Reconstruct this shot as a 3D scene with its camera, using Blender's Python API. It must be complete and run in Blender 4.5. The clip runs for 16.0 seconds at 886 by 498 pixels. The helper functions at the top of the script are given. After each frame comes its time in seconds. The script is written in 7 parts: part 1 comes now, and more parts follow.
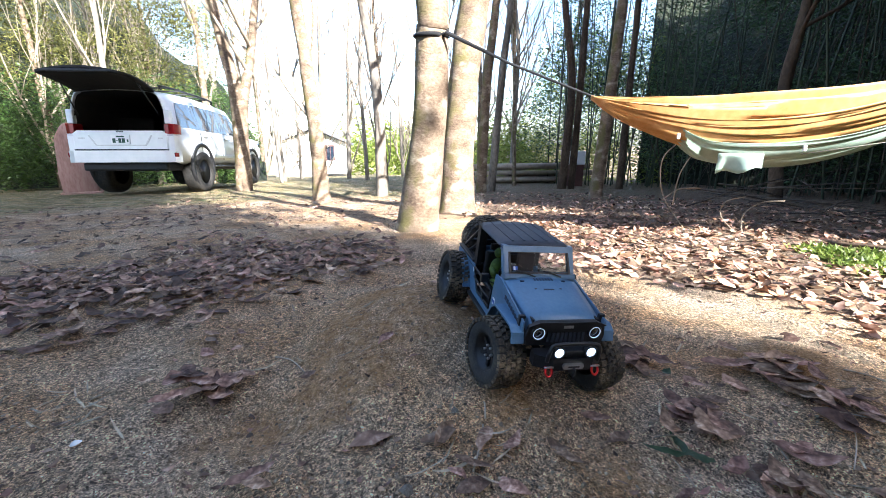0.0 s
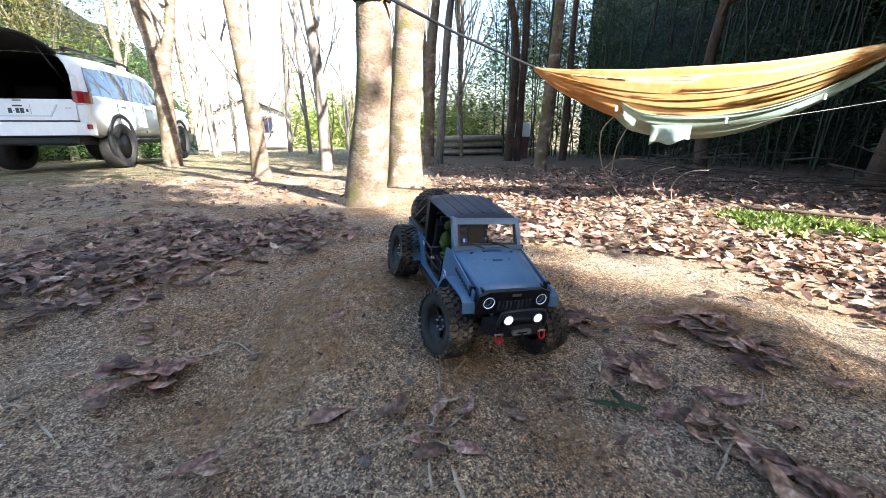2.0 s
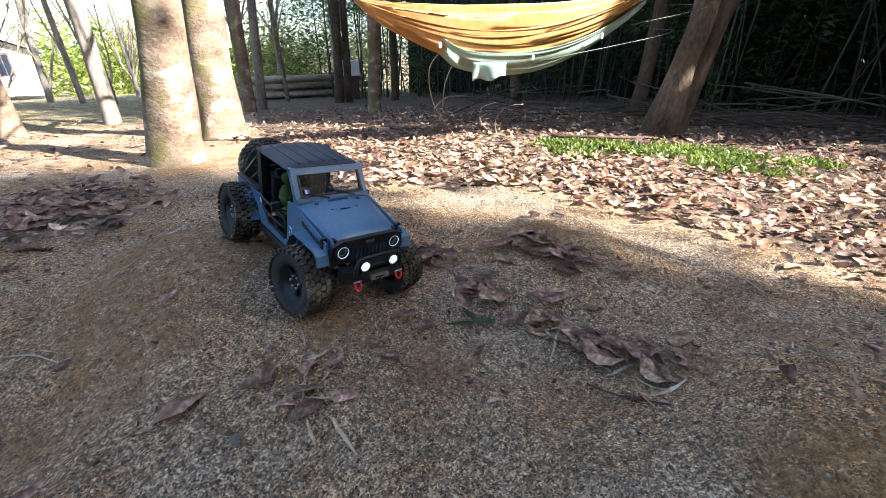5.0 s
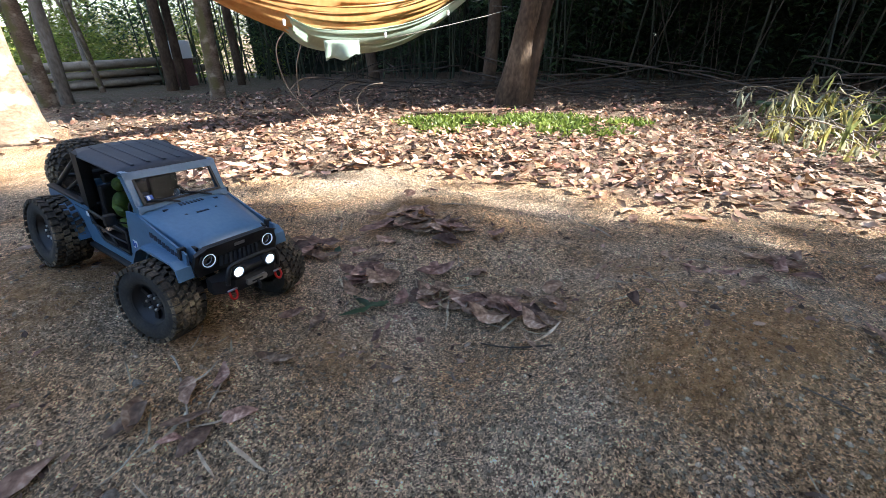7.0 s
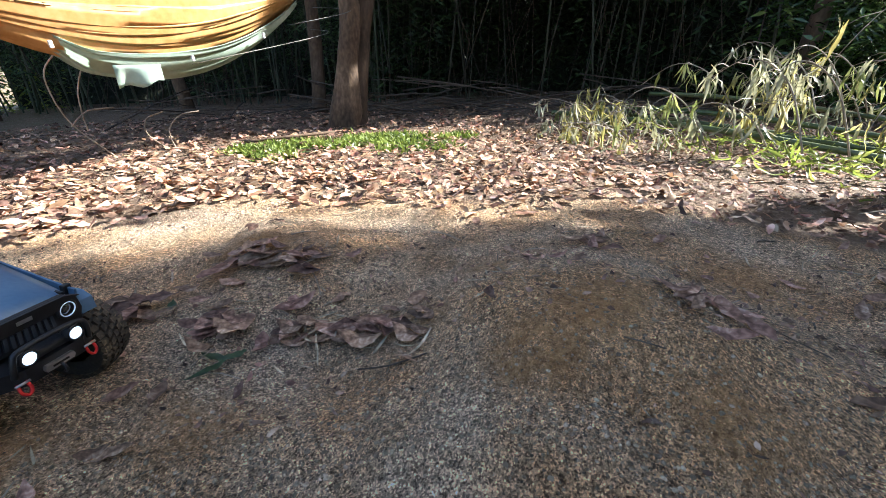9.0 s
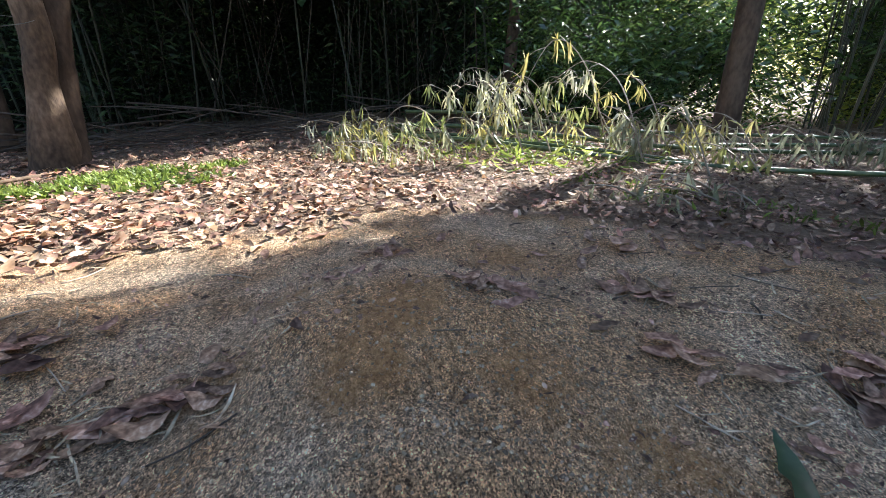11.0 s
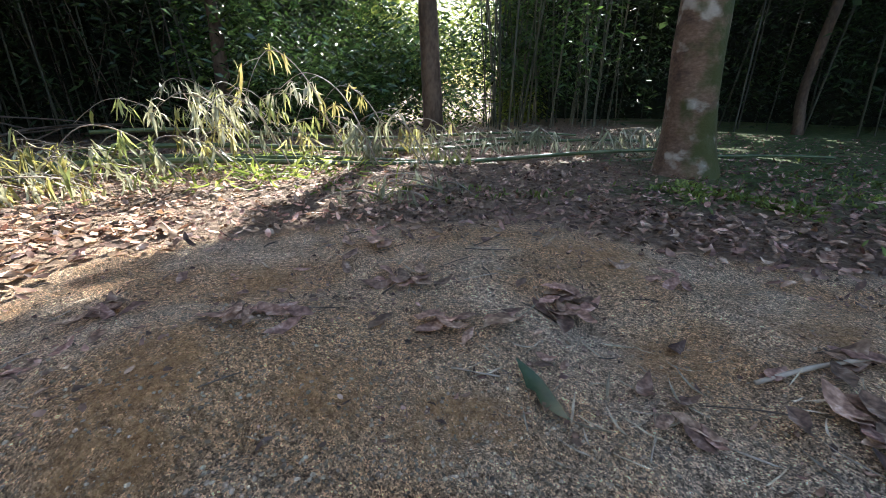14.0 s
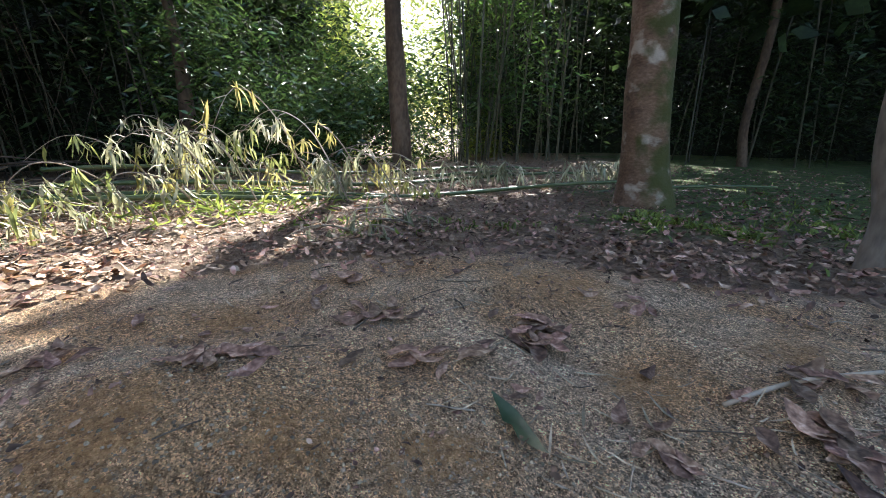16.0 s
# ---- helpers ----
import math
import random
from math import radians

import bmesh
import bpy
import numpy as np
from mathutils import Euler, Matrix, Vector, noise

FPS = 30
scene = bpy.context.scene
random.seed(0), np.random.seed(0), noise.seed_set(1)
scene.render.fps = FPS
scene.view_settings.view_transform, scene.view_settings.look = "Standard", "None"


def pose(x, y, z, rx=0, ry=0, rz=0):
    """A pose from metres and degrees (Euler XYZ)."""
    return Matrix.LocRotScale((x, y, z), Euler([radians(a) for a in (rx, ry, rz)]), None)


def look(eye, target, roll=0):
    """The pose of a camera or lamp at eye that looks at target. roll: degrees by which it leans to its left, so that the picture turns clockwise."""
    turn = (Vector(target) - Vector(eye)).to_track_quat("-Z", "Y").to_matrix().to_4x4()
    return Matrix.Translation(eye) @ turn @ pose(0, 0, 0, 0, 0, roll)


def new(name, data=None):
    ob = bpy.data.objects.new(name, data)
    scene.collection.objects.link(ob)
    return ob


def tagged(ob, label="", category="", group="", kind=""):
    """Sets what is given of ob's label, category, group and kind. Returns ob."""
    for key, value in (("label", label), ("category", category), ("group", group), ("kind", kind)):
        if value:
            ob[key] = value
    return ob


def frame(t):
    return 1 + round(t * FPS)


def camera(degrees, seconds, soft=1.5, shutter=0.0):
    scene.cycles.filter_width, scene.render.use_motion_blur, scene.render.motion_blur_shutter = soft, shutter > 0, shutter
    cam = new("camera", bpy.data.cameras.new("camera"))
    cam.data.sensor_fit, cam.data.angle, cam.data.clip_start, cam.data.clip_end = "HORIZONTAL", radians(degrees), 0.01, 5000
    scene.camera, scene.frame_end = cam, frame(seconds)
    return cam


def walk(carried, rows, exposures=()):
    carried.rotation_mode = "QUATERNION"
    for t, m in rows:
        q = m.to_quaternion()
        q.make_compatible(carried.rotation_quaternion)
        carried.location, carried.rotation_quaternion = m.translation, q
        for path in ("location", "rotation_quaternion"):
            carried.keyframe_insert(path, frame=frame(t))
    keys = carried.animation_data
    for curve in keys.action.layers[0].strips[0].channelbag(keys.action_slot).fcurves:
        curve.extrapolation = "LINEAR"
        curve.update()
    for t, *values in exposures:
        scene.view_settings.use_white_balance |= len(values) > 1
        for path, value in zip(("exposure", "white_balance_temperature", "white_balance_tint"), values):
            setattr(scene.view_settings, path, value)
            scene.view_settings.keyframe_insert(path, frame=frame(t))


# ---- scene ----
cam = camera(94.48, 16.0, soft=0.3)
EYE = Vector((0.0, 0.0, 0.47))
# seconds, tilt, lean, turn: the camera stands on one spot and only turns
TURNS = [
    (0.0, 75.75, -0.00, 0.00),
    (0.5, 75.57, -0.01, -1.00),
    (1.0, 75.10, -0.07, -2.35),
    (1.5, 73.71, -0.11, -4.85),
    (2.0, 72.10, -0.16, -7.21),
    (2.5, 70.99, -0.23, -9.06),
    (3.0, 70.35, -0.25, -10.82),
    (3.5, 69.32, -0.33, -13.15),
    (4.0, 67.75, -0.37, -16.62),
    (4.5, 65.81, -0.32, -23.28),
    (4.7, 65.27, -0.28, -25.86),
    (6.8, 61.93, 0.33, -46.00),
    (7.0, 62.00, 0.35, -47.76),
    (7.5, 62.29, 0.42, -52.64),
    (8.0, 62.91, 0.47, -57.63),
    (8.2, 63.26, 0.51, -59.76),
    (10.3, 65.98, -0.07, -89.27),
    (10.5, 66.20, -0.04, -92.55),
    (11.0, 66.99, 0.02, -99.82),
    (11.5, 67.31, 0.01, -106.82),
    (12.0, 66.98, 0.04, -112.61),
    (12.5, 66.19, 0.05, -119.41),
    (13.0, 65.99, 0.01, -125.49),
    (13.5, 66.87, -0.03, -131.25),
    (14.0, 68.37, -0.04, -134.69),
    (14.5, 69.88, -0.05, -136.40),
    (15.0, 71.01, -0.09, -137.11),
    (15.5, 72.12, -0.04, -138.01),
    (16.0, 72.93, -0.04, -138.93),
]
walk(cam, [(t, pose(EYE.x, EYE.y, EYE.z, a, b, c)) for t, a, b, c in TURNS], exposures=[(0.0, 2.75, 6000, 10.0), (4.5, 2.65, 6150, 10.0), (8.0, 2.6, 6250, 10.0), (11.0, 2.6, 6100, 10.0), (16.0, 2.8, 6300, 10.0)])

# ---- light ----
SUN_AZ, SUN_EL = radians(143.0), radians(34.0)
world = bpy.data.worlds.new("sky")
scene.world = world
world.use_nodes = True
wn = world.node_tree.nodes
sky = wn.new("ShaderNodeTexSky")
sky.sky_type = "NISHITA"
sky.sun_disc = False
sky.ozone_density = 1.2
sky.dust_density = 1.6
sky.sun_elevation = SUN_EL
sky.sun_rotation = SUN_AZ
world.node_tree.links.new(sky.outputs[0], wn["Background"].inputs[0])
wn["Background"].inputs[1].default_value = 0.106
sun = new("sun", bpy.data.lights.new("sun", "SUN"))
sun.data.energy = 5.0
sun.data.angle = radians(0.6)
sun.data.color = (1.0, 0.97, 0.91)
to_sun = Vector((math.sin(SUN_AZ) * math.cos(SUN_EL), math.cos(SUN_AZ) * math.cos(SUN_EL), math.sin(SUN_EL)))
sun.matrix_world = look(to_sun * 40, (0, 0, 0))

# ---- materials ----


def material(name, colors, scale=8.0, rough=0.8, bump=0.3, detail=60.0, metal=0.0, per_object=False, spread=None, stretch=(1, 1, 1), through_light=0.0, random_tint=0.0, spec=0.4, coat=0.0, bump_dist=0.01):
    """A surface of two grains of noise over a few real colours, with fine relief."""
    m = bpy.data.materials.new(name)
    m.use_nodes = True
    nt = m.node_tree
    n, l = nt.nodes, nt.links
    bsdf = n["Principled BSDF"]
    co = n.new("ShaderNodeTexCoord")
    mp = n.new("ShaderNodeMapping")
    mp.inputs["Scale"].default_value = stretch
    l.new(co.outputs["Object"], mp.inputs[0])
    n1 = n.new("ShaderNodeTexNoise")
    n1.inputs["Scale"].default_value = scale
    n1.inputs["Detail"].default_value = 5
    n2 = n.new("ShaderNodeTexNoise")
    n2.inputs["Scale"].default_value = detail
    n2.inputs["Detail"].default_value = 3
    l.new(mp.outputs[0], n1.inputs["Vector"])
    l.new(mp.outputs[0], n2.inputs["Vector"])
    mixf = n.new("ShaderNodeMix")
    mixf.inputs[0].default_value = 0.4
    l.new(n1.outputs[0], mixf.inputs[2])
    l.new(n2.outputs[0], mixf.inputs[3])
    ramp = n.new("ShaderNodeValToRGB")
    lo, hi = spread or (0.33, 0.67)
    el = ramp.color_ramp.elements
    while len(el) < len(colors):
        el.new(0.5)
    for i, c in enumerate(colors):
        el[i].position = lo + (hi - lo) * i / max(1, len(colors) - 1)
        el[i].color = (*c, 1)
    l.new(mixf.outputs[0], ramp.inputs[0])
    col = ramp.outputs[0]
    if random_tint:
        geo = n.new("ShaderNodeNewGeometry")
        hsv = n.new("ShaderNodeHueSaturation")
        mr = n.new("ShaderNodeMapRange")
        mr.inputs["To Min"].default_value = 1 - random_tint
        mr.inputs["To Max"].default_value = 1 + random_tint
        chance = geo.outputs["Random Per Island"]
        if per_object:
            chance = n.new("ShaderNodeObjectInfo").outputs["Random"]
        l.new(chance, mr.inputs[0])
        l.new(mr.outputs[0], hsv.inputs["Value"])
        mr2 = n.new("ShaderNodeMapRange")
        mr2.inputs["To Min"].default_value = 0.5 - random_tint * 0.022
        mr2.inputs["To Max"].default_value = 0.5 + random_tint * 0.022
        fr = n.new("ShaderNodeMath")
        fr.operation = "MULTIPLY"
        fr.inputs[1].default_value = 7.31
        fr2 = n.new("ShaderNodeMath")
        fr2.operation = "FRACT"
        l.new(chance, fr.inputs[0])
        l.new(fr.outputs[0], fr2.inputs[0])
        l.new(fr2.outputs[0], mr2.inputs[0])
        l.new(mr2.outputs[0], hsv.inputs["Hue"])
        l.new(col, hsv.inputs["Color"])
        col = hsv.outputs[0]
    l.new(col, bsdf.inputs["Base Color"])
    bsdf.inputs["Roughness"].default_value = rough
    bsdf.inputs["Metallic"].default_value = metal
    bsdf.inputs["Specular IOR Level"].default_value = spec
    bsdf.inputs["Coat Weight"].default_value = coat
    if bump:
        b = n.new("ShaderNodeBump")
        b.inputs["Strength"].default_value = bump
        b.inputs["Distance"].default_value = bump_dist
        l.new(mixf.outputs[0], b.inputs["Height"])
        l.new(b.outputs[0], bsdf.inputs["Normal"])
    if through_light:
        tr = n.new("ShaderNodeBsdfTranslucent")
        mx = n.new("ShaderNodeMixShader")
        mx.inputs[0].default_value = through_light
        l.new(col, tr.inputs[0])
        l.new(bsdf.outputs[0], mx.inputs[1])
        l.new(tr.outputs[0], mx.inputs[2])
        l.new(mx.outputs[0], n["Material Output"].inputs[0])
    return m


def glowing(name, color, strength):
    m = bpy.data.materials.new(name)
    m.use_nodes = True
    b = m.node_tree.nodes["Principled BSDF"]
    b.inputs["Base Color"].default_value = (*color, 1)
    b.inputs["Emission Color"].default_value = (*color, 1)
    b.inputs["Emission Strength"].default_value = strength
    return m


def glass(name, tint=(0.9, 0.95, 0.95), rough=0.02):
    m = bpy.data.materials.new(name)
    m.use_nodes = True
    b = m.node_tree.nodes["Principled BSDF"]
    b.inputs["Base Color"].default_value = (*tint, 1)
    b.inputs["Transmission Weight"].default_value = 1
    b.inputs["Roughness"].default_value = rough
    b.inputs["IOR"].default_value = 1.08
    return m


def ground_material():
    m = bpy.data.materials.new("sandy_ground")
    m.use_nodes = True
    nt = m.node_tree
    n, l = nt.nodes, nt.links
    bsdf = n["Principled BSDF"]
    co = n.new("ShaderNodeTexCoord")

    def noise_tex(scale, detail=4.0, rough=0.55):
        t = n.new("ShaderNodeTexNoise")
        t.inputs["Scale"].default_value = scale
        t.inputs["Detail"].default_value = detail
        t.inputs["Roughness"].default_value = rough
        l.new(co.outputs["Object"], t.inputs["Vector"])
        return t.outputs[0]

    def ramp(src, stops):
        r = n.new("ShaderNodeValToRGB")
        e = r.color_ramp.elements
        while len(e) < len(stops):
            e.new(0.5)
        for i, (p, c) in enumerate(stops):
            e[i].position = p
            e[i].color = (*c, 1)
        l.new(src, r.inputs[0])
        return r.outputs[0]

    def mix(f, a, b, mode="MIX"):
        x = n.new("ShaderNodeMix")
        x.data_type = "RGBA"
        x.blend_type = mode
        if isinstance(f, float):
            x.inputs[0].default_value = f
        else:
            l.new(f, x.inputs[0])
        for s, v in ((6, a), (7, b)):
            if isinstance(v, tuple):
                x.inputs[s].default_value = (*v, 1)
            else:
                l.new(v, x.inputs[s])
        return x.outputs[2]

    def grains(scale):
        v = n.new("ShaderNodeTexVoronoi")
        v.inputs["Scale"].default_value = scale
        wob = n.new("ShaderNodeTexNoise")
        wob.inputs["Scale"].default_value = scale * 1.3
        l.new(co.outputs["Object"], wob.inputs["Vector"])
        add = n.new("ShaderNodeVectorMath")
        add.operation = "MULTIPLY_ADD"
        add.inputs[1].default_value = (0.9 / scale,) * 3
        l.new(wob.outputs["Color"], add.inputs[0])
        l.new(co.outputs["Object"], add.inputs[2])
        l.new(add.outputs[0], v.inputs["Vector"])
        return v
    # decomposed granite: ochre patches, grey grit, pale and dark grains
    patches = ramp(noise_tex(2.6, 5, 0.6), [(0.36, (0.61, 0.48, 0.355)), (0.48, (0.59, 0.43, 0.285)), (0.6, (0.54, 0.345, 0.195))])
    g1 = grains(430)
    g2 = grains(190)
    sep = n.new("ShaderNodeSeparateColor")
    l.new(g1.outputs["Color"], sep.inputs[0])
    sep2 = n.new("ShaderNodeSeparateColor")
    l.new(g2.outputs["Color"], sep2.inputs[0])
    # grain tones, spread wider to carry relief shading the bump shows weakly
    shade = ramp(sep.outputs[0], [(0.0, (0.22, 0.20, 0.19)), (0.5, (0.93, 0.93, 0.93)), (0.85, (1.5, 1.48, 1.45)), (1.0, (2.5, 2.45, 2.35))])
    sand = mix(1.0, patches, shade, "MULTIPLY")
    g3 = grains(115)
    sep3 = n.new("ShaderNodeSeparateColor")
    l.new(g3.outputs["Color"], sep3.inputs[0])

    def pebbles(base, cells, split, share, tones):
        """Rounded pebbles in a share of the cells."""
        stones = ramp(split.outputs[1], tones)
        chosen = ramp(split.outputs[0], [(1 - share, (0, 0, 0)), (1 - share + 0.01, (1, 1, 1))])
        inside = ramp(cells.outputs["Distance"], [(0.36, (1, 1, 1)), (0.46, (0, 0, 0))])
        return mix(mix(1.0, chosen, inside, "MULTIPLY"), base, stones)
    sand = pebbles(sand, g2, sep2, 0.24, [(0.0, (0.11, 0.09, 0.07)), (0.45, (0.28, 0.215, 0.145)), (0.9, (0.42, 0.335, 0.235)), (1.0, (0.58, 0.50, 0.39))])
    # crumb tones, their contrast also standing for small shadows between clods
    crumb_shade = ramp(noise_tex(95.0, 6, 0.8), [(0.34, (0.24, 0.22, 0.195)), (0.5, (1.06, 1.05, 1.04)), (0.66, (2.15, 2.1, 2.0))])
    sand = mix(1.0, sand, crumb_shade, "MULTIPLY")
    damp = ramp(noise_tex(7.0, 4), [(0.4, (1, 1, 1)), (0.7, (0.72, 0.68, 0.64))])
    sand = mix(1.0, sand, damp, "MULTIPLY")
    sand = pebbles(sand, g3, sep3, 0.06, [(0.0, (0.11, 0.095, 0.08)), (0.6, (0.30, 0.23, 0.155)), (1.0, (0.48, 0.395, 0.29))])
    cat = n.new("ShaderNodeAttribute")
    cat.attribute_name = "cover"
    csp = n.new("ShaderNodeSeparateColor")
    l.new(cat.outputs["Color"], csp.inputs[0])
    bn = n.new("ShaderNodeMath")
    bn.operation = "MULTIPLY"
    l.new(csp.outputs[2], bn.inputs[0])
    l.new(ramp(noise_tex(14.0, 6, 0.7), [(0.3, (0.1, 0.1, 0.1)), (0.55, (0.78, 0.78, 0.78))]), bn.inputs[1])
    ochre = ramp(noise_tex(80.0, 4, 0.7), [(0.3, (0.14, 0.06, 0.023)), (0.5, (0.43, 0.23, 0.09)), (0.7, (0.70, 0.42, 0.195))])
    sand = mix(bn.outputs[0], sand, ochre)
    # soil and crumbled leaves away from the sand bank
    soil = ramp(noise_tex(26.0, 6, 0.7), [(0.3, (0.085, 0.055, 0.036)), (0.5, (0.22, 0.15, 0.10)), (0.72, (0.42, 0.31, 0.215))])
    moss = ramp(noise_tex(9.0, 5, 0.65), [(0.35, (0.05, 0.075, 0.02)), (0.7, (0.12, 0.17, 0.045))])
    at = n.new("ShaderNodeAttribute")
    at.attribute_name = "cover"
    cs = n.new("ShaderNodeSeparateColor")
    l.new(at.outputs["Color"], cs.inputs[0])
    edge = n.new("ShaderNodeMath")
    edge.operation = "ADD"
    l.new(cs.outputs[0], edge.inputs[0])
    nz = n.new("ShaderNodeMapRange")
    nz.inputs["To Min"].default_value = -0.35
    nz.inputs["To Max"].default_value = 0.35
    l.new(noise_tex(5.0, 6, 0.7), nz.inputs[0])
    l.new(nz.outputs[0], edge.inputs[1])
    soft = ramp(edge.outputs[0], [(0.35, (0, 0, 0)), (0.62, (1, 1, 1))])
    col = mix(soft, sand, soil)
    edge2 = n.new("ShaderNodeMath")
    edge2.operation = "ADD"
    l.new(cs.outputs[1], edge2.inputs[0])
    l.new(nz.outputs[0], edge2.inputs[1])
    soft2 = ramp(edge2.outputs[0], [(0.4, (0, 0, 0)), (0.7, (1, 1, 1))])
    col = mix(soft2, col, moss)
    l.new(col, bsdf.inputs["Base Color"])
    bsdf.inputs["Roughness"].default_value = 0.9
    bsdf.inputs["Specular IOR Level"].default_value = 0.25
    hsum = n.new("ShaderNodeMath")
    hsum.operation = "MULTIPLY_ADD"
    l.new(g1.outputs["Distance"], hsum.inputs[0])
    hsum.inputs[1].default_value = -0.7
    l.new(noise_tex(60.0, 6, 0.7), hsum.inputs[2])
    h2 = n.new("ShaderNodeMath")
    h2.operation = "MULTIPLY_ADD"
    l.new(g2.outputs["Distance"], h2.inputs[0])
    h2.inputs[1].default_value = -0.6
    l.new(hsum.outputs[0], h2.inputs[2])
    b = n.new("ShaderNodeBump")
    b.inputs["Strength"].default_value = 1.0
    b.inputs["Distance"].default_value = 0.018
    h3 = n.new("ShaderNodeMath")
    h3.operation = "MULTIPLY_ADD"
    l.new(noise_tex(24.0, 6, 0.75), h3.inputs[0])
    h3.inputs[1].default_value = 1.8
    l.new(h2.outputs[0], h3.inputs[2])
    l.new(h3.outputs[0], b.inputs["Height"])
    l.new(b.outputs[0], bsdf.inputs["Normal"])
    return m


M_GROUND = ground_material()
M_BARK_GREY = material("grey_bark", [(0.09, 0.072, 0.056), (0.19, 0.16, 0.128), (0.30, 0.265, 0.22)], 4, 0.9, 0.6, 40, stretch=(1, 1, 0.35), bump_dist=0.02)
# brown bark lightened to stand for dappled sun on one stem
M_BARK_SUNNED = material("sun_lightened_bark", [(0.04, 0.024, 0.014), (0.10, 0.064, 0.038), (0.19, 0.13, 0.083)], 5, 0.9, 0.6, 40, stretch=(1, 1, 0.5), bump_dist=0.02)
M_BARK_BROWN = material("brown_bark", [(0.03, 0.018, 0.010), (0.07, 0.043, 0.025), (0.13, 0.086, 0.054)], 4, 0.9, 0.6, 35, stretch=(1, 1, 0.5), bump_dist=0.02)
M_TWIG = material("twig_bark", [(0.22, 0.17, 0.12), (0.40, 0.33, 0.25)], 9, 0.85, 0.2)
LEAF_TONES = [(0.036, 0.02, 0.014), (0.125, 0.07, 0.046), (0.26, 0.158, 0.108), (0.50, 0.37, 0.28)]
M_LEAF = material("dry_leaf", LEAF_TONES, 16, 0.7, 0.4, 70, through_light=0.15, random_tint=0.75, spec=0.25)
M_LEAF_ONE = material("single_dry_leaf", LEAF_TONES, 16, 0.7, 0.5, 70, through_light=0.12, random_tint=0.65, per_object=True, spec=0.25)
# dry leaf with a brighter colour that stands for sun on the litter
M_LEAF_SUNNED = material("sunned_dry_leaf", [(0.13, 0.055, 0.029), (0.335, 0.185, 0.11), (0.59, 0.44, 0.325)], 14, 0.7, 0.3, 40, through_light=0.15, random_tint=0.85, spec=0.3)
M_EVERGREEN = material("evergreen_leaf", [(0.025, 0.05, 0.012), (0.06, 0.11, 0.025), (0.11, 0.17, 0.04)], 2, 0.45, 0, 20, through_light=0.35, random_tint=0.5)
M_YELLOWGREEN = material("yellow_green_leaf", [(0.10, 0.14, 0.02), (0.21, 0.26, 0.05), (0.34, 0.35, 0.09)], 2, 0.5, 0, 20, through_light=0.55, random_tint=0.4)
# bamboo leaf darkened to hold the wood's deep shade in its colour
M_SHADELEAF = material("shade_toned_leaf", [(0.011, 0.023, 0.008), (0.026, 0.046, 0.015), (0.055, 0.085, 0.028)], 2, 0.5, 0, 20, through_light=0.25, random_tint=0.6, spec=0.3)
# culm colour taken near black to hold the shade inside the wood
M_BAMBOO = material("shade_toned_culm", [(0.012, 0.013, 0.007), (0.03, 0.03, 0.015), (0.07, 0.067, 0.04)], 3, 0.45, 0.1, 30, stretch=(1, 1, 0.2), random_tint=0.4)
# dead cane darkened to hold the shade along the wood's edge
M_BRUSH = material("shade_toned_brushwood", [(0.022, 0.015, 0.010), (0.055, 0.040, 0.027), (0.12, 0.092, 0.064)], 3, 0.8, 0.2, 30, random_tint=0.5)
M_DEADCANE = material("dead_bamboo", [(0.10, 0.08, 0.055), (0.19, 0.155, 0.11), (0.33, 0.28, 0.21)], 3, 0.7, 0.2, 30, random_tint=0.35)
M_DRYBAMBOO = material("withered_bamboo_leaf", [(0.20, 0.18, 0.045), (0.37, 0.33, 0.11), (0.50, 0.46, 0.27)], 3, 0.6, 0.1, 30, through_light=0.4, random_tint=0.4)
M_GRASS = material("grass_blade", [(0.065, 0.092, 0.016), (0.135, 0.18, 0.030), (0.24, 0.28, 0.068)], 4, 0.5, 0, 20, through_light=0.4, random_tint=0.5)

# ---- the ground ----


def ease(a, b, x):
    x = min(1.0, max(0.0, (x - a) / (b - a)))
    return x * x * (3 - 2 * x)


# mounds and hollows of the sand bank: x, y, radius, height
BUMPS = [
    (-0.09, 1.02, 0.25, 0.10), (0.12, 0.82, 0.35, 0.055), (0.62, -0.06, 0.34, 0.12), (0.80, 0.74, 0.22, 0.05), (0.50, 0.37, 0.20, -0.05),
    (-0.36, 0.62, 0.14, -0.035), (0.30, 0.78, 0.13, -0.03), (-0.95, 1.25, 0.35, 0.05), (0.55, -0.95, 0.38, 0.05),
    (0.02, 0.98, 0.09, -0.02), (0.95, -0.35, 0.16, -0.04), (0.30, -0.80, 0.14, -0.035), (0.55, 0.95, 0.16, -0.03), (-0.3, -0.9, 0.4, 0.06),
]


def base_height(x, y):
    r = math.hypot(x, y)
    w = 0.75 + 0.25 * (y / r if r > 0.01 else 0)
    q = min(r, 45.0)
    z = -0.056 * w * (math.sqrt((q - 0.9) ** 2 + 0.3) + (q - 0.9)) * 0.5
    for bx, by, rad, h in BUMPS:
        z += h * math.exp(-((x - bx) ** 2 + (y - by) ** 2) / rad ** 2)
    return z


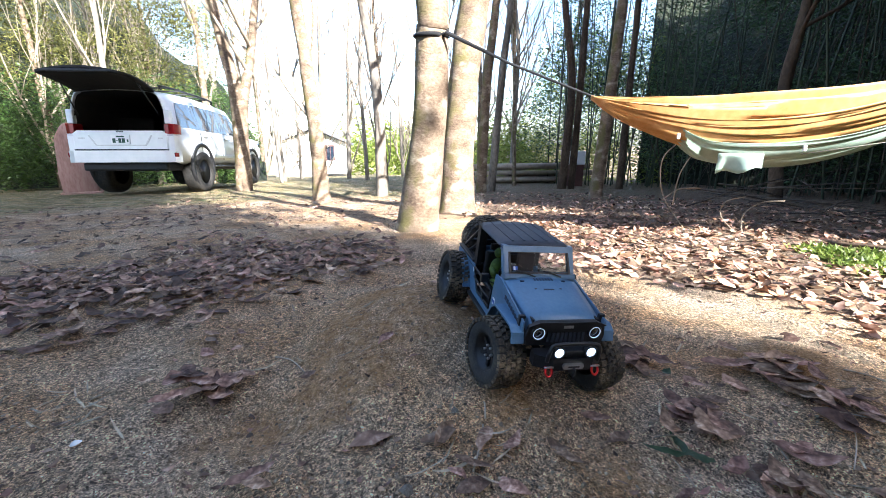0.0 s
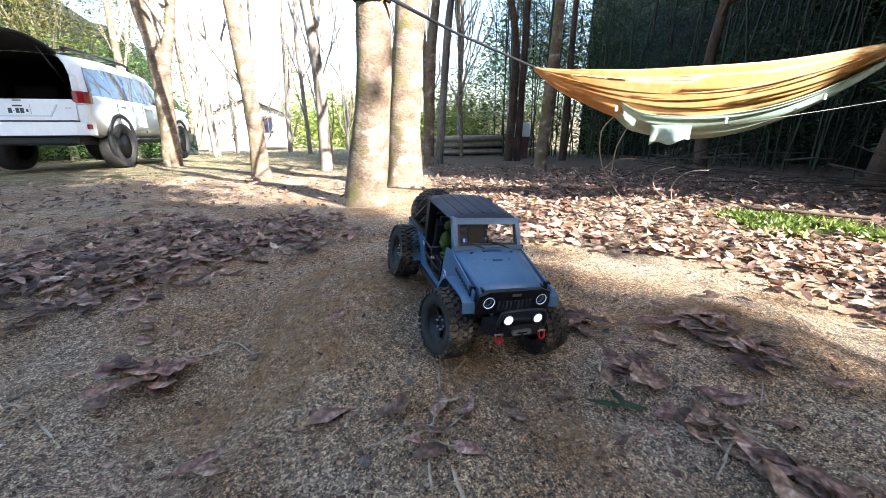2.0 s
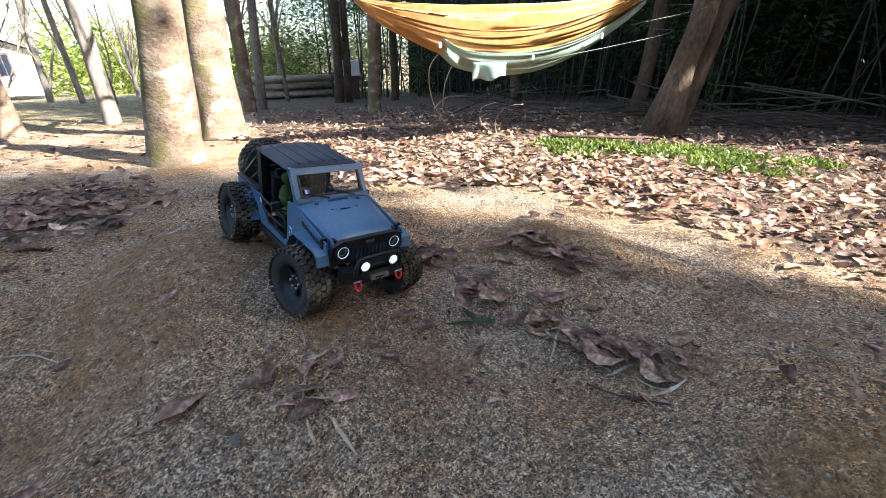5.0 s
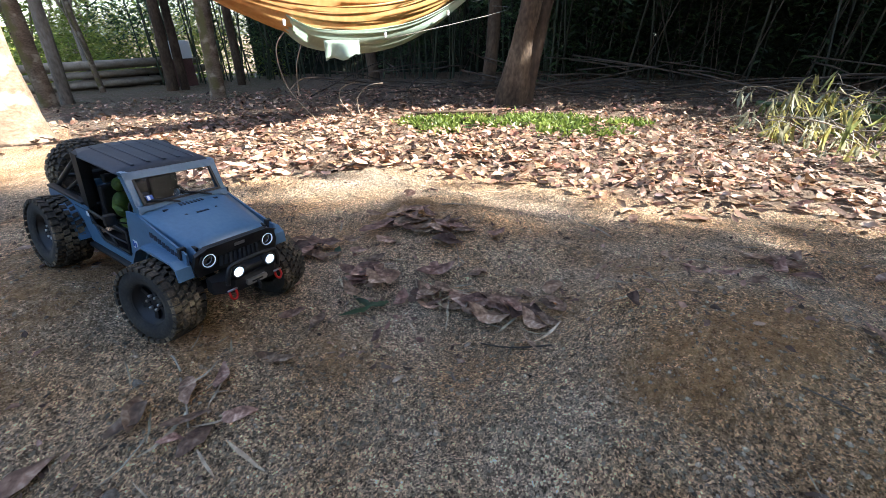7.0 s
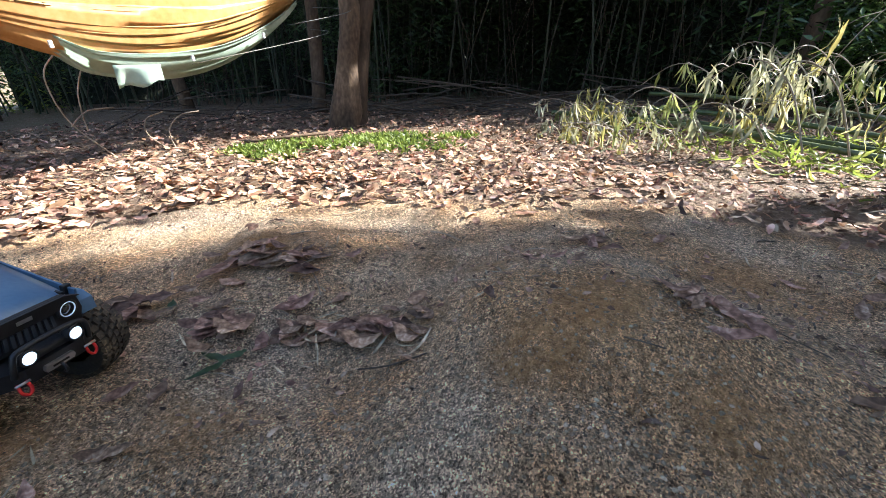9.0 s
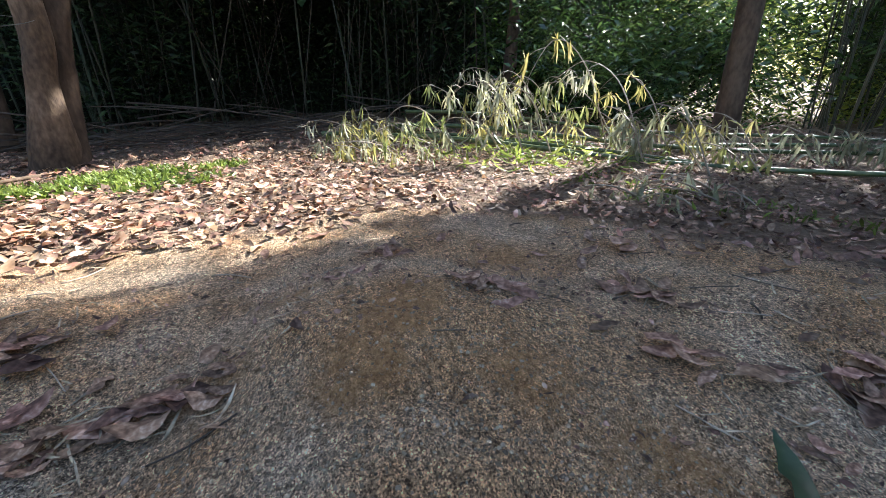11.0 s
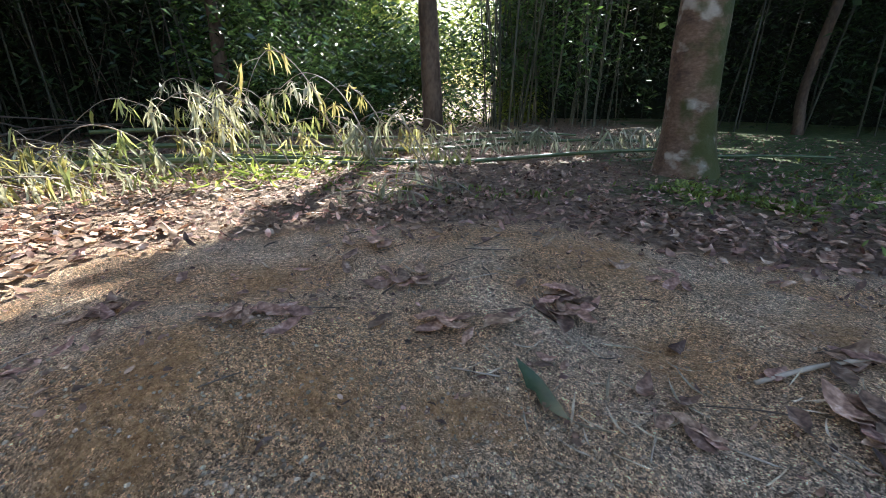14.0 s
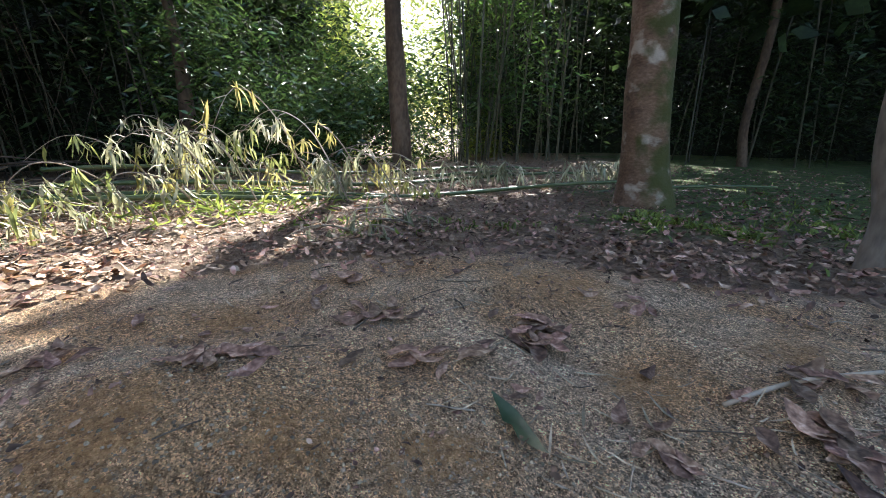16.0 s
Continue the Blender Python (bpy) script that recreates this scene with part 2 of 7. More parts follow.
def height(x, y):
    r = math.hypot(x, y)
    z = base_height(x, y)
    z += 0.012 * noise.noise((x * 3.1, y * 3.1, 0.3)) * ease(0.2, 0.6, r)
    if r < 2.6:
        rut = 1 - abs(noise.noise((x * 4.6 + 2.0, y * 4.6, 5.7))) * 2.2
        clod = max(0.0, noise.noise((x * 26, y * 26, 1.7)) - 0.12)
        z += (0.0075 * noise.noise((x * 8.5, y * 8.5, 4.4)) - 0.008 * max(0.0, rut) ** 3 + 0.004 * noise.noise((x * 17, y * 17, 3.1)) + 0.0028 * noise.noise((x * 41, y * 41, 9.1)) + 0.011 * clod) * ease(2.6, 1.9, r) * ease(0.1, 0.3, r)
    z += 0.03 * noise.noise((x * 0.6, y * 0.6, 7.3)) * ease(1.5, 4, r)
    return z


def azimuth(x, y):
    return math.degrees(math.atan2(x, y))


def grass_strip(x, y):
    """0..1: the strip of fresh weeds along the foot of the wood."""
    r, a = math.hypot(x, y), azimuth(x, y)
    return math.exp(-((r - 2.95 - 0.18 * noise.noise((x * 1.7, y * 1.7, 4.0))) / 0.22) ** 2) * ease(40, 47, a) * ease(76, 66, a)


def litter_amount(x, y):
    """0..1: how thick the fallen leaves lie."""
    r, a = math.hypot(x, y), azimuth(x, y)
    v = 0.0
    wob = 0.35 * noise.noise((x * 1.3, y * 1.3, 2.0))
    if -60 < a < -4:
        v = max(v, ease(1.4, 1.75, r + wob * 0.9) * (1 - 0.85 * ease(2.3, 2.9, r + wob * 1.4)) * ease(-4, -12, a))
    if 2 < a < 130:
        v = max(v, ease(1.62, 2.0, r + wob * 0.8 + 0.22 * ease(30, 60, a)) * ease(2, 14, a))
    if a >= 95 or a < -150:
        v = max(v, 0.95 * ease(1.2, 1.7, r + wob))
    if -60 < a <= 14:
        v = max(v, 0.3 * ease(3, 4, r))
    return v * (1 - 0.85 * grass_strip(x, y))


def green_amount(x, y):
    r, a = math.hypot(x, y), azimuth(x, y)
    v = 0.0
    v = max(v, grass_strip(x, y))
    if a > 140 or a < -120:
        wob = 0.5 * noise.noise((x * 0.9, y * 0.9, 6.0))
        side = ease(140, 168, a + 20 * wob) if a > 0 else ease(-120, -150, a + 30 * wob)
        v = max(v, 0.7 * side * ease(1.7, 2.6, r + wob))
    if -50 < a < 0:
        v = max(v, 0.55 * ease(5.0, 7.0, r))
    if 5 < a < 30:
        v = max(v, 0.45 * ease(5.0, 6.5, r))
    return min(1, v)


# damp ochre patches where the sand was turned over: x, y, radius, strength
OCHRE = [(-0.07, 1.0, 0.17, 1.5), (0.05, 0.9, 0.10, 1.2), (-0.15, 0.91, 0.10, 1.3), (-0.2, 0.83, 0.09, 1.2), (-0.18, 0.73, 0.08, 1.2), (-0.22, 0.66, 0.07, 1.1), (-0.37, 0.62, 0.09, 1.2), (0.73, 0.79, 0.14, 1.2),
         (0.12, 0.65, 0.07, 0.7), (0.48, 0.05, 0.06, 1.2), (0.56, -0.02, 0.08, 1.0), (0.28, 0.48, 0.07, 0.9), (0.13, 0.58, 0.06, 0.7), (0.46, -0.21, 0.07, 1.1), (0.58, 0.29, 0.08, 0.9), (0.32, -0.32, 0.06, 0.8),
         (0.16, -0.73, 0.10, 0.9), (0.81, 0.19, 0.10, 0.9), (0.63, -0.05, 0.09, 0.8), (0.30, -0.37, 0.07, 0.8), (1.08, -0.39, 0.12, 0.8), (0.46, -1.06, 0.15, 0.9), (-0.07, -0.96, 0.14, 0.8), (-0.6, 0.9, 0.1, 0.4)]


def build_ground():
    rings = [0.0]
    r = 0.16
    while r < 900:
        rings.append(r)
        r += max(0.008, 0.0105 * r) if r < 2.6 else 0.02 * r if r < 6 else 0.055 * r
    n = 640
    verts, faces, cover = [(0, 0, height(0, 0))], [], [(0, 0, 0, 1)]
    for r in rings[1:]:
        for i in range(n):
            a = 2 * math.pi * i / n
            x, y = r * math.sin(a), r * math.cos(a)
            verts.append((x, y, height(x, y)))
            soil = max(ease(2.2, 4.0, r + 0.4 * noise.noise((x, y, 0))) * 0.75, 0.8 * litter_amount(x, y)) if r < 60 else 0.75
            if -50 < azimuth(x, y) < 6:
                soil *= 0.55
            ochre = sum(h * math.exp(-((x - bx) ** 2 + (y - by) ** 2) / rad ** 2) for bx, by, rad, h in OCHRE) if r < 2.5 else 0.0
            cover.append((soil, green_amount(x, y), min(1, ochre), 1))
    for i in range(n):
        faces.append((0, 1 + (i + 1) % n, 1 + i))
    for k in range(len(rings) - 2):
        o, p = 1 + k * n, 1 + (k + 1) * n
        for i in range(n):
            j = (i + 1) % n
            faces.append((o + i, o + j, p + j, p + i))
    me = bpy.data.meshes.new("ground")
    me.from_pydata(verts, [], faces)
    at = me.color_attributes.new("cover", "FLOAT_COLOR", "POINT")
    at.data.foreach_set("color", np.array(cover, dtype=np.float32).ravel())
    me.polygons.foreach_set("use_smooth", [True] * len(me.polygons))
    me.materials.append(M_GROUND)
    me.update()
    return tagged(new("ground", me), "sandy bank and woodland floor under fallen leaves", "ground", kind="structure")


build_ground()

# ---- builders ----


def part(name, bm, mat, parent=None, label="", smooth=True):
    me = bpy.data.meshes.new(name)
    bmesh.ops.recalc_face_normals(bm, faces=bm.faces)
    bm.to_mesh(me)
    bm.free()
    if smooth:
        me.polygons.foreach_set("use_smooth", [True] * len(me.polygons))
    me.materials.append(mat)
    ob = new(name, me)
    if parent is not None:
        ob.parent = parent
    if label:
        tagged(ob, label)
    return ob


def flat_part(name, verts, faces, mat, parent=None, label="", smooth=False):
    me = bpy.data.meshes.new(name)
    me.from_pydata([tuple(v) for v in verts], [], faces)
    if smooth:
        me.polygons.foreach_set("use_smooth", [True] * len(me.polygons))
    me.materials.append(mat)
    me.update()
    ob = new(name, me)
    if parent is not None:
        ob.parent = parent
    if label:
        tagged(ob, label)
    return ob


def thing(name, m, label, category, group="", kind=""):
    e = new(name)
    e.empty_display_size = 0.1
    e.matrix_world = m
    return tagged(e, label, category, group, kind)


def tube(verts, faces, pts, radii, sides=8, cap=True, wobble=0.0, seed=0):
    """A tapered tube along pts, added to the lists verts and faces."""
    pts = [Vector(p) for p in pts]
    base = len(verts)
    up = Vector((0.31, 0.2, 0.93))
    for i, p in enumerate(pts):
        d = (pts[min(i + 1, len(pts) - 1)] - pts[max(i - 1, 0)])
        d = d.normalized() if d.length > 1e-9 else Vector((0, 0, 1))
        s = d.cross(Vector((1, 0, 0)) if abs(d.x) < 0.8 else Vector((0, 1, 0))).normalized()
        u = d.cross(s)
        for k in range(sides):
            a = 2 * math.pi * k / sides
            r = radii[i]
            if wobble:
                r *= 1 + wobble * noise.noise((math.cos(a) * 1.3 + seed, math.sin(a) * 1.3, p.z * 2.2 + seed))
            verts.append(p + (s * math.cos(a) + u * math.sin(a)) * r)
    for i in range(len(pts) - 1):
        o = base + i * sides
        for k in range(sides):
            j = (k + 1) % sides
            faces.append((o + k, o + j, o + sides + j, o + sides + k))
    if cap:
        faces.append(tuple(base + k for k in range(sides))[::-1])
        faces.append(tuple(base + (len(pts) - 1) * sides + k for k in range(sides)))


def smooth_path(pts, radii, n):
    """Catmull-Rom through pts, n steps a span."""
    P = [Vector(p) for p in pts]
    out, rad = [], []
    for i in range(len(P) - 1):
        a, b, c, d = P[max(i - 1, 0)], P[i], P[i + 1], P[min(i + 2, len(P) - 1)]
        for k in range(n):
            t = k / n
            out.append(0.5 * ((2 * b) + (c - a) * t + (2 * a - 5 * b + 4 * c - d) * t * t + (3 * b - a - 3 * c + d) * t ** 3))
            rad.append(radii[i] * (1 - t) + radii[i + 1] * t)
    out.append(P[-1])
    rad.append(radii[-1])
    return out, rad


def grow(verts, faces, rng, start, way, length, radius, depth, spread=0.7, lift=0.25):
    """A bare branch with its side twigs."""
    steps = 5 if depth > 1 else 4
    pts, p, d = [Vector(start)], Vector(start), Vector(way).normalized()
    for i in range(steps):
        d = (d + Vector((rng.uniform(-1, 1), rng.uniform(-1, 1), rng.uniform(-0.6, 1))) * 0.16 + Vector((0, 0, lift * 0.3))).normalized()
        p = p + d * (length / steps)
        pts.append(p)
    radii = [radius * (1 - 0.75 * i / steps) for i in range(steps + 1)]
    tube(verts, faces, pts, radii, 5 if depth > 1 else 3, cap=False)
    if depth <= 0:
        return
    for k in range(rng.randint(3, 5)):
        i = rng.randint(1, steps)
        side = Vector((rng.uniform(-1, 1), rng.uniform(-1, 1), rng.uniform(-0.2, 0.9))).normalized()
        nd = (Vector(pts[i]) - Vector(pts[i - 1])).normalized() * (1 - spread * 0.5) + side * spread
        grow(verts, faces, rng, pts[i], nd, length * rng.uniform(0.45, 0.7), radii[i] * 0.65, depth - 1, spread, lift)


def bare_tree(name, pts, radii, top, bark, seed, label, limbs=9, limb_len=2.0, depth=2, limb_from=0.45, flare=1.35, category="tree", upright=1.0):
    """Trunk along the given points, carried on up to a bare crown at height top."""
    rng = random.Random(seed)
    P = [Vector(p) for p in pts]
    g = height(P[0].x, P[0].y)
    P[0].z = g - 0.06
    R = list(radii)
    d = (P[-1] - P[-2]).normalized()
    d = (d + Vector((0, 0, 0.7))).normalized()
    n_up = 4
    rise = (top - P[-1].z) / n_up
    while P[-1].z < top - 0.05 and rise > 0:
        q = P[-1] + Vector((d.x / max(d.z, 0.4) * rise + rng.uniform(-0.12, 0.12) * rise, d.y / max(d.z, 0.4) * rise + rng.uniform(-0.12, 0.12) * rise, rise))
        P.append(q)
        R.append(R[-1] * 0.72)
    # root flare
    P.insert(1, P[0].lerp(P[1], min(0.5, 0.22 / max(0.3, (P[1] - P[0]).length))))
    R.insert(1, R[0])
    R[0] = R[0] * flare
    sp, sr = smooth_path(P, R, 7)
    th = thing(name, Matrix.Identity(4), label, category, "trees of the grove")
    v, f = [], []
    tube(v, f, sp, sr, 20, wobble=0.16, seed=seed)
    flat_part("trunk", v, f, bark, th, smooth=True)
    k0 = int(len(sp) * limb_from)
    for i in range(limbs):
        v, f = [], []
        k = rng.randint(k0, len(sp) - 2)
        a = rng.uniform(0, 2 * math.pi)
        grow(v, f, rng, sp[k], (math.cos(a), math.sin(a), rng.uniform(0.5, 1.4) * upright), limb_len * rng.uniform(0.6, 1.2), sr[k] * 0.5, depth, 0.7 if upright < 1.5 else 0.45, 0.25 * upright)
        flat_part("limb", v, f, M_TWIG if bark is not M_BARK_BROWN else bark, th, smooth=True)
    return th


def leaf_shape(length, width, curl, fold, twist, rng, n=5, full=1.05, crumple=0.0):
    """Points and faces of one curled, crumpled leaf along x, pointed at both ends."""
    v, f = [], []
    for i in range(n + 1):
        t = i / n
        w = width * max(0.04, math.sin(math.pi * t ** 0.85)) ** full
        x = length * (t - 0.5) * (1 - 0.12 * abs(curl))
        z = curl * length * (t - 0.5) ** 2 * 1.6 + rng.uniform(-0.02, 0.02) * length
        cl, cr = rng.uniform(-1, 1) * crumple * width, rng.uniform(-1, 1) * crumple * width
        tw = twist * (t - 0.5)
        fo = fold + rng.uniform(-0.25, 0.25)
        jl, jr = rng.uniform(0.7, 1.15), rng.uniform(0.7, 1.15)
        sway = rng.uniform(-0.05, 0.05) * width
        v.append((x, sway + w * 0.5 * jl * math.cos(tw + fo), z + cl + w * 0.5 * math.sin(tw + fo)))
        v.append((x, sway, z))
        v.append((x, sway - w * 0.5 * jr * math.cos(tw - fo), z + cr - w * 0.5 * math.sin(tw - fo)))
    for i in range(n):
        a, b = 3 * i, 3 * i + 3
        f.append((a, a + 1, b + 1, b))
        f.append((a + 1, a + 2, b + 2, b + 1))
    return v, f


def scatter_mesh(name, shapes, placements, mat, label, category, group=""):
    """One object of many small pieces: shapes are (verts, faces), placements (shape index, Matrix)."""
    arr = [(np.array(v, dtype=np.float64), f) for v, f in shapes]
    V, Fs, o = [], [], 0
    for i, m in placements:
        a, f = arr[i]
        M = np.array(m)
        V.append(a @ M[:3, :3].T + M[:3, 3])
        Fs.extend([tuple(k + o for k in q) for q in f])
        o += len(a)
    me = bpy.data.meshes.new(name)
    me.from_pydata(np.concatenate(V).tolist(), [], Fs)
    me.polygons.foreach_set("use_smooth", [True] * len(me.polygons))
    me.materials.append(mat)
    me.update()
    return tagged(new(name, me), label, category, group, kind="stuff")


def lay(x, y, rng, tilt=0.5, lift=0.006, scale=1.0):
    """A pose on the ground with a random turn and lean."""
    q = Euler((rng.gauss(0, tilt * 0.5), rng.gauss(0, tilt * 0.5), rng.uniform(0, 6.283))).to_matrix().to_4x4()
    return Matrix.Translation((x, y, height(x, y) + lift)) @ q @ Matrix.Scale(scale, 4)

# ---- trees ----


def mossy_bark(name, tones, lichen, moss, damp_side, moss_from):
    """Bark with pale lichen bands; moss holds on to its damp side."""
    m = material(name, tones, 6, 0.9, 0.6, 45, stretch=(1, 1, 1.6), bump_dist=0.02)
    nt = m.node_tree
    n, l = nt.nodes, nt.links
    bsdf = n["Principled BSDF"]
    src = bsdf.inputs["Base Color"].links[0].from_socket
    co = n.new("ShaderNodeTexCoord")
    mp = n.new("ShaderNodeMapping")
    mp.inputs["Scale"].default_value = (4.0, 4.0, 6.0)
    l.new(co.outputs["Object"], mp.inputs[0])
    nz = n.new("ShaderNodeTexNoise")
    nz.inputs["Scale"].default_value = 1.6
    nz.inputs["Detail"].default_value = 5
    l.new(mp.outputs[0], nz.inputs["Vector"])
    r1 = n.new("ShaderNodeValToRGB")
    r1.color_ramp.elements[0].position = 0.56
    r1.color_ramp.elements[1].position = 0.66
    l.new(nz.outputs[0], r1.inputs[0])
    m1 = n.new("ShaderNodeMix")
    m1.data_type = "RGBA"
    m1.inputs[7].default_value = (*lichen, 1)
    l.new(r1.outputs[0], m1.inputs[0])
    l.new(src, m1.inputs[6])
    geo = n.new("ShaderNodeNewGeometry")
    dot = n.new("ShaderNodeVectorMath")
    dot.operation = "DOT_PRODUCT"
    dot.inputs[1].default_value = damp_side
    l.new(geo.outputs["Normal"], dot.inputs[0])
    nz2 = n.new("ShaderNodeTexNoise")
    nz2.inputs["Scale"].default_value = 7.0
    nz2.inputs["Detail"].default_value = 5
    l.new(co.outputs["Object"], nz2.inputs["Vector"])
    add = n.new("ShaderNodeMath")
    add.operation = "MULTIPLY_ADD"
    l.new(nz2.outputs[0], add.inputs[0])
    add.inputs[1].default_value = 2.6
    l.new(dot.outputs["Value"], add.inputs[2])
    r2 = n.new("ShaderNodeMapRange")
    r2.inputs["From Min"].default_value = moss_from
    r2.inputs["From Max"].default_value = moss_from + 0.5
    r2.inputs["To Max"].default_value = 0.95
    l.new(add.outputs[0], r2.inputs[0])
    m2 = n.new("ShaderNodeMix")
    m2.data_type = "RGBA"
    m2.inputs[7].default_value = (*moss, 1)
    l.new(r2.outputs[0], m2.inputs[0])
    l.new(m1.outputs[2], m2.inputs[6])
    l.new(m2.outputs[2], bsdf.inputs["Base Color"])
    return m


M_BARK_MOSS = mossy_bark("mossy_bark", [(0.06, 0.034, 0.02), (0.135, 0.08, 0.047), (0.22, 0.15, 0.10)], (0.34, 0.29, 0.23), (0.045, 0.05, 0.008), (-0.75, 0.12, 0.0), 1.5)
M_BARK = mossy_bark("pale_bark", [(0.075, 0.047, 0.029), (0.165, 0.115, 0.076), (0.25, 0.185, 0.128)], (0.33, 0.265, 0.195), (0.12, 0.10, 0.033), (-0.7, -0.25, 0.0), 1.72)
MAIN_LABEL = "pale smooth-barked tree trunk with lichen in the clearing"
bare_tree("tree", [(-0.19, 2.92, -0.12), (-0.10, 2.92, 0.62), (-0.07, 2.92, 1.17), (-0.075, 2.92, 1.4)], [0.135, 0.117, 0.102, 0.098], 9.0, M_BARK, 1, "pale tree trunk with a black hammock strap round it", limbs=8, limb_len=2.6, limb_from=0.5, flare=1.25)
bare_tree("tree", [(0.13, 4.0, -0.2), (0.16, 4.0, 0.6), (0.23, 3.99, 1.4)], [0.165, 0.148, 0.135], 10.0, M_BARK, 2, MAIN_LABEL, limbs=8, limb_len=2.6, limb_from=0.45)
bare_tree("tree", [(-1.79, 6.05, -0.33), (-1.80, 6.05, 0.5), (-1.84, 6.04, 1.25), (-1.93, 6.0, 2.3)], [0.112, 0.105, 0.093, 0.075], 8.0, M_BARK, 3, MAIN_LABEL, limbs=8, limb_len=2.0, limb_from=0.3)
bare_tree("tree", [(-1.02, 6.85, -0.37), (-1.02, 6.85, 0.95), (-1.10, 6.84, 1.8), (-1.22, 6.8, 2.6)], [0.09, 0.082, 0.07, 0.06], 8.0, M_BARK_GREY, 4, MAIN_LABEL, limbs=8, limb_len=2.0, limb_from=0.35)
bare_tree("tree", [(-4.33, 9.0, -0.42), (-4.28, 9.01, 1.33), (-4.4, 8.95, 2.41), (-4.5, 8.91, 3.2)], [0.158, 0.14, 0.102, 0.083], 9.0, M_BARK, 5, "pale forked tree trunk standing close beside the white car", limbs=9, limb_len=2.4, limb_from=0.3)
bare_tree("tree", [(-4.31, 9.04, -0.42), (-4.21, 9.05, 1.12), (-3.97, 9.16, 2.24), (-3.79, 9.25, 3.29)], [0.1, 0.1, 0.083, 0.067], 9.0, M_BARK, 6, "second stem of a pale forked tree beside the white car", limbs=8, limb_len=2.2, limb_from=0.35)
bare_tree("tree", [(0.68, 7.49, -0.41), (0.75, 7.48, 1.47), (0.87, 7.47, 2.76)], [0.093, 0.077, 0.064], 9.0, M_BARK, 7, MAIN_LABEL, limbs=7, limb_len=2.0)
bare_tree("tree", [(0.94, 8.11, -0.45), (1.1, 8.09, 1.84), (1.2, 8.07, 2.95)], [0.078, 0.067, 0.06], 9.5, M_BARK_GREY, 8, MAIN_LABEL, limbs=7, limb_len=2.0)
bare_tree("tree", [(2.7, 9.41, -0.55), (2.77, 9.39, 1.73), (2.52, 9.46, 3.37)], [0.097, 0.079, 0.07], 10.0, M_BARK_BROWN, 9, "brown tree trunk before the bamboo", limbs=6, limb_len=2.0)
bare_tree("tree", [(2.94, 9.48, -0.55), (2.98, 9.47, 1.74), (2.99, 9.47, 3.37)], [0.078, 0.073, 0.058], 10.0, M_BARK_BROWN, 10, "brown tree trunk before the bamboo", limbs=6, limb_len=2.0)
bare_tree("tree", [(2.28, 6.14, -0.35), (2.34, 6.12, 0.91), (2.4, 6.1, 2.34)], [0.098, 0.08, 0.068], 9.0, M_BARK, 11, "pale leaning trunk behind the hammock", limbs=6, limb_len=2.0)
bare_tree("tree", [(4.1, 9.6, -0.6), (4.1, 9.6, 1.7), (4.1, 9.6, 3.4)], [0.08, 0.07, 0.06], 9.5, M_BARK_BROWN, 12, "brown tree trunk before the bamboo", limbs=6, limb_len=2.0)
bare_tree("tree", [(5.16, 6.36, -0.43), (5.04, 6.45, 1.18), (5.1, 6.41, 2.44)], [0.1, 0.08, 0.06], 8.0, M_BARK_BROWN, 13, "brown forked trunk at the edge of the bamboo", limbs=7, limb_len=2.2, limb_from=0.2)
bare_tree("tree", [(3.42, 2.26, -0.18), (3.46, 2.19, 0.42), (3.49, 2.14, 0.95)], [0.146, 0.092, 0.088], 8.0, M_BARK_SUNNED, 14, "brown twin-stemmed tree holding the hammock", limbs=5, limb_len=2.0, limb_from=0.6, flare=1.08)
bare_tree("tree", [(3.50, 2.24, -0.19), (3.60, 2.16, 0.33), (3.66, 2.08, 0.95)], [0.12, 0.085, 0.092], 8.0, M_BARK_BROWN, 15, "second stem of a brown twin-stemmed tree", limbs=5, limb_len=2.0, limb_from=0.6)
bare_tree("tree", [(5.07, 3.74, -0.3), (5.1, 3.7, 0.57), (5.1, 3.7, 1.12)], [0.096, 0.087, 0.073], 8.0, M_BARK_BROWN, 16, "slim brown leaning trunk before the bamboo", limbs=5, limb_len=2.0, limb_from=0.6)
bare_tree("tree", [(6.2, -2.0, -0.28), (6.18, -2.05, 0.85), (6.18, -2.05, 1.6)], [0.1, 0.086, 0.062], 7.5, M_BARK_BROWN, 17, "dark brown trunk behind the fallen bamboo", limbs=6, limb_len=1.8, limb_from=0.5)
bare_tree("tree", [(3.69, -3.5, -0.15), (3.72, -3.47, 0.89), (3.74, -3.45, 1.75)], [0.118, 0.104, 0.092], 8.5, M_BARK_BROWN, 18, "straight brown trunk before a sunlit gap", limbs=5, limb_len=2.0, limb_from=0.6)
bare_tree("tree", [(0.79, -3.0, -0.07), (0.85, -2.99, 0.61), (0.88, -2.98, 1.19)], [0.165, 0.139, 0.127], 9.0, M_BARK_MOSS, 19, "stout trunk with pale bands and moss on one side", limbs=6, limb_len=2.4, limb_from=0.6)
bare_tree("tree", [(0.8, -8.5, -0.3), (0.88, -8.5, 0.5), (0.78, -8.5, 1.9)], [0.07, 0.065, 0.062], 8.0, M_BARK_BROWN, 20, "slim bent grey trunk in the dark wood", limbs=5, limb_len=1.6, limb_from=0.5)
bare_tree("tree", [(-0.29, -2.03, -0.04), (-0.26, -2.03, 0.18), (-0.2, -2.04, 0.6)], [0.075, 0.055, 0.05], 6.0, M_BARK_GREY, 21, "grey trunk at the edge of the sand", limbs=4, limb_len=1.6, limb_from=0.6)

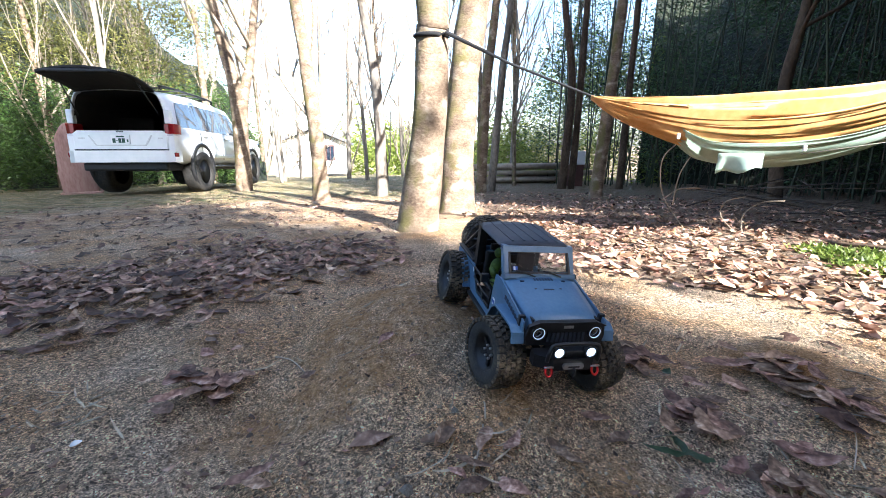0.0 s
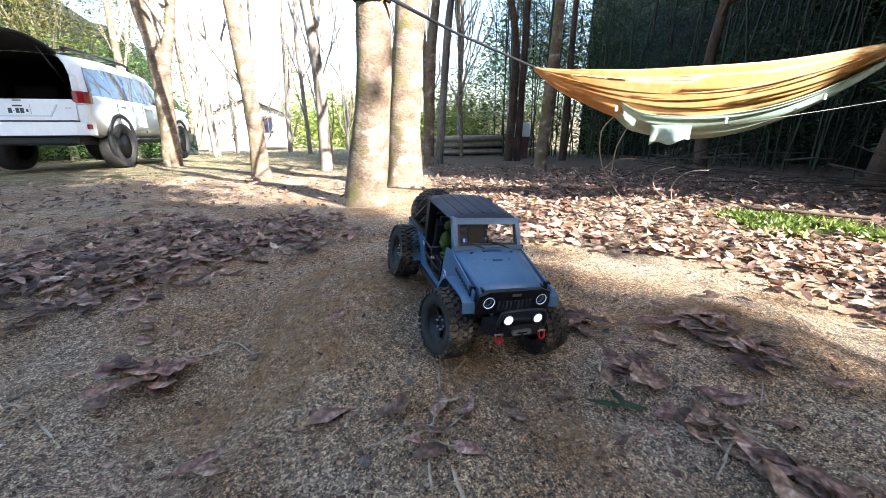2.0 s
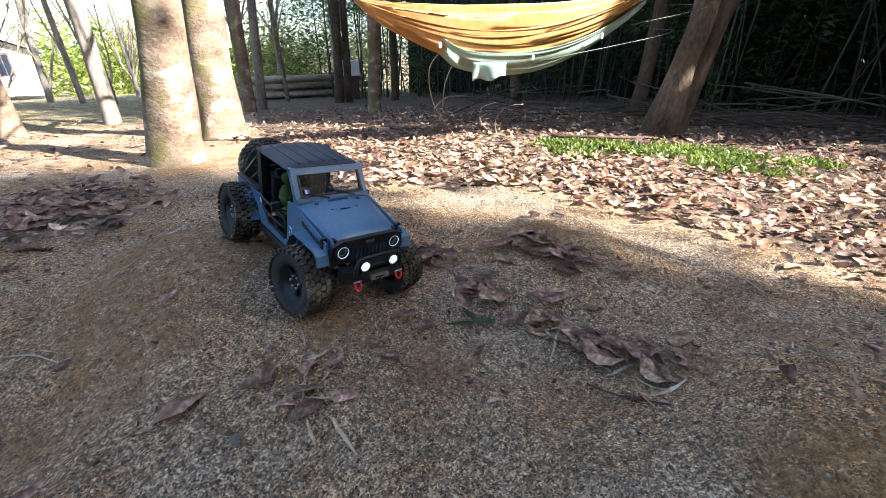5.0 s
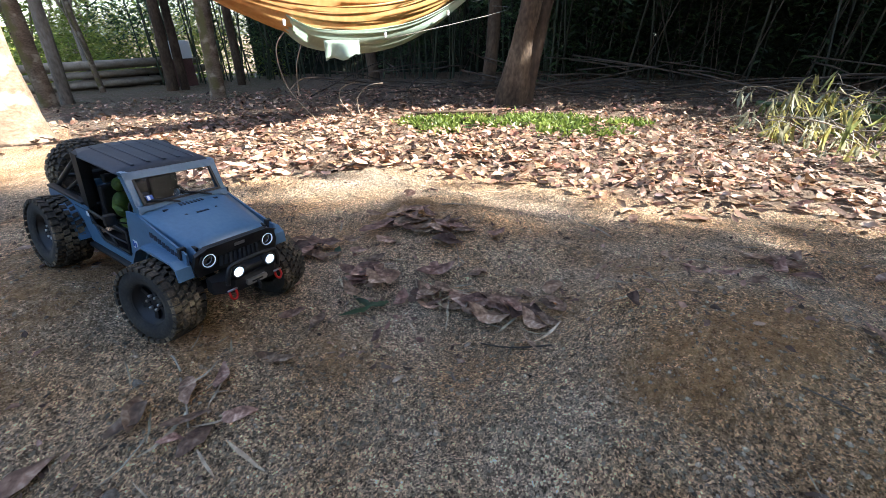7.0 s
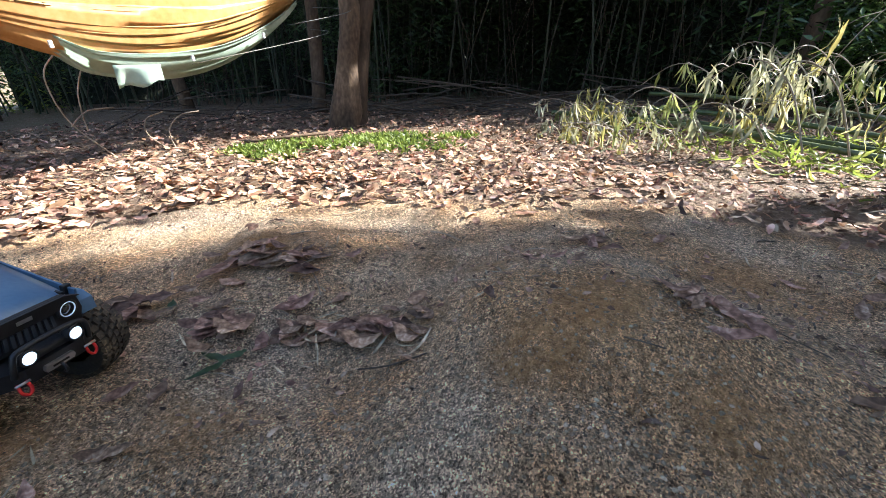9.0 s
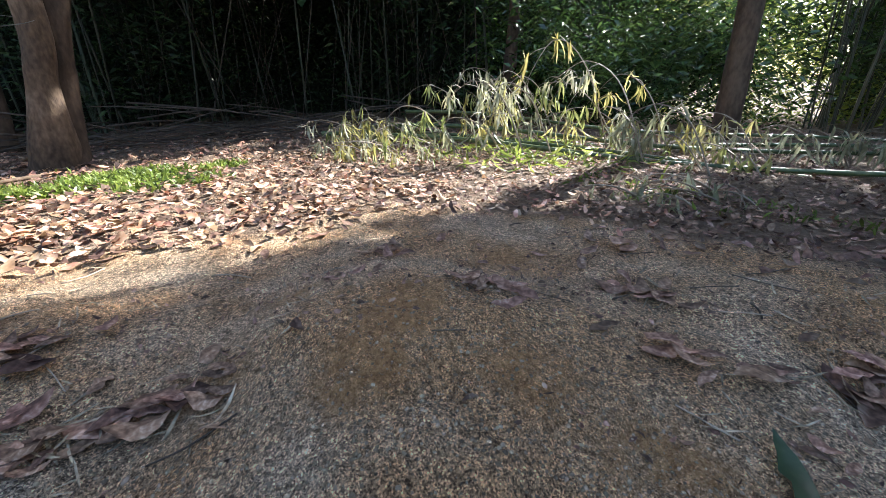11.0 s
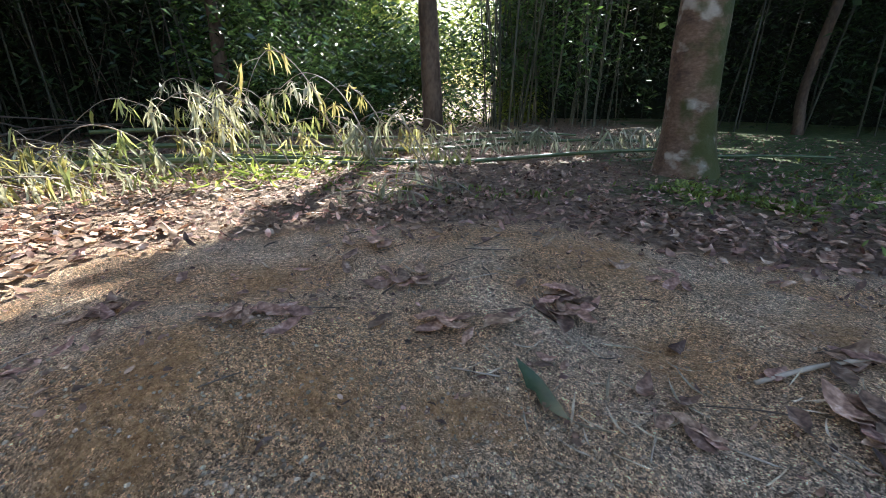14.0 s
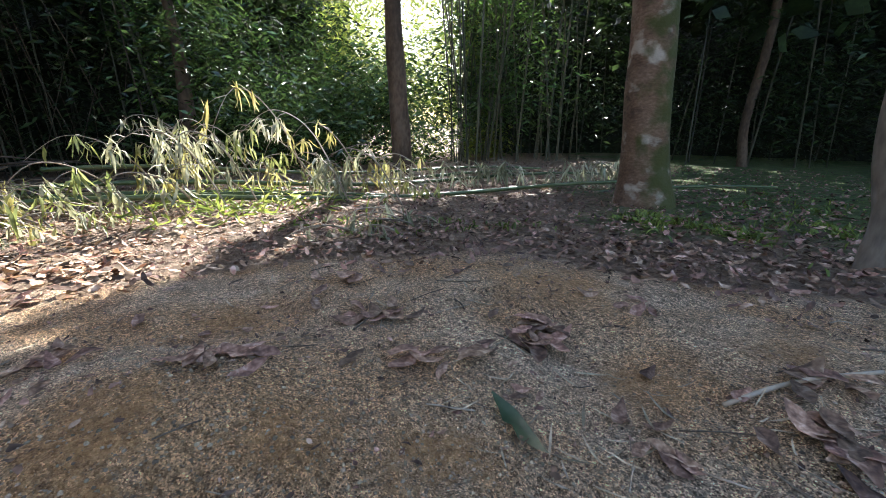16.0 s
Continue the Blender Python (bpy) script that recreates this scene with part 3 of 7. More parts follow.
# bare trees further off, round the house and the lane
rng = random.Random(44)
far_trees = [(-9.2, 21.5, 0.11), (-4.3, 19.0, 0.1), (-3.0, 16.5, 0.08), (-1.9, 14.0, 0.07), (-0.6, 18.0, 0.1), (0.3, 13.0, 0.08), (1.4, 16.0, 0.09), (2.2, 13.5, 0.07), (-6.5, 17.0, 0.09), (-8.0, 14.5, 0.12), (-10.5, 15.5, 0.12), (-12.5, 14.0, 0.11), (3.0, 18.5, 0.1), (-13.8, 18.0, 0.12), (4.5, 15.5, 0.09), (0.2, 22.0, 0.1), (-2.2, 23.0, 0.1), (-9.6, 12.4, 0.09), (-11.6, 12.6, 0.1), (-8.2, 17.5, 0.08), (-9.8, 18.5, 0.08), (-11.5, 17.0, 0.1), (-7.0, 20.5, 0.08), (-5.6, 14.4, 0.06), (-4.8, 15.6, 0.06), (-13.0, 16.2, 0.09), (-3.6, 12.4, 0.05), (1.9, 11.0, 0.05), (0.1, 10.4, 0.05)]
for k, (x, y, r) in enumerate(far_trees):
    z = height(x, y)
    lean = rng.uniform(-0.06, 0.06)
    bare_tree("tree", [(x, y, z), (x + lean * 2, y, z + 2), (x + lean * 4, y, z + 4)], [r, r * 0.9, r * 0.75], z + rng.uniform(9, 13), M_BARK_GREY if k % 3 else M_BARK, 60 + k, "slender bare tree further off in the grove", limbs=15, limb_len=3.2, depth=2, limb_from=0.12, flare=1.15, upright=2.0)

# ---- the bamboo wood ----


def leaf_cloud(name, boxes, size, mat, seed, label, category="foliage", droop=0.5, clump=14, broad=1.0):
    """Many narrow leaves in loose sprays through the given ellipsoids: centre, half sizes, number of sprays."""
    rg = np.random.RandomState(seed)
    quads = []
    for (cx, cy, cz), (sx, sy, sz), count in boxes:
        d = rg.normal(size=(count, 3))
        d /= np.linalg.norm(d, axis=1)[:, None]
        rr = rg.uniform(0.35, 1.0, size=(count, 1)) ** 0.5
        c = np.array([cx, cy, cz]) + d * rr * np.array([sx, sy, sz])
        c = np.repeat(c, clump, axis=0) + rg.normal(size=(count * clump, 3)) * size * 1.7
        quads.append(c)
    c = np.concatenate(quads)
    n = len(c)
    a = rg.uniform(0, 2 * np.pi, n)
    tilt = -rg.uniform(0.0, 1.2, n) * droop - 0.1
    along = np.stack([np.cos(a) * np.cos(tilt), np.sin(a) * np.cos(tilt), np.sin(tilt)], 1)
    side = np.cross(along, rg.normal(size=(n, 3)))
    side /= np.linalg.norm(side, axis=1)[:, None]
    ln = size * rg.uniform(0.6, 1.3, (n, 1))
    w = ln * rg.uniform(0.09, 0.16, (n, 1)) * broad
    p0, p2 = c, c + along * ln
    mid = c + along * ln * 0.45 + np.array([0, 0, 1]) * ln * 0.06
    p1, p3 = mid + side * w, mid - side * w
    verts = np.stack([p0, p1, p2, p3], 1).reshape(-1, 3)
    ids = np.arange(n) * 4
    faces = np.concatenate([np.stack([ids, ids + 1, ids + 2], 1), np.stack([ids, ids + 2, ids + 3], 1)])
    me = bpy.data.meshes.new(name)
    me.vertices.add(len(verts))
    me.vertices.foreach_set("co", verts.ravel())
    me.loops.add(len(faces) * 3)
    me.loops.foreach_set("vertex_index", faces.ravel())
    me.polygons.add(len(faces))
    me.polygons.foreach_set("loop_start", np.arange(len(faces)) * 3)
    me.polygons.foreach_set("loop_total", np.full(len(faces), 3))
    me.materials.append(mat)
    me.update(calc_edges=True)
    return tagged(new(name, me), label, category, kind="stuff")


def polar(a, r):
    return r * math.sin(radians(a)), r * math.cos(radians(a))


def wood_edge(a):
    """How far the edge of the bamboo wood is, by azimuth."""
    if a < 30:
        return 11.5
    if a < 60:
        return 11.5 - 3.5 * (a - 30) / 30
    if a < 100:
        return 8.0 - 1.4 * (a - 60) / 40
    if a < 135:
        return 6.6
    return 6.6 + 1.6 * ease(135, 165, a)


rng = random.Random(7)


def thinned(c):
    """True where leaves are left out so sun flecks reach litter beyond the bank."""
    o, s = 0.8 * c[0] + 0.6 * c[1], 0.6 * c[0] - 0.8 * c[1]
    return -2.8 < o < 1.5 and 1.35 < s - c[2] / math.tan(SUN_EL) < 6.4


def culm_stand(name, count, a0, a1, depth, radius, lean, mat, label, gap=True):
    stand = thing(name, Matrix.Identity(4), label, "bamboo", "bamboo stands")
    for k in range(count):
        a = rng.uniform(a0, a1)
        r = wood_edge(a) + rng.uniform(0, depth)
        if gap and 126 < a < 140 and rng.random() < 0.9:
            continue
        x, y = polar(a, r)
        z = height(x, y)
        h = rng.uniform(5.0, 9.5)
        if 0.9 < 0.8 * x + 0.6 * y < 4.9 and 100 < a < 140:
            h *= 0.45
        lx, ly = rng.gauss(0, lean), rng.gauss(0, lean)
        rad = rng.uniform(*radius)
        pts = [(x + lx * h * t + lx * h * 0.6 * t * t, y + ly * h * t + ly * h * 0.6 * t * t, z - 0.05 + h * t) for t in (0, 0.3, 0.6, 0.85, 1)]
        cv, cf = [], []
        tube(cv, cf, pts, [rad, rad * 0.95, rad * 0.75, rad * 0.4, rad * 0.15], 5, cap=False)
        flat_part("culm", cv, cf, mat, stand, smooth=True)
    return stand


# greener culms, also darkened to hold the wood's shade
M_DIMCULM = material("dim_green_culm", [(0.014, 0.022, 0.012), (0.03, 0.042, 0.022), (0.06, 0.075, 0.042)], 3, 0.45, 0.1, 30, stretch=(1, 1, 0.2), random_tint=0.5)
# same bamboo leaf lightened to stand for sky light from the open side
M_LITLEAF = material("sky_lit_leaf", [(0.028, 0.055, 0.026), (0.065, 0.112, 0.048), (0.12, 0.175, 0.07)], 2, 0.5, 0, 20, through_light=0.35, random_tint=0.6, spec=0.3)
culm_stand("bamboo_stand", 120, 14, 62, 4.0, (0.012, 0.03), 0.05, M_DIMCULM, "dense stand of greenish bamboo culms, coloured dim for shade")
culm_stand("bamboo_stand", 90, 60, 150, 6.0, (0.008, 0.018), 0.06, M_BAMBOO, "dense stand of thin bamboo culms, coloured near black for shade")
culm_stand("bamboo_stand", 46, 140, 215, 5.0, (0.008, 0.02), 0.05, M_BAMBOO, "stand of thin bamboo culms beside a gap, coloured near black for shade")
# tan culms lightened to stand for light from the gap
M_GAPCULM = material("gap_lit_tan_culm", [(0.025, 0.025, 0.013), (0.06, 0.055, 0.03), (0.12, 0.105, 0.06)], 3, 0.45, 0.1, 30, stretch=(1, 1, 0.2), random_tint=0.5)
culm_stand("bamboo_stand", 26, 141, 157, 1.8, (0.008, 0.019), 0.05, M_GAPCULM, "tan bamboo culms lightened as if lit from a sunlit gap")
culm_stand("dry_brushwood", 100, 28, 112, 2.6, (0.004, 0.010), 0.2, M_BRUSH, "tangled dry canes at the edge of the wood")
boxes, paler = [], []
for k in range(760):
    a = rng.uniform(14, 215)
    r = wood_edge(a) + rng.uniform(0.6, 5.5)
    if 126 < a < 140 and rng.random() < 0.85:
        continue
    x, y = polar(a, r)
    up = rng.uniform(0.35, 9.5) if a > 62 else rng.uniform(0.9, 9.5)
    zc = height(x, y) + up
    if 0.9 < 0.8 * x + 0.6 * y < 4.9 and 100 < a < 140 and zc > 2.0 or zc > 2.4 and thinned((x, y, zc)) and rng.random() < 0.9:
        continue
    (paler if a < 60 else boxes).append(((x, y, zc), (rng.uniform(0.7, 1.3), rng.uniform(0.7, 1.3), rng.uniform(0.5, 1.1)), 54 if a < 60 else 34))
leaf_cloud("bamboo_foliage", boxes, 0.14, M_SHADELEAF, 3, "bamboo leaves hanging in sprays, coloured darker for deep shade", "foliage", clump=11)
leaf_cloud("bamboo_foliage", paler, 0.12, M_LITLEAF, 4, "green bamboo leaves hanging in sprays, lightened as if sky-lit", "foliage")
# leaf canopy added sunward, mostly out of view, to shade sand and wood
rng = random.Random(18)
boxes = []
for k in range(110):
    o, s = rng.uniform(-2.2, -0.7), rng.uniform(6.9, 9.3)
    boxes.append(((0.8 * o + 0.6 * s, 0.6 * o - 0.8 * s, rng.uniform(4.2, 8.6)), (0.9, 0.9, 0.8), 30))
for k in range(90):
    a, r = rng.uniform(48, 104), rng.uniform(5.2, 8.5)
    x, y = polar(a, r)
    if 0.8 * x + 0.6 * y > 5.6:
        boxes.append(((x, y, rng.uniform(3.4, 5.6)), (1.0, 1.0, 0.6), 22))
for k in range(150):
    o, s = rng.uniform(-11.0, -0.8), rng.uniform(6.8, 9.8)
    boxes.append(((0.8 * o + 0.6 * s, 0.6 * o - 0.8 * s, rng.uniform(3.2, 12.5)), (1.0, 1.0, 0.9), 26))
for k in range(46):
    o, s = rng.uniform(-1.8, -0.4), rng.uniform(6.8, 10.0)
    boxes.append(((0.8 * o + 0.6 * s, 0.6 * o - 0.8 * s, rng.uniform(11.5, 16.5)), (1.0, 1.0, 0.9), 26))
for k in range(90):
    o, s = rng.uniform(-11.0, -0.9), rng.uniform(9.5, 14.5)
    boxes.append(((0.8 * o + 0.6 * s, 0.6 * o - 0.8 * s, rng.uniform(3.8, 12.5)), (1.1, 1.1, 0.9), 26))
for k in range(380):
    o, s = rng.uniform(5.25, 20.0), rng.uniform(-6.0, 9.0)
    if o < 6.4 and s < 4.0 or 0.8 * o + 0.6 * s < 1.1 * (0.6 * o - 0.8 * s):
        continue
    boxes.append(((0.8 * o + 0.6 * s, 0.6 * o - 0.8 * s, rng.uniform(3.6, 12.5)), (1.1, 1.1, 0.9), 24))
for k in range(44):
    o, s = rng.uniform(5.05, 5.9), rng.uniform(6.3, 7.6)
    boxes.append(((0.8 * o + 0.6 * s, 0.6 * o - 0.8 * s, rng.uniform(5.5, 9.0)), (0.55, 0.55, 0.6), 26))
for k in range(70):
    o, s = rng.uniform(5.25, 8.2), rng.uniform(7.5, 12.5)
    boxes.append(((0.8 * o + 0.6 * s, 0.6 * o - 0.8 * s, rng.uniform(3.4, 7.8)), (0.9, 0.9, 0.7), 24))


boxes = [(c, h, int(n * 1.45)) for c, h, n in boxes if not thinned(c) or rng.random() < 0.06]
leaf_cloud("shade_canopy", boxes, 0.34, M_SHADELEAF, 11, "dense leaf canopy added mostly out of view to cast shade", "foliage", clump=6, broad=2.8)
# ragged outer sprays of the added canopy, placed to end the sand's shade
rng = random.Random(19)
rim = []
for k in range(260):
    z, q = rng.uniform(3.6, 7.0), rng.uniform(7.6, 8.4)
    edge = 1.25 - 0.2 * (q - z / math.tan(SUN_EL)) - 0.50
    o = edge - 1.0 * rng.random() ** 1.3 if k % 8 else edge + rng.uniform(0.1, 0.5)
    if thinned((0.8 * o + 0.6 * q, 0.6 * o - 0.8 * q, z)) and k % 3:
        continue
    rim.append(((0.8 * o + 0.6 * q, 0.6 * o - 0.8 * q, z), (0.2, 0.2, 0.2), 20 if k % 8 else 3))
leaf_cloud("shade_canopy", rim, 0.10, M_SHADELEAF, 12, "ragged leaf sprays added out of view to edge the shade", "foliage", clump=8, broad=1.8)
rng = random.Random(20)
# glossy shrubs and the sunlit gap behind the fallen bamboo
M_GLOSSY = material("glossy_leaf", [(0.02, 0.045, 0.012), (0.05, 0.09, 0.025), (0.09, 0.14, 0.04)], 2, 0.16, 0, 20, through_light=0.35, random_tint=0.5, spec=0.7)
boxes = []
for k in range(44):
    a = rng.uniform(108, 131)
    r = rng.uniform(6.2, 8.5)
    x, y = polar(a, r)
    tall = rng.uniform(0.4, 2.6)
    if a > 115:
        tall = 0.3 + (tall - 0.3) * 0.45
    boxes.append(((x, y, height(x, y) + tall), (0.7, 0.7, 0.5), 34))
for k in range(22):
    a, r = rng.gauss(134.5, 2.2), rng.uniform(6.4, 8.0)
    x, y = polar(a, r)
    boxes.append(((x, y, height(x, y) + rng.uniform(0.05, 1.5)), (0.4, 0.4, 0.4), 7))
leaf_cloud("glossy_shrubs", boxes, 0.12, M_GLOSSY, 14, "glossy dark green shrubs glinting in the sun", "shrub")
boxes = []
for k in range(80):
    a = rng.uniform(126, 141)
    r = rng.uniform(9.0, 14.0)
    x, y = polar(a, r)
    boxes.append(((x, y, height(x, y) + 1.1 + rng.uniform(0.0, 2.8)), (0.7, 0.7, 0.6), 21))
for k in range(20):
    a, r = rng.uniform(126, 146), rng.uniform(8.5, 11.5)
    x, y = polar(a, r)
    boxes.append(((x, y, height(x, y) + rng.uniform(0.1, 0.5)), (0.6, 0.6, 0.3), 10))
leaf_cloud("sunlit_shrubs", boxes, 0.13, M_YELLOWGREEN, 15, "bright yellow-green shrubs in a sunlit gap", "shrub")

boxes = []
for k in range(44):
    a = rng.choice((rng.gauss(124.5, 1.0), rng.gauss(143.0, 1.2)))
    r = rng.uniform(9.5, 13.0)
    x, y = polar(a, r)
    boxes.append(((x, y, height(x, y) + rng.uniform(0.2, 5.5)), (0.8, 0.8, 0.8), 24))
for k in range(26):
    a, r = rng.uniform(140, 152), rng.uniform(7.4, 9.5)
    x, y = polar(a, r)
    boxes.append(((x, y, height(x, y) + rng.uniform(0.9, 3.6)), (0.5, 0.5, 0.45), 9))
leaf_cloud("bamboo_foliage", boxes, 0.15, M_EVERGREEN, 25, "green bamboo leaves on both sides of a sunlit gap", "foliage")

# added sheets close the place behind bamboo and lane, coloured as deep shade
M_BACKDROP = material("shade_backdrop", [(0.006, 0.008, 0.004), (0.014, 0.018, 0.008), (0.03, 0.036, 0.016)], 1.3, 0.95, 0.8, 9, bump_dist=0.3)
sv, sf = [], []
N = 40
for i in range(N + 1):
    a = -96 + 73 * i / N
    fall = ease(-21, -37, a)
    for j, (r, hh) in enumerate(((19.5, -0.6), (21.5, 3.0), (25, 8.0), (31, 13.0))):
        x, y = polar(a, r + 0.8 * noise.noise((a * 0.2, j, 3)))
        sv.append((x, y, height(x, y) + hh * (0.12 + 0.88 * fall) * (0.9 + 0.4 * noise.noise((a * 0.17, j * 0.7, 8)))))
for i in range(N):
    for j in range(3):
        o = i * 4 + j
        sf.append((o, o + 4, o + 5, o + 1))
tagged(flat_part("shade_backdrop", sv, sf, M_BACKDROP, smooth=True), "added backdrop sheet beyond the lane, coloured as deep shade", "slope", kind="structure")
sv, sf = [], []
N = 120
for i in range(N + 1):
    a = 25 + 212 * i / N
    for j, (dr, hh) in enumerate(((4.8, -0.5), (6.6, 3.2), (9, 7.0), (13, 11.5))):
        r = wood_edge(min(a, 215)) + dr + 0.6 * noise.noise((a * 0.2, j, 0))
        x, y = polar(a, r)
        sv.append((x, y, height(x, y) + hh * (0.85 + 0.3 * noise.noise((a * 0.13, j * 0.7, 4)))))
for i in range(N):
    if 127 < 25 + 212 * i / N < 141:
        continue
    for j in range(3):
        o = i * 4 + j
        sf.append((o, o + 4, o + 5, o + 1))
tagged(flat_part("shade_backdrop", sv, sf, M_BACKDROP, smooth=True), "added backdrop sheet behind the bamboo, coloured as deep shade", "slope", kind="structure")

# evergreen and yellow-green woods beyond the lane
boxes = []
for k in range(190):
    a = rng.uniform(-66, -26)
    r = rng.uniform(13.5, 19.5)
    if -51 < a < -26:
        r = max(r, 17.0)
    x, y = polar(a, r)
    boxes.append(((x, y, height(x, y) + (rng.uniform(0.4, 11.5) * (0.3 + 0.7 * ease(-25, -36, a)) if k % 3 else rng.uniform(0.3, 2.4))), (1.0, 1.0, 0.55), 74))
# low sprays take a darker green, which also holds the under-shade
low = [b for b in boxes if b[0][2] < 2.4]
M_OLIVE = material("olive_leaf", [(0.03, 0.036, 0.01), (0.13, 0.13, 0.03), (0.30, 0.275, 0.08)], 0.7, 0.6, 0, 20, through_light=0.4, random_tint=0.6)
leaf_cloud("evergreen_foliage", [b for b in boxes if b[0][2] >= 2.4], 0.11, M_OLIVE, 9, "olive-brown evergreen boughs behind the parked car", "foliage")
leaf_cloud("evergreen_shrubs", low, 0.12, M_EVERGREEN, 5, "evergreen shrubs behind the parked car, darker green for under-shade", "shrub")
boxes = []
for k in range(46):
    a = rng.uniform(-52, -26)
    r = rng.uniform(17, 24)
    x, y = polar(a, r)
    boxes.append(((x, y, height(x, y) + rng.uniform(3, 10)), (1.6, 1.6, 1.3), 34))
leaf_cloud("sunlit_foliage", boxes, 0.14, M_OLIVE, 6, "yellow-green sunlit foliage beyond the lane", "foliage")
boxes = []
for k in range(46):
    a = rng.uniform(5, 24)
    r = rng.uniform(15, 24)
    x, y = polar(a, r)
    boxes.append(((x, y, height(x, y) + rng.uniform(0.3, 5.0) * ease(4, 16, a)), (1.5, 1.5, 1.2), 60))
leaf_cloud("sunlit_foliage", boxes, 0.17, M_YELLOWGREEN, 8, "yellow-green sunlit wood beyond the clearing", "foliage")
boxes = []
for k in range(30):
    a = rng.uniform(-13, 6)
    r = rng.uniform(32, 44)
    x, y = polar(a, r)
    boxes.append(((x, y, height(x, y) + rng.uniform(0.3, 2.4)), (2.2, 2.2, 1.2), 30))
leaf_cloud("distant_hedge", boxes, 0.5, M_YELLOWGREEN, 9, "pale yellow-green hedge in the distance", "hedge")

# ---- shared shapes ----


def box(bm, x0, x1, y0, y1, z0, z1, bevel=0.0):
    m = Matrix.Translation(((x0 + x1) / 2, (y0 + y1) / 2, (z0 + z1) / 2)) @ Matrix.Diagonal((abs(x1 - x0), abs(y1 - y0), abs(z1 - z0), 1))
    vs = bmesh.ops.create_cube(bm, size=1, matrix=m)["verts"]
    if bevel:
        es = list({e for q in vs for e in q.link_edges})
        bmesh.ops.bevel(bm, geom=es, offset=bevel, segments=2, affect="EDGES", profile=0.5)
    return vs


def slab(bm, outline, y0, y1, axis="y"):
    """A closed outline of (a, b) pulled out from y0 to y1 along one axis."""
    def at(a, b, c):
        return {"y": (a, c, b), "x": (c, a, b), "z": (a, b, c)}[axis]
    lo = [bm.verts.new(at(a, b, y0)) for a, b in outline]
    hi = [bm.verts.new(at(a, b, y1)) for a, b in outline]
    bm.faces.new(lo)
    bm.faces.new(hi[::-1])
    n = len(outline)
    for i in range(n):
        j = (i + 1) % n
        bm.faces.new((lo[i], lo[j], hi[j], hi[i]))


def band(bm, path, y0, y1, thick):
    """A strip of thickness thick that follows path (x, z), from y0 to y1."""
    n = len(path)
    outer = []
    for i, (x, z) in enumerate(path):
        a, b = path[max(i - 1, 0)], path[min(i + 1, n - 1)]
        d = Vector((b[0] - a[0], b[1] - a[1])).normalized()
        outer.append((x - d.y * thick, z + d.x * thick))
    slab(bm, list(path) + outer[::-1], y0, y1)


def turned(bm, profile, sides, axis="y", cx=0.0, cy=0.0, cz=0.0, cap=True):
    """A profile of (radius, offset along the axis), spun round the axis."""
    rows = []
    for r, o in profile:
        row = []
        for k in range(sides):
            a = 2 * math.pi * k / sides
            c, s = r * math.cos(a), r * math.sin(a)
            p = {"y": (c, o, s), "x": (o, c, s), "z": (c, s, o)}[axis]
            row.append(bm.verts.new((p[0] + cx, p[1] + cy, p[2] + cz)))
        rows.append(row)
    for a, b in zip(rows, rows[1:]):
        for k in range(sides):
            j = (k + 1) % sides
            bm.faces.new((a[k], a[j], b[j], b[k]))
    for row, r in ((rows[0], profile[0][0]), (rows[-1], profile[-1][0])):
        if r > 0.0002 and cap:
            bm.faces.new(row)


def pipe(name, pts, radius, mat, parent, label="", sides=8, steps=5):
    v, f = [], []
    p, r = smooth_path(pts, [radius] * len(pts), steps) if steps > 1 else (pts, [radius] * len(pts))
    tube(v, f, p, r, sides)
    return flat_part(name, v, f, mat, parent, label, smooth=True)


def block(name, dims, mat, parent, label="", bevel=0.0):
    bm = bmesh.new()
    box(bm, *dims, bevel)
    return part(name, bm, mat, parent, label, smooth=False)


# ---- the model truck ----
M_PAINT = material("grey_blue_paint", [(0.06, 0.125, 0.205), (0.075, 0.15, 0.24), (0.095, 0.17, 0.255)], 14, 0.36, 0.04, 160, spec=0.5)
M_TRIM = material("black_plastic", [(0.005, 0.005, 0.006), (0.012, 0.012, 0.014)], 30, 0.5, 0.15, 220, bump_dist=0.001)
M_ROOF = material("dark_slate_roof", [(0.022, 0.028, 0.04), (0.04, 0.048, 0.065)], 18, 0.6, 0.1, 150, bump_dist=0.001)
M_TYRE = material("muddy_rubber", [(0.016, 0.014, 0.012), (0.06, 0.046, 0.032), (0.21, 0.155, 0.095)], 26, 0.9, 0.5, 240, bump_dist=0.002, spread=(0.36, 0.64))
M_SIDEWALL = material("dusty_rubber", [(0.014, 0.014, 0.014), (0.028, 0.026, 0.024), (0.055, 0.048, 0.038)], 30, 0.85, 0.2, 240, bump_dist=0.001)
M_STEEL = material("brushed_steel", [(0.42, 0.42, 0.43), (0.6, 0.6, 0.6)], 30, 0.35, 0.05, 200, metal=1.0)
M_RED = material("red_paint", [(0.5, 0.012, 0.01), (0.62, 0.02, 0.015)], 30, 0.4, 0.05, 100)
M_REDLENS = material("red_lens", [(0.16, 0.004, 0.006), (0.26, 0.008, 0.012)], 12, 0.25, 0.05, 60, coat=0.2)
M_WHITE = material("white_print", [(0.66, 0.67, 0.68), (0.78, 0.78, 0.79)], 40, 0.5, 0, 100)
M_BLUE = material("blue_print", [(0.03, 0.08, 0.33), (0.05, 0.12, 0.42)], 40, 0.5, 0, 100)
M_DARKPRINT = material("dark_navy_print", [(0.006, 0.008, 0.022), (0.012, 0.016, 0.035)], 40, 0.45, 0, 100)
M_LIT = glowing("lit_lamp", (0.62, 0.80, 1.0), 0.5)
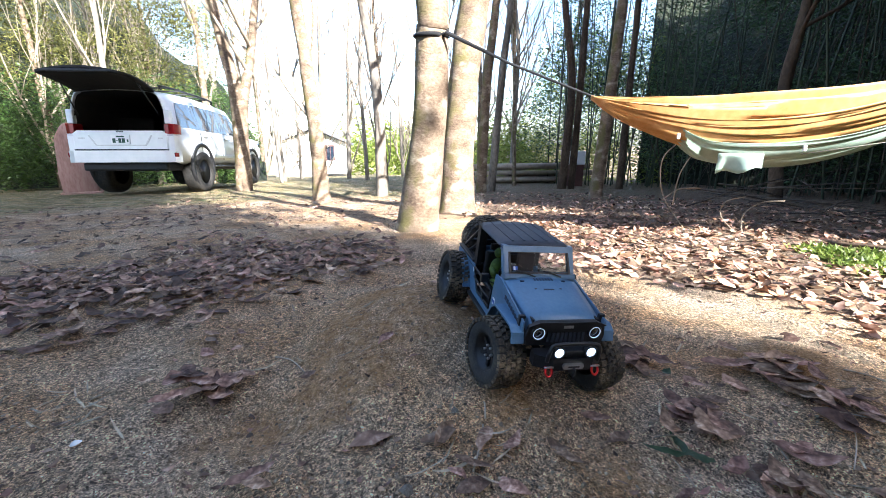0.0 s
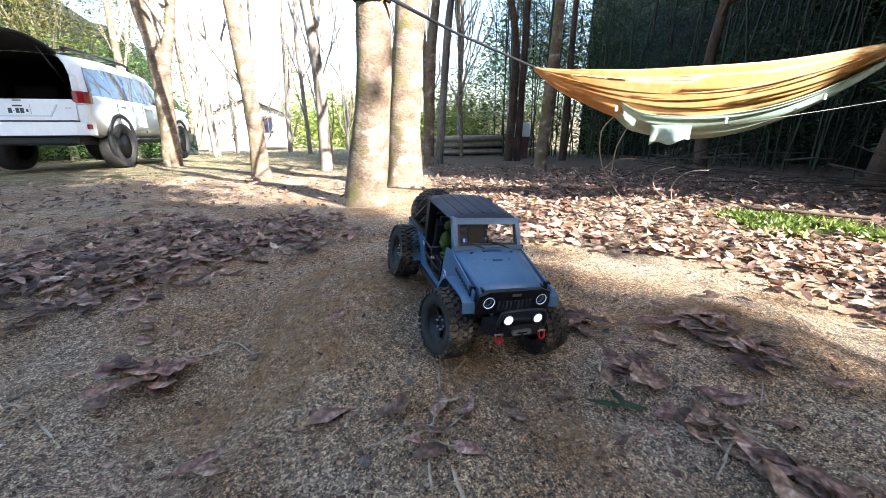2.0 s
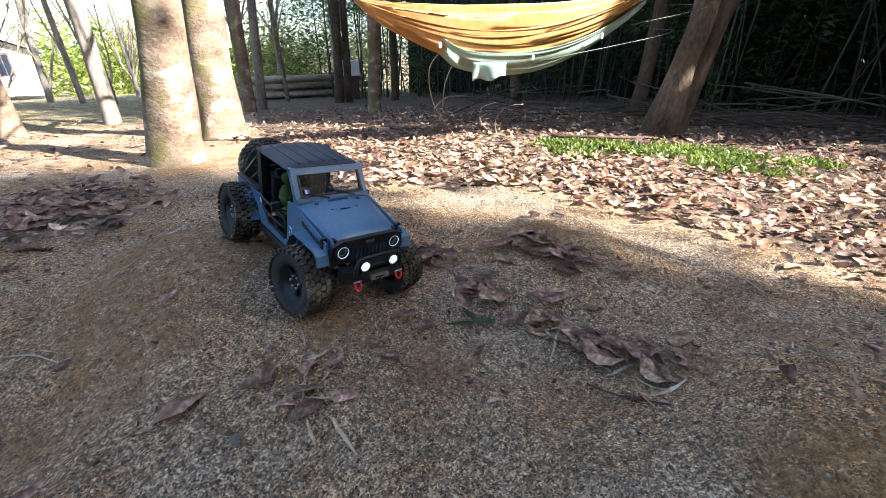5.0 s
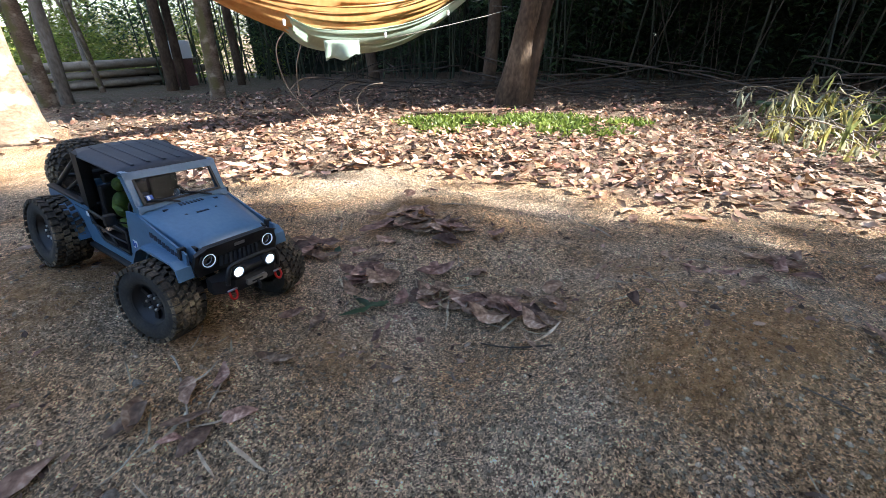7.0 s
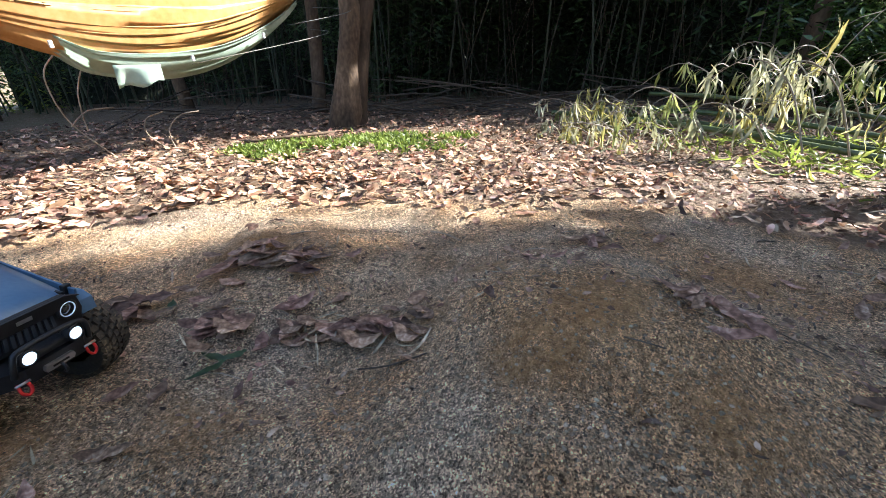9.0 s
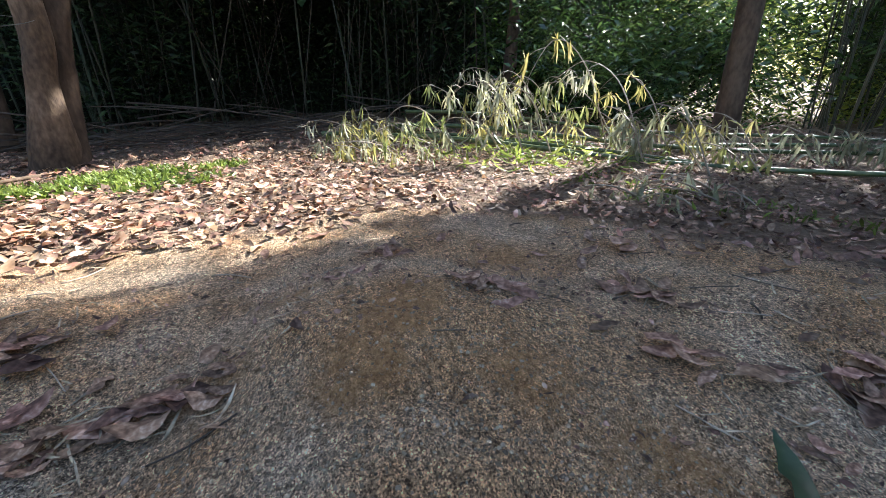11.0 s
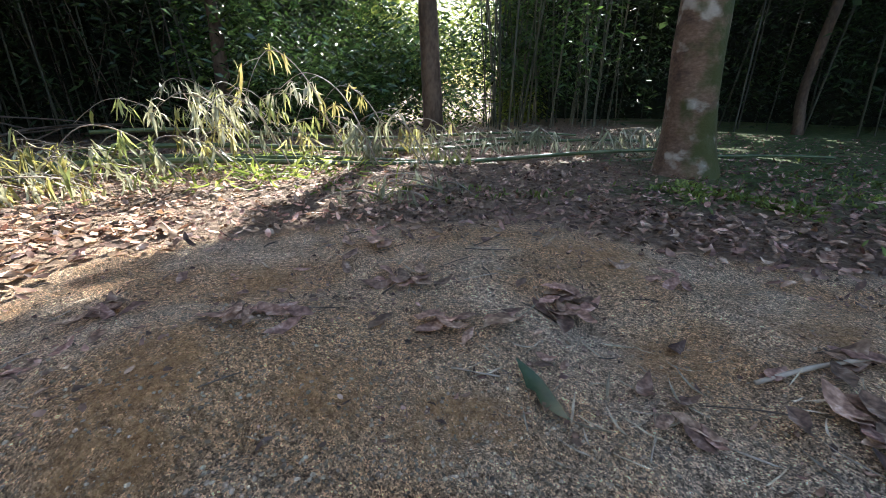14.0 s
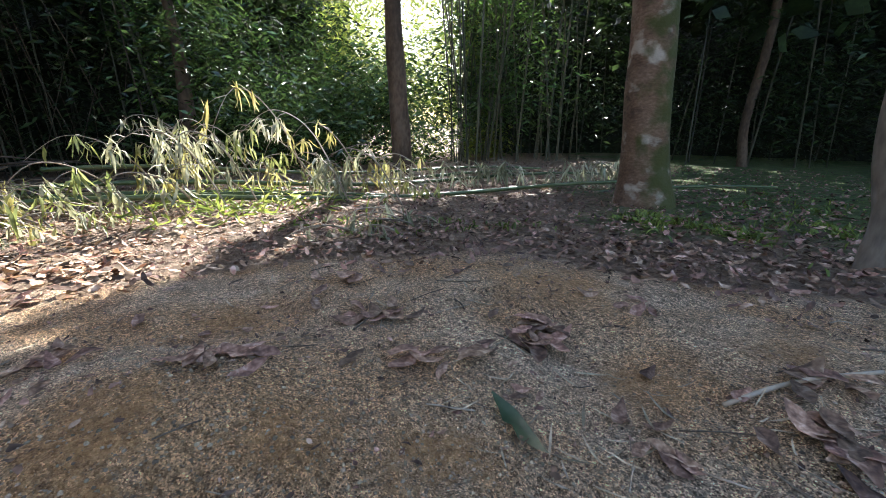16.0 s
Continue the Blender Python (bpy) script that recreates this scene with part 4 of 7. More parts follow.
M_HALO = glowing("lit_ring", (0.72, 0.84, 1.0), 0.045)
M_CARGLASS = material("tinted_glass", [(0.012, 0.02, 0.034), (0.02, 0.03, 0.048)], 2, 0.04, 0, 10, spec=0.9, coat=1.0)
M_CLEAR = glass("clear_pane", (0.55, 0.62, 0.68))
M_SHADEGLASS = glass("smoked_pane", (0.35, 0.38, 0.42))
M_DOLL = material("green_doll_suit", [(0.02, 0.04, 0.004), (0.05, 0.085, 0.009), (0.10, 0.15, 0.018)], 60, 0.7, 0.1, 200)

CAR = Matrix.Translation((0.1488, 0.8550, 0.0354)) @ Euler((radians(-4.7), radians(5.6), radians(-77.8))).to_matrix().to_4x4()
truck = thing("model_truck", CAR, "grey-blue toy off-road pickup with lit lamps, standing on the sand mound", "toy truck")
HALF = 0.078


def truck_side(sign):
    bm = bmesh.new()
    outline = [(-0.213, 0.098), (-0.217, 0.150), (-0.214, 0.157), (-0.078, 0.158), (-0.072, 0.150), (-0.066, 0.126), (-0.050, 0.107), (-0.038, 0.103),
               (0.034, 0.101), (0.045, 0.107), (0.049, 0.125), (0.052, 0.157), (0.058, 0.190), (0.085, 0.193), (0.205, 0.166), (0.206, 0.140),
               (0.196, 0.143), (0.118, 0.148), (0.104, 0.138), (0.078, 0.096), (0.070, 0.090), (-0.086, 0.090), (-0.094, 0.094), (-0.118, 0.134),
               (-0.132, 0.143), (-0.178, 0.143), (-0.192, 0.132), (-0.199, 0.112), (-0.200, 0.098)]
    y = sign * HALF
    slab(bm, outline, y, y - sign * 0.003)
    return part("side_panel", bm, M_PAINT, truck, smooth=False)


for s in (1, -1):
    side = truck_side(s)
    y = s * HALF
    # flares over the wheels
    bm = bmesh.new()
    band(bm, [(0.207, 0.128), (0.203, 0.145), (0.192, 0.151), (0.118, 0.152), (0.103, 0.142), (0.084, 0.112), (0.074, 0.093)], y - s * 0.004, y + s * 0.018, -0.004)
    part("front_flare", bm, M_PAINT, truck, smooth=False)
    bm = bmesh.new()
    band(bm, [(-0.203, 0.100), (-0.201, 0.114), (-0.193, 0.136), (-0.178, 0.147), (-0.132, 0.147), (-0.117, 0.138), (-0.098, 0.104), (-0.092, 0.094)], y - s * 0.004, y + s * 0.018, 0.004)
    part("rear_flare", bm, M_PAINT, truck, smooth=False)
    # dark liner behind the wheels
    bm = bmesh.new()
    slab(bm, [(0.09, 0.10), (0.09, 0.17), (0.204, 0.17), (0.204, 0.12)], s * 0.058, s * 0.062)
    part("wheel_liner", bm, M_TRIM, truck, smooth=False)
    bm = bmesh.new()
    slab(bm, [(-0.21, 0.10), (-0.21, 0.15), (-0.1, 0.15), (-0.1, 0.10)], s * 0.05, s * 0.054)
    part("wheel_liner", bm, M_TRIM, truck, smooth=False)
    # rocker step and rail along the bed
    block("rock_rail", (-0.085, 0.07, y - s * 0.012, y + s * 0.008, 0.083, 0.0895), M_TRIM, truck, "black rock rail", 0.002)
    block("bed_rail", (-0.214, -0.088, y - s * 0.010, y + s * 0.002, 0.1585, 0.164), M_TRIM, truck, "black rail along the bed", 0.0015)
    # hatch line and badge on the bed side
    for d in ((-0.118, -0.070, 0.150, 0.1512), (-0.0712, -0.070, 0.128, 0.1512), (-0.125, -0.100, 0.124, 0.1252)):
        block("panel_line", (d[0], d[1], y + s * 0.0002, y + s * 0.0008, d[2], d[3]), M_DARKPRINT, truck)
    block("sticker", (-0.083, -0.075, y, y + s * 0.0006, 0.140, 0.149), M_WHITE, truck, "small pale sticker")
    badge = block("badge", (0.060, 0.072, y, y + s * 0.0008, 0.128, 0.142), M_WHITE, truck, "small white badge with a blue mark")
    bm = bmesh.new()
    box(bm, 0.0615, 0.064, y + s * 0.0008, y + s * 0.0014, 0.131, 0.140)
    box(bm, 0.0665, 0.0705, y + s * 0.0008, y + s * 0.0014, 0.130, 0.138)
    part("mark", bm, M_BLUE, badge, smooth=False)
    # dark lettering strip along the hood side, as plain bars
    for k in range(7):
        x0 = 0.117 + k * 0.0102
        block("lettering_bar", (x0, x0 + 0.0078, s * 0.0781, s * 0.0788, 0.1655 - k * 0.0021, 0.1740 - k * 0.0021), M_DARKPRINT, truck, "plain dark lettering bar")
    block("hood_latch", (0.188, 0.195, s * 0.070, s * 0.0810, 0.152, 0.172), M_TRIM, truck, "black hood latch", 0.001)
    # tube door
    door = pipe("tube_door", [(-0.068, s * 0.079, 0.154), (0.046, s * 0.079, 0.150), (0.046, s * 0.079, 0.112), (-0.036, s * 0.079, 0.109), (-0.068, s * 0.079, 0.152)], 0.0023, M_TRIM, truck, "black tube door", steps=1)
    pipe("cross_tube", [(-0.066, s * 0.079, 0.133), (0.0, s * 0.079, 0.127), (0.046, s * 0.079, 0.130)], 0.002, M_TRIM, door, steps=1)
    pipe("brace_tube", [(-0.012, s * 0.079, 0.128), (0.010, s * 0.079, 0.111)], 0.002, M_TRIM, door, steps=1)
    # mirror
    mirror = block("mirror", (0.040, 0.050, s * 0.088, s * 0.104, 0.168, 0.186), M_TRIM, truck, "black wing mirror", 0.002)
    block("mirror_glass", (0.0392, 0.0399, s * 0.090, s * 0.102, 0.170, 0.184), M_STEEL, mirror)
    pipe("mirror_arm", [(0.050, s * 0.076, 0.166), (0.046, s * 0.090, 0.172)], 0.0015, M_TRIM, mirror, steps=1)
    # cab pillars and screen posts
    bm = bmesh.new()
    slab(bm, [(-0.090, 0.158), (-0.072, 0.158), (-0.070, 0.249), (-0.088, 0.252)], s * 0.064, s * 0.076)
    part("rear_pillar", bm, M_TRIM, truck, "black cab pillar", smooth=False)
    bm = bmesh.new()
    slab(bm, [(0.076, 0.192), (0.090, 0.192), (0.060, 0.250), (0.048, 0.250)], s * 0.0635, s * 0.0735)
    part("screen_post", bm, M_PAINT, truck, smooth=False)
    # roll bars over the bed
    pipe("roll_bar", [(-0.088, s * 0.066, 0.243), (-0.185, s * 0.066, 0.176), (-0.200, s * 0.066, 0.162)], 0.0042, M_TRIM, truck, "black roll bar tube", steps=2)
    pipe("roll_bar_brace", [(-0.088, s * 0.066, 0.208), (-0.165, s * 0.066, 0.163)], 0.003, M_TRIM, truck, "black roll bar tube", steps=1)
    # tail lamp
    block("tail_lamp", (-0.219, -0.2155, s * 0.058, s * 0.075, 0.118, 0.144), M_REDLENS, truck, "red tail lamp", 0.001)
    # seat
    seat = block("seat_cushion", (-0.062, -0.012, s * 0.018, s * 0.06, 0.118, 0.130), M_TRIM, truck, "black seat", 0.004)
    block("seat_back", (-0.070, -0.056, s * 0.018, s * 0.06, 0.130, 0.195), M_TRIM, seat, bevel=0.004)
    block("headrest", (-0.070, -0.060, s * 0.028, s * 0.05, 0.198, 0.213), M_TRIM, seat, bevel=0.003)
    # chassis rail, shocks and lamps
    pipe("frame_rail", [(-0.20, s * 0.026, 0.095), (0.20, s * 0.026, 0.095)], 0.006, M_TRIM, truck, "black chassis rail", steps=1)
    for ax in (0.1565, -0.1565):
        pipe("shock", [(ax - 0.006, s * 0.062, 0.052), (ax - 0.018 * (1 if ax > 0 else -1), s * 0.045, 0.135)], 0.0062, M_TRIM, truck, "black coil shock", steps=1)
        pipe("link_arm", [(ax - 0.01 * (1 if ax > 0 else -1), s * 0.045, 0.058), (0.02 * (1 if ax > 0 else -1), s * 0.024, 0.075)], 0.003, M_TRIM, truck, "black suspension link", steps=1)

# hood
bm = bmesh.new()
rows = []
for i in range(9):
    t = i / 8
    x = 0.083 + 0.124 * t
    hw = 0.0745 - 0.0105 * t
    zc = 0.1985 - 0.025 * t - 0.006 * max(0, t - 0.85) / 0.15
    row = []
    for j in range(13):
        q = j / 6 - 1
        z = zc - 0.006 * abs(q) ** 3.5 + (0.0016 if abs(q) < 0.55 else 0)
        row.append(bm.verts.new((x, q * hw, z)))
    row.insert(0, bm.verts.new((x, -hw * 1.012, zc - 0.030)))
    row.append(bm.verts.new((x, hw * 1.012, zc - 0.030)))
    rows.append(row)
for a, b in zip(rows, rows[1:]):
    for j in range(len(a) - 1):
        bm.faces.new((a[j], b[j], b[j + 1], a[j + 1]))
bm.faces.new(rows[-1])
bm.faces.new(rows[0][::-1])
hood = part("hood", bm, M_PAINT, truck)
for k in range(7):
    block("hood_vent", (0.094, 0.103, -0.018 + k * 0.006, -0.0152 + k * 0.006, 0.1964, 0.1978), M_DARKPRINT, hood)
block("scoop_slot", (0.128, 0.132, -0.010, 0.010, 0.1895, 0.1912), M_DARKPRINT, hood)
for yy in (-0.042, 0.042):
    block("hood_stop", (0.100, 0.104, yy - 0.004, yy + 0.004, 0.1925, 0.1962), M_DARKPRINT, hood, bevel=0.0008)
    block("washer_nozzle", (0.126, 0.129, yy * 0.6 - 0.002, yy * 0.6 + 0.002, 0.1890, 0.1914), M_DARKPRINT, hood)
# cowl
block("cowl", (0.070, 0.086, -0.0735, 0.0735, 0.182, 0.1955), M_PAINT, truck, bevel=0.002)
# windscreen
bm = bmesh.new()
slab(bm, [(0.048, 0.240), (0.053, 0.2505), (0.0605, 0.2505), (0.0655, 0.240)], -0.0735, 0.0735)
part("screen_header", bm, M_PAINT, truck, smooth=False)
bm = bmesh.new()
slab(bm, [(0.074, 0.196), (0.0915, 0.196), (0.0885, 0.203), (0.074, 0.203)], -0.0735, 0.0735)
part("screen_sill", bm, M_PAINT, truck, smooth=False)
tilt_a = Vector((0.0865, 0, 0.203))
tilt_b = Vector((0.0615, 0, 0.241))
for name, y0, y1, mat, off, lab in (("screen_seal", -0.0635, 0.0635, M_TRIM, -0.001, "black screen seal"), ("windscreen", -0.060, 0.060, M_CLEAR, 0.0015, "clear windscreen")):
    bm = bmesh.new()
    n = Vector((tilt_b.z - tilt_a.z, 0, tilt_a.x - tilt_b.x)).normalized()
    if name == "screen_seal":
        for a0, a1, b0, b1 in ((0, 0.07, y0, y1), (0.93, 1, y0, y1), (0, 1, y0, y0 + 0.004), (0, 1, y1 - 0.004, y1)):
            p, q = tilt_a.lerp(tilt_b, a0), tilt_a.lerp(tilt_b, a1)
            slab(bm, [(p.x, p.z), (q.x, q.z), (q.x + n.x * 0.0025, q.z + n.z * 0.0025), (p.x + n.x * 0.0025, p.z + n.z * 0.0025)], b0, b1)
    else:
        slab(bm, [(tilt_a.x, tilt_a.z), (tilt_b.x, tilt_b.z), (tilt_b.x + n.x * 0.0008, tilt_b.z + n.z * 0.0008), (tilt_a.x + n.x * 0.0008, tilt_a.z + n.z * 0.0008)], y0, y1)
    screen = part(name, bm, mat, truck, lab, smooth=False)
stick = bmesh.new()
slab(stick, [(0.0835, 0.2085), (0.0790, 0.2155), (0.0797, 0.2161), (0.0842, 0.2091)], -0.056, -0.046)
part("screen_sticker", stick, M_BLUE, truck, "small blue sticker on the windscreen", smooth=False)
stick = bmesh.new()
slab(stick, [(0.0837, 0.2095), (0.0800, 0.2152), (0.0808, 0.2157), (0.0845, 0.2100)], -0.0545, -0.051)
part("sticker_mark", stick, M_WHITE, truck, smooth=False)
for y0, y1 in ((-0.048, -0.012), (0.008, 0.042)):
    w = pipe("wiper", [(0.0925, y1, 0.1995), (0.089, y1 - 0.018, 0.205), (0.0885, y0, 0.2095)], 0.0016, M_TRIM, truck, "black wiper", steps=2)
    pipe("wiper_blade", [(0.0895, y1 - 0.012, 0.2045), (0.0885, y0 - 0.004, 0.2105)], 0.0018, M_TRIM, w, steps=1)
# roof with ribs
bm = bmesh.new()
rows = []
for i in range(8):
    t = i / 7
    x = -0.093 + 0.152 * t
    row = []
    for j in range(15):
        q = j / 7 - 1
        z = 0.2575 - 0.0055 * q * q - 0.003 * max(0, t - 0.8) / 0.2 - 0.004 * max(0, abs(q) - 0.9) / 0.1
        row.append(bm.verts.new((x, q * 0.0745, z)))
    row.insert(0, bm.verts.new((x, -0.0755, 0.246)))
    row.append(bm.verts.new((x, 0.0755, 0.246)))
    rows.append(row)
for a, b in zip(rows, rows[1:]):
    for j in range(len(a) - 1):
        bm.faces.new((a[j], b[j], b[j + 1], a[j + 1]))
bm.faces.new(rows[0][::-1])
bm.faces.new(rows[-1])
bm.faces.new([r[0] for r in rows] + [r[-1] for r in rows][::-1])
roof = part("roof", bm, M_ROOF, truck, "dark slate hard top")
for yy in (-0.048, -0.024, 0.0, 0.024, 0.048):
    block("roof_rib", (-0.085, 0.045, yy - 0.0025, yy + 0.0025, 0.2565 - 0.0055 * (yy / 0.0745) ** 2, 0.2588 - 0.0055 * (yy / 0.0745) ** 2), M_ROOF, roof, bevel=0.0008)
# cab back with its window
bm = bmesh.new()
for d in ((-0.0745, 0.0745, 0.158, 0.178), (-0.0745, 0.0745, 0.236, 0.2505), (-0.0745, -0.052, 0.178, 0.236), (0.052, 0.0745, 0.178, 0.236)):
    box(bm, -0.092, -0.0885, d[0], d[1], d[2], d[3])
back = part("cab_back", bm, M_TRIM, truck, "black cab back panel", smooth=False)
block("rear_window", (-0.0912, -0.0904, -0.052, 0.052, 0.178, 0.236), M_SHADEGLASS, back)
for k, (w, c) in enumerate(((0.030, M_WHITE), (0.022, M_WHITE))):
    block("window_mark", (-0.0922, -0.0914, -w, w * 0.8, 0.192 - k * 0.009, 0.202 - k * 0.012), c, back, "pale plain lettering bar")
# floor, bed, tailgate
block("cab_floor", (-0.09, 0.07, -0.075, 0.075, 0.094, 0.098), M_TRIM, truck)
block("dashboard", (0.035, 0.072, -0.072, 0.072, 0.150, 0.176), M_TRIM, truck, bevel=0.006)
ringpts = [(0.018 + 0.004 * math.sin(a), -0.038 + 0.017 * math.cos(a), 0.178 + 0.016 * math.sin(a)) for a in [2 * math.pi * k / 16 for k in range(17)]]
sw = pipe("steering_wheel", ringpts, 0.0021, M_TRIM, truck, "black steering wheel", steps=1)
pipe("steering_column", [(0.018, -0.038, 0.178), (0.045, -0.038, 0.165)], 0.003, M_TRIM, sw, steps=1)
block("bed_floor", (-0.213, -0.092, -0.072, 0.072, 0.122, 0.126), M_TRIM, truck)
block("bed_box", (-0.150, -0.100, -0.040, 0.040, 0.1265, 0.146), M_TRIM, truck, "black box in the bed", 0.004)
pipe("roll_bar_hoop", [(-0.165, -0.066, 0.188), (-0.165, 0.066, 0.188)], 0.0036, M_TRIM, truck, "black roll bar tube", steps=1)
block("tailgate", (-0.2165, -0.212, -0.0755, 0.0755, 0.100, 0.158), M_PAINT, truck, bevel=0.0015)
block("rear_bumper", (-0.236, -0.2175, -0.062, 0.062, 0.088, 0.102), M_TRIM, truck, "black rear bumper", 0.003)
# grille and front lamps
bm = bmesh.new()
slab(bm, [(-0.070, 0.126), (-0.074, 0.142), (-0.069, 0.162), (-0.052, 0.1705), (0.052, 0.1705), (0.069, 0.162), (0.074, 0.142), (0.070, 0.126)], 0.2065, 0.2125, axis="x")
grille = part("grille", bm, M_TRIM, truck, "black angry-eyed grille", smooth=False)
bm = bmesh.new()
slab(bm, [(-0.072, 0.163), (-0.052, 0.1702), (0.052, 0.1702), (0.072, 0.163), (0.060, 0.162), (0.034, 0.152), (-0.034, 0.152), (-0.060, 0.162)], 0.2127, 0.2165, axis="x")
brow = part("grille_brow", bm, M_TRIM, grille, smooth=False)
block("maker_bar", (0.2166, 0.2172, -0.009, 0.009, 0.1595, 0.1645), M_STEEL, grille, "small plain grey bar")
for k in range(9):
    yy = (k - 4) * 0.0082
    bm = bmesh.new()
    slab(bm, [(yy - 0.0022, 0.133), (yy + 0.0022, 0.133), (yy + 0.0022 - 0.0004 * (k - 4), 0.150), (yy - 0.0022 - 0.0004 * (k - 4), 0.150)], 0.2126, 0.2150, axis="x")
    part("grille_slat", bm, M_ROOF, grille, smooth=False)
for s in (1, -1):
    bm = bmesh.new()
    turned(bm, [(0.0135, 0.2126), (0.0135, 0.2160), (0.0112, 0.2172), (0.0108, 0.2130)], 24, "x", 0, s * 0.052, 0.150, cap=False)
    lamp = part("headlamp", bm, M_TRIM, truck, "round headlamp with a lit ring")
    bm = bmesh.new()
    turned(bm, [(0.0106, 0.2155), (0.0106, 0.2170), (0.0095, 0.2170), (0.0095, 0.2155)], 24, "x", 0, s * 0.052, 0.150, cap=False)
    part("lit_ring", bm, M_HALO, lamp)
    bm = bmesh.new()
    turned(bm, [(0.0088, 0.2128), (0.0070, 0.2145), (0.0001, 0.2152)], 20, "x", 0, s * 0.052, 0.150)
    part("reflector", bm, M_CARGLASS, lamp)
# bumper with lamps, winch plate and shackles
bm = bmesh.new()
slab(bm, [(0.214, -0.060), (0.232, -0.062), (0.249, -0.036), (0.249, 0.036), (0.232, 0.062), (0.214, 0.060)], 0.100, 0.122, axis="z")
bumper = part("front_bumper", bm, M_TRIM, truck, "black steel winch bumper", smooth=False)
pipe("bull_bar", [(0.246, -0.046, 0.116), (0.248, -0.044, 0.138), (0.246, -0.032, 0.147), (0.246, 0.032, 0.147), (0.248, 0.044, 0.138), (0.246, 0.046, 0.116)], 0.0034, M_TRIM, bumper, steps=4)
block("bumper_mount", (0.20, 0.22, -0.03, 0.03, 0.098, 0.118), M_TRIM, bumper)
bm = bmesh.new()
slab(bm, [(-0.017, 0.105), (-0.019, 0.1095), (-0.017, 0.114), (0.017, 0.114), (0.019, 0.1095), (0.017, 0.105)], 0.2492, 0.2535, axis="x")
fl = part("fairlead", bm, M_STEEL, bumper, "silver winch fairlead", smooth=False)
block("cable_slot", (0.2536, 0.2542, -0.010, 0.010, 0.1082, 0.1108), M_TRIM, fl)
pipe("winch_hook", [(0.254, 0.0, 0.108), (0.258, 0.001, 0.100), (0.256, 0.0, 0.095)], 0.0022, M_TRIM, fl, "black winch hook", steps=2)
block("winch", (0.226, 0.246, -0.024, 0.024, 0.1225, 0.134), M_TRIM, bumper, "black winch drum", 0.004)
for s in (1, -1):
    bm = bmesh.new()
    turned(bm, [(0.006, 0.232), (0.0105, 0.240), (0.0112, 0.2490), (0.0086, 0.2495)], 20, "x", 0, s * 0.0285, 0.1335)
    lamp = part("driving_lamp", bm, M_TRIM, bumper, "lit round driving lamp")
    bm = bmesh.new()
    turned(bm, [(0.0086, 0.2488), (0.0072, 0.2505), (0.0001, 0.2515)], 20, "x", 0, s * 0.0285, 0.1335)
    part("lens", bm, M_LIT, lamp, "bright white lens")
    sh = pipe("shackle", [(0.247, s * 0.042 - 0.0045, 0.108), (0.252, s * 0.042 - 0.0055, 0.098), (0.254, s * 0.042, 0.0925), (0.252, s * 0.042 + 0.0055, 0.098), (0.247, s * 0.042 + 0.0045, 0.108)], 0.0019, M_RED, bumper, "red bow shackle", steps=3)
    pipe("shackle_pin", [(0.249, s * 0.042 - 0.008, 0.107), (0.249, s * 0.042 + 0.008, 0.107)], 0.0017, M_STEEL, sh, steps=1)


